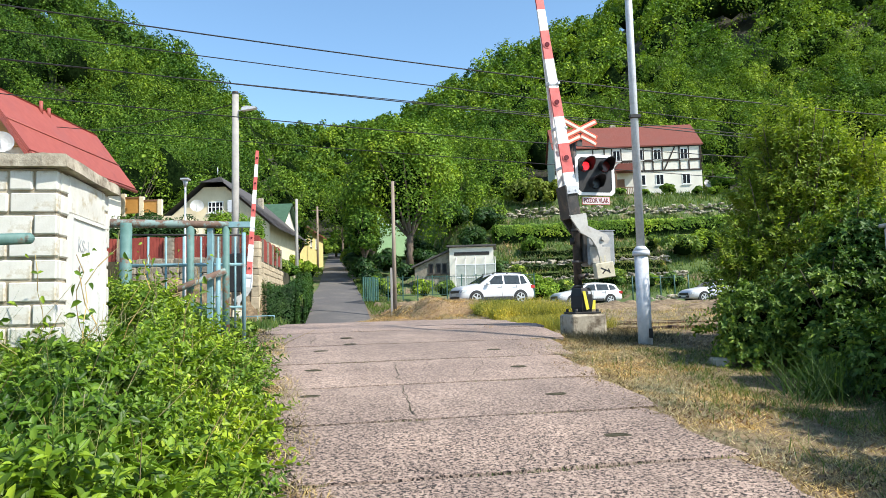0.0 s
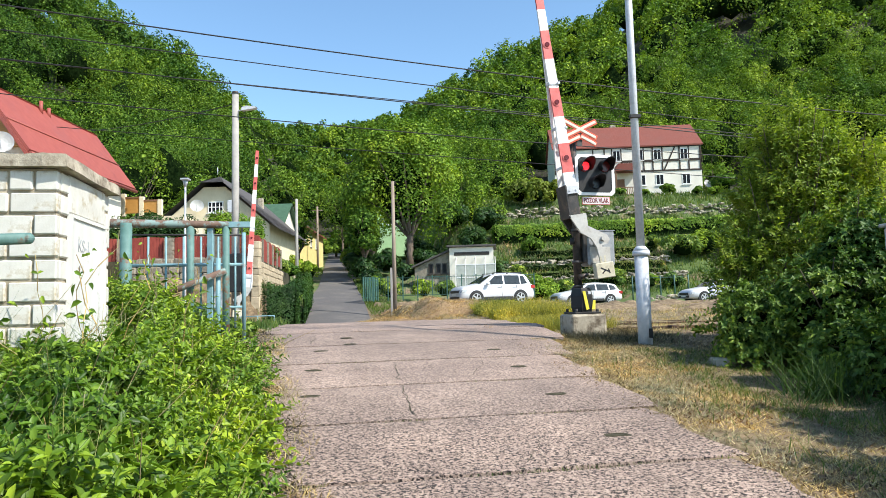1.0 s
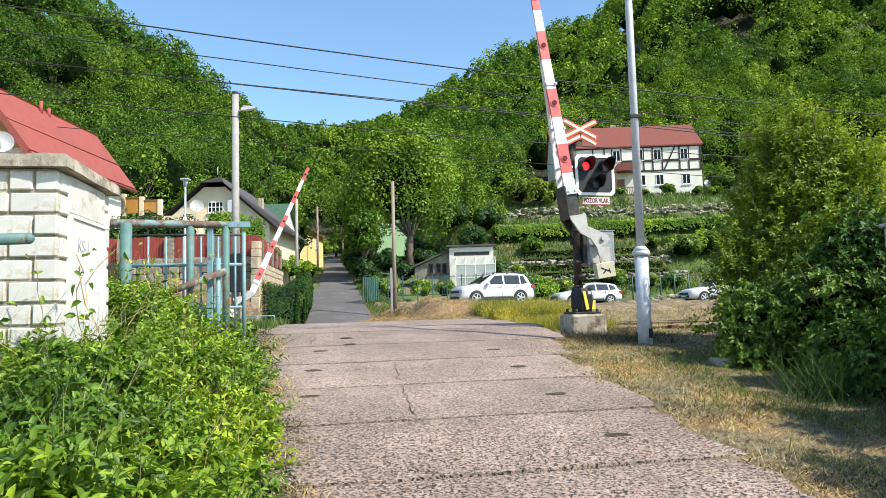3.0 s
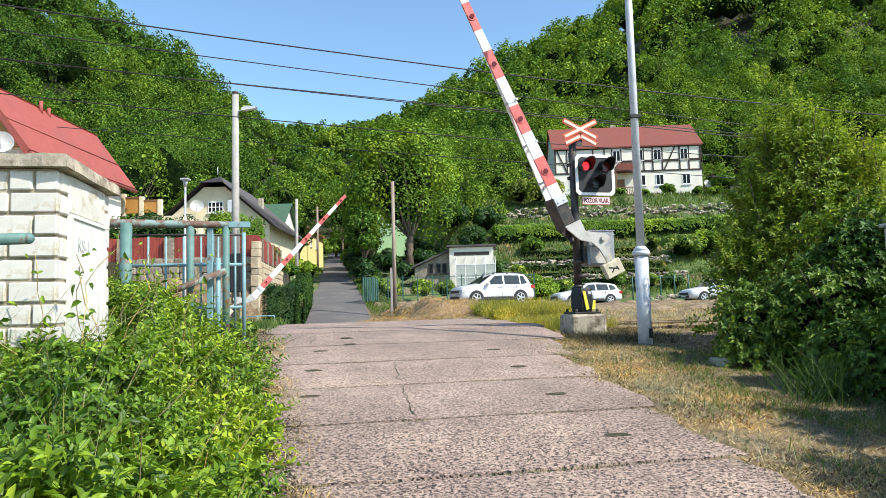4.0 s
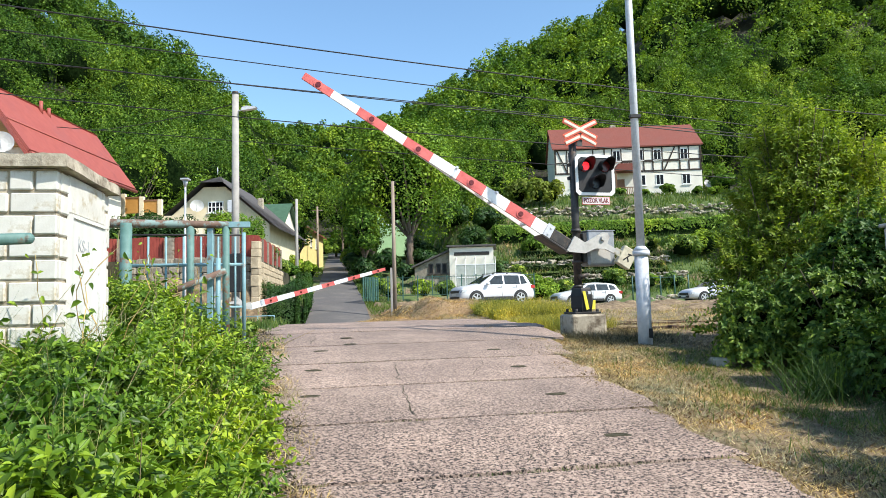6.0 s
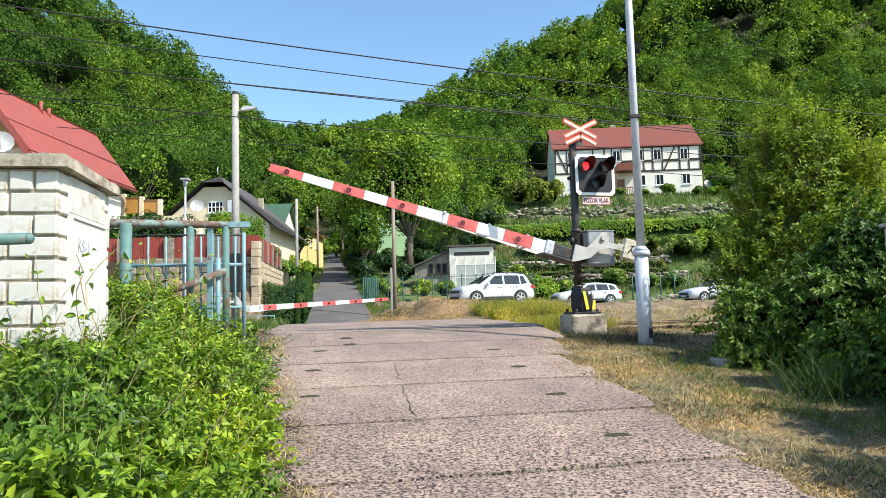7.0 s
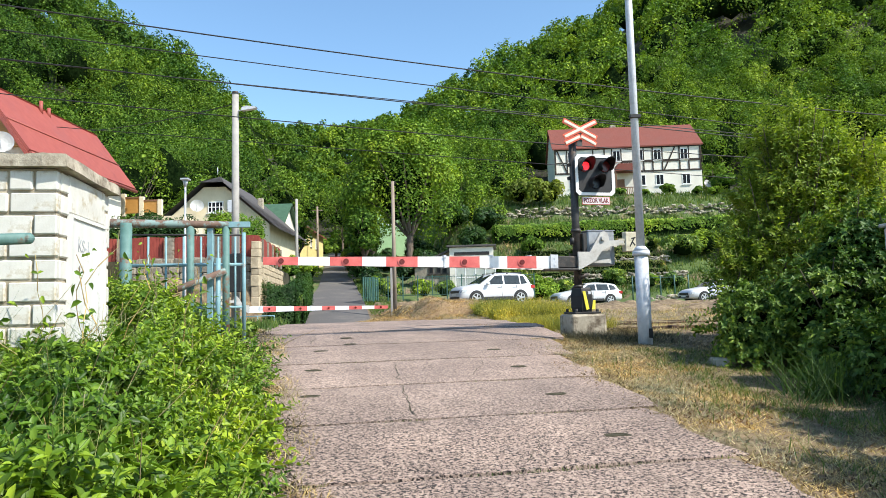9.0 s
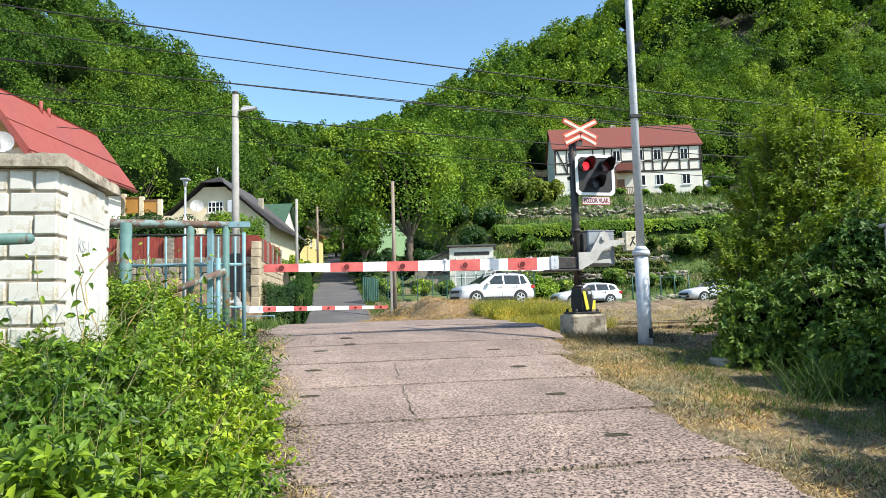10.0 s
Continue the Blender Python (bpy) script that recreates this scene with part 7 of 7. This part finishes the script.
def railing():
    r = thing("railing", pose(-4.45, 9.5, 1.35, 0, 0, 14.5), "light teal steel railing with slim balusters", "railing")
    L = 1.6
    for z, rr, m in ((1.345, 0.014, M_STEELDK), (0.915, 0.024, M_TEAL), (0.3, 0.02, M_TEAL)):
        bm = B()
        tube(bm, (0, 0, z), (L, 0, z), rr, rr, 8)
        part("rail", bm, m, r)
    for k in range(7):
        bm = B()
        x = 0.07 + k * 0.235
        tube(bm, (x, 0, 0), (x, 0, 1.32), 0.015, 0.015, 8)
        part("baluster", bm, M_TEAL, r)
    bm = B()
    tube(bm, (L, 0, -0.2), (L, 0, 1.38), 0.028, 0.028, 10)
    part("end_post", bm, M_TEAL, r)
    return r


pipe_gate()
rl = railing()
low = thing("railing", pose(-7.5, 25.2, 0.72, 0, 0, 10), "low teal pipe railing beside the far barrier", "railing")
for z in (0.3, 0.65):
    bm = B()
    tube(bm, (0, 0, z), (1.2, 0, z), 0.018, 0.018, 8)
    part("rail", bm, M_TEAL, low)
for x in (0, 0.6, 1.2):
    bm = B()
    tube(bm, (x, 0, -0.2), (x, 0, 0.66), 0.022, 0.022, 8)
    part("post", bm, M_TEAL, low)

# cabinet at the edge of the shrubs
cb = thing("cabinet", pose(5.2, 7.0, 0.65, 0, 0, 5), "pale grey railway equipment cabinet among shrubs", "cabinet")
bm = B()
box(bm, -0.55, 0.5, -0.2, 0.2, 1.12, 1.64, None, 0.02)
part("body", bm, M_STEELGR, cb)
bm = B()
box(bm, -0.58, 0.53, -0.23, 0.23, 1.64, 1.68, None, 0.01)
part("lid", bm, M_STEELGR, cb)
bm = B()
box(bm, -0.1, 0.1, -0.1, 0.1, -0.3, 1.12)
part("stand", bm, M_STEELDK, cb)

# loose slab of stone on the verge
for x, y, rz, sx in ((3.62, 8.75, 35, 0.32),):
    sb = thing("stone_block", pose(x, y, height(x, y), 4, 6, rz), "weathered grey kerb stone lying on the verge", "stone", "loose stones")
    bm = B()
    box(bm, -sx, sx, -0.16, 0.16, -0.08, 0.07, None, 0.03)
    for vv in bm.verts:
        vv.co += Vector((noise.noise(vv.co * 4), noise.noise(vv.co * 4 + Vector((5, 0, 0))), noise.noise(vv.co * 6))) * 0.03
    part("block", bm, M_OLDCONC, sb)

M_TEALDK = surf("dark green fence paint", (0.022, 0.07, 0.055), (0.045, 0.12, 0.095), 8, 0.6, bstr=0.1)
# wire garden fence with teal posts
gf2 = thing("garden_fence", pose(-4.3, 41.5, 2.1, 0, 0, 4), "low teal wire garden fence below the shed", "fence")
for k in range(12):
    bm = B()
    x = k * 0.9
    box(bm, x - 0.035, x + 0.035, -0.03, 0.03, -0.2, 1.35, None, 0.005)
    part("post", bm, M_TEALDK, gf2)
for z in (0.15, 1.25):
    bm = B()
    tube(bm, (0, 0, z), (9.9, 0, z), 0.02, 0.02, 6)
    part("rail", bm, M_TEALDK, gf2)
bm = B()
for k in range(66):
    tube(bm, (0.15 * k, 0.0, 0.1), (0.15 * k, 0.0, 1.25), 0.008, 0.008, 4, False)
tagged(part("mesh_wires", bm, M_TEALDK, gf2), kind="stuff")
gp = thing("teal_gate", pose(-4.95, 41.6, 1.95, 0, 0, 62), "solid teal slatted garden gate by the lane", "gate")
for k in range(9):
    bm = B()
    box(bm, k * 0.2, k * 0.2 + 0.12, -0.015, 0.015, 0, 1.5)
    part("slat", bm, M_TEALDK, gp)
for z in (0.2, 1.25):
    bm = B()
    box(bm, 0, 1.75, 0.017, 0.05, z, z + 0.07)
    part("gate_rail", bm, M_TEALDK, gp)
gf3 = thing("garden_fence", pose(13.3, 48.2, 1.6, 0, 0, 2), "green posts of a wire fence behind the cars", "fence")
for k in range(5):
    bm = B()
    tube(bm, (k * 1.0, 0, -0.2), (k * 1.0, 0, 1.7), 0.05, 0.05, 8)
    part("post", bm, M_TEALDK, gf3)
bm = B()
tube(bm, (0, 0, 1.55), (4, 0, 1.55), 0.02, 0.02, 6)
part("rail", bm, M_TEALDK, gf3)

# ---------------------------------------------------------------- parked cars
M_CARW = surf("white car paint", (0.6, 0.61, 0.63), (0.66, 0.67, 0.69), 2, 0.18, bstr=0)
M_TYRE = surf("black tyre rubber", (0.015, 0.015, 0.016), (0.03, 0.03, 0.03), 20, 0.85, bstr=0.2)
M_RIM = surf("alloy rim", (0.5, 0.5, 0.52), (0.62, 0.62, 0.64), 10, 0.3, 0.7, bstr=0)
M_CARGLASS = glassy("tinted car glass", (0.04, 0.055, 0.065), 0.03)
M_TRIM = surf("black car trim", (0.015, 0.015, 0.016), (0.028, 0.028, 0.03), 9, 0.5, bstr=0)
M_HEADL = glassy("clear headlamp glass", (0.3, 0.33, 0.36), 0.05)
M_TAIL = surf("red tail lamp", (0.35, 0.02, 0.02), (0.45, 0.03, 0.03), 9, 0.15, bstr=0)
M_PLATE = surf("white plate", (0.6, 0.6, 0.58), (0.7, 0.7, 0.68), 5, 0.4, bstr=0)


def car(m, label, prof, W, belt, wheels, R, wins, wind, rear):
    c = thing("car", m, label, "car", "parked white cars")
    xs = np.linspace(prof[0][0], prof[-1][0], 34)
    px, pz = [p[0] for p in prof], [p[1] for p in prof]
    L = prof[-1][0]
    tops = np.interp(xs, px, pz)
    bm = B()
    rings = []

    def half(x):
        e = min(x / 0.55, (L - x) / 0.45, 1.0)
        return W / 2 * (0.80 + 0.20 * max(e, 0) ** 0.45)

    def yroof(x):
        return half(x) - 0.2

    for x, zt in zip(xs, tops):
        w = half(x)
        zb = 0.24 + 0.12 * (max(0, 0.35 - x) + max(0, x - L + 0.35))
        hi = zt > belt + 0.06
        bl = belt if hi else zt - 0.05
        wr = yroof(x) if hi else w - 0.12
        ring = [(0, zb), (w - 0.12, zb), (w - 0.01, zb + 0.14), (w, 0.62), (w - 0.035, bl), (wr, max(zt - 0.07, bl + 0.01)), (wr - 0.16, zt), (0, zt + 0.015)]
        rings.append([[bm.verts.new((x, -y, z)) for y, z in ring], [bm.verts.new((x, y, z)) for y, z in ring]])
    for a, b in zip(rings, rings[1:]):
        for s in (0, 1):
            for i in range(7):
                f = bm.faces.new((a[s][i], a[s][i + 1], b[s][i + 1], b[s][i]))
                f.smooth = True
    for r in (rings[0], rings[-1]):
        for i in range(7):
            bm.faces.new((r[0][i], r[0][i + 1], r[1][i + 1], r[1][i]))
    bmesh.ops.remove_doubles(bm, verts=bm.verts, dist=0.001)
    body = part("body", bm, M_CARW, c)

    def yside(x, z):
        zt = float(np.interp(x, px, pz))
        w = half(x) - 0.035
        k = np.clip((z - belt) / max(zt - 0.07 - belt, 0.05), 0, 1)
        return w + (yroof(x) - w) * k + 0.008

    for poly in wins:
        for s in (-1, 1):
            bm = B()
            f = bm.faces.new([bm.verts.new((x, s * yside(x, z), z)) for x, z in poly])
            bmesh.ops.solidify(bm, geom=[f], thickness=0.004)
            part("side_window", bm, M_CARGLASS, c)
    for name, (x0, z0), (x1, z1) in (("windscreen", *wind), ("rear_window", *rear)):
        bm = B()
        dz = 0.015
        w0, w1 = half(x0) - 0.16, yroof(x1) - 0.08
        f = bm.faces.new([bm.verts.new(p) for p in ((x0, -w0, z0 + dz), (x0, w0, z0 + dz), (x1, w1, z1 + dz), (x1, -w1, z1 + dz))])
        bmesh.ops.solidify(bm, geom=[f], thickness=0.01)
        part(name, bm, M_CARGLASS, c)
    for wx in wheels:
        for s in (-1, 1):
            y = s * (W / 2 - 0.1)
            bm = B()
            tube(bm, (wx, y - s * 0.1, R), (wx, s * (half(wx) + 0.004), R), R + 0.07, R + 0.07, 26)
            part("wheel_arch", bm, M_TRIM, c)
            bm = B()
            tube(bm, (wx, y - s * 0.1, R), (wx, y + s * 0.1, R), R, R, 26)
            tube(bm, (wx, y + s * 0.1, R), (wx, y + s * 0.118, R), R - 0.01, R - 0.05, 26)
            wh = part("wheel", bm, M_TYRE, c)
            bm = B()
            tube(bm, (wx, y + s * 0.105, R), (wx, y + s * 0.122, R), R * 0.24, R * 0.2, 14)
            for k in range(5):
                a = k * math.tau / 5
                mm = Matrix.Translation((wx, y + s * 0.118, R)) @ Matrix.Rotation(a, 4, 'Y')
                box(bm, R * 0.12, R * 0.68, -0.008, 0.008, -R * 0.1, R * 0.1, mm)
            for k in range(22):
                a0 = k * math.tau / 22
                mm = Matrix.Translation((wx, y + s * 0.118, R)) @ Matrix.Rotation(a0, 4, 'Y')
                box(bm, R * 0.64, R * 0.73, -0.008, 0.008, -R * 0.11, R * 0.11, mm)
            part("rim", bm, M_RIM, wh)
    bm = B()
    hz = float(np.interp(0.15, px, pz))
    box(bm, -0.02, 0.1, -W * 0.3, W * 0.3, hz - 0.28, hz - 0.14, None, 0.02)
    part("grille", bm, M_TRIM, c)
    bm = B()
    box(bm, -0.02, 0.12, -W * 0.36, W * 0.36, 0.3, 0.46, None, 0.03)
    part("front_bumper", bm, M_TRIM, c)
    bm = B()
    box(bm, -0.035, -0.015, -0.26, 0.26, hz - 0.42, hz - 0.31)
    part("number_plate", bm, M_PLATE, c)
    for s in (-1, 1):
        bm = B()
        prism(bm, [(0.03, hz - 0.27), (0.5, hz - 0.2), (0.55, hz - 0.1), (0.1, hz - 0.13)], s * W * 0.30, s * (half(0.25) + 0.006))
        part("headlight", bm, M_HEADL, c)
        bm = B()
        box(bm, L - 0.28, L + 0.005, min(s * W * 0.33, s * (half(L - 0.2) + 0.006)), max(s * W * 0.33, s * (half(L - 0.2) + 0.006)), belt - 0.22, belt - 0.03, None, 0.03)
        part("tail_light", bm, M_TAIL, c)
        bm = B()
        yy = s * (half(1.3) + 0.1)
        box(bm, wind[0][0] + 0.3, wind[0][0] + 0.5, min(yy - 0.1, yy + 0.1), max(yy - 0.1, yy + 0.1), belt - 0.02, belt + 0.13, None, 0.04)
        part("wing_mirror", bm, M_CARW, c)
        bm = B()
        box(bm, wheels[0] + 0.45, wheels[1] - 0.45, min(s * (W / 2 - 0.06), s * (W / 2 + 0.012)), max(s * (W / 2 - 0.06), s * (W / 2 + 0.012)), 0.24, 0.42, None, 0.02)
        part("sill_trim", bm, M_TRIM, c)
        for hx in (2.15, 3.05):
            bm = B()
            box(bm, hx, hx + 0.2, min(s * (W / 2 - 0.03), s * (W / 2 + 0.025)), max(s * (W / 2 - 0.03), s * (W / 2 + 0.025)), belt - 0.13, belt - 0.09, None, 0.01)
            part("door_handle", bm, M_CARW, c)
            bm = B()
            xx = hx + 0.24
            box(bm, xx, xx + 0.012, min(s * (W / 2 - 0.03), s * (W / 2 + 0.002)), max(s * (W / 2 - 0.03), s * (W / 2 + 0.002)), 0.4, belt - 0.02)
            part("door_seam", bm, M_TRIM, c)
    return c


SUV = [(0, 0.62), (0.04, 0.86), (0.25, 0.97), (1.05, 1.09), (1.25, 1.16), (1.95, 1.6), (2.5, 1.68), (3.3, 1.67), (3.95, 1.6), (4.25, 1.2), (4.38, 1.02), (4.43, 0.7)]
EST = [(0, 0.5), (0.05, 0.72), (0.3, 0.84), (1.05, 0.95), (1.3, 1.02), (2.1, 1.42), (2.7, 1.48), (3.6, 1.43), (4.15, 1.33), (4.4, 1.0), (4.52, 0.86), (4.56, 0.6)]


def roof_rail(c, W):
    for s in (-1, 1):
        bm = B()
        tube(bm, (2.0, s * (W / 2 - 0.27), 1.69), (3.7, s * (W / 2 - 0.27), 1.69), 0.022, 0.022, 8)
        for x in (2.0, 2.85, 3.7):
            box(bm, x - 0.04, x + 0.04, s * (W / 2 - 0.27) - 0.02, s * (W / 2 - 0.27) + 0.02, 1.6, 1.69)
        part("roof_rail", bm, M_TRIM, c)


def place(front_x, front_y, yaw):
    return pose(front_x, front_y, height(front_x + 2, front_y + 0.4) - 0.02, 0, 0, yaw)


suv = car(place(0.55, 36.5, 22), "white compact off-road car parked on dry grass", SUV, 1.81, 1.04, (0.88, 3.5), 0.35,
    [[(1.5, 1.06), (2.5, 1.06), (2.5, 1.55), (2.05, 1.53)], [(2.58, 1.06), (3.5, 1.06), (3.5, 1.54), (2.58, 1.55)], [(3.56, 1.06), (3.95, 1.1), (3.78, 1.5), (3.56, 1.53)]],
    ((1.12, 1.1), (1.9, 1.56)), ((4.27, 1.14), (3.98, 1.55)))
roof_rail(suv, 1.81)
car(place(7.25, 45.2, 14), "white low estate car parked behind the barrier", EST, 1.8, 0.92, (0.92, 3.62), 0.32,
    [[(1.55, 0.94), (2.6, 0.94), (2.6, 1.36), (2.15, 1.34)], [(2.68, 0.94), (3.55, 0.94), (3.5, 1.34), (2.68, 1.36)], [(3.62, 0.95), (4.1, 0.99), (3.95, 1.24), (3.6, 1.33)]],
    ((1.15, 0.97), (2.05, 1.4)), ((4.38, 1.0), (4.12, 1.3)))
car(place(15.4, 44.0, 10), "white estate car partly hidden by shrubs", EST, 1.8, 0.92, (0.92, 3.62), 0.32,
    [[(1.55, 0.94), (2.6, 0.94), (2.6, 1.36), (2.15, 1.34)], [(2.68, 0.94), (3.55, 0.94), (3.5, 1.34), (2.68, 1.36)], [(3.62, 0.95), (4.1, 0.99), (3.95, 1.24), (3.6, 1.33)]],
    ((1.15, 0.97), (2.05, 1.4)), ((4.38, 1.0), (4.12, 1.3)))


def motions():
    y = -0.09
    # boom angle above level, seconds and degrees
    near_rows = [(0, 82.9), (2.7, 82.9), (2.9, 82.6), (3.1, 80.6), (3.4, 76.2), (3.8, 69.2), (4.0, 65.5), (4.3, 60.6), (4.5, 57.4), (5.0, 48.9), (5.3, 43.7), (5.5, 40.5), (5.7, 37.0),
                 (6.2, 28.6), (6.8, 19.1), (7.0, 15.8), (7.3, 11.3), (7.5, 8.25), (7.6, 6.8), (7.7, 5.2), (7.8, 4.0), (7.9, 3.4), (8.0, 2.8), (8.1, 2.3), (8.2, 1.6), (8.3, 1.0),
                 (8.4, 0.15), (8.5, -0.6), (8.6, -0.7), (8.8, 0.45), (9.0, 0.93), (9.15, 0.45), (9.3, 0.0), (9.6, -0.2), (10.0, -0.25)]
    walk(near_arm, [(t, pose(HX, y, HZ, 0, a, 0)) for t, a in near_rows])
    far_rows = [(0, 86.2), (1.8, 86.2), (2.0, 85.4), (2.2, 82.5), (2.5, 76.0), (2.7, 71.5), (3.2, 62.5), (3.8, 51.5), (4.0, 48.0), (4.5, 39.5), (5.0, 31.0), (5.5, 23.0), (5.7, 19.5),
                (6.2, 11.5), (6.5, 7.2), (6.8, 4.0), (7.0, 2.6), (7.3, 0.5), (7.5, -0.5), (10.0, -0.5)]
    walk(far_arm, [(t, pose(FHX, y, FHZ, 0, -a, 0)) for t, a in far_rows])
    # the burning lamp changes sides twice a second
    rows = []
    for k in range(11):
        for t, s in ((k - 0.25, 0), (k - 0.2, 0), (k + 0.2, 0), (k + 0.27, 0), (k + 0.3, 1), (k + 0.35, 1), (k + 0.65, 1), (k + 0.72, 1)):
            if 0 <= t <= 10:
                rows.append((t, s))
    rows = [(0.0, 0)] + rows + [(10.0, 0)]
    walk(flash_lamp, [(t, pose(*LAMP_SPOTS[s])) for t, s in rows])


motions()
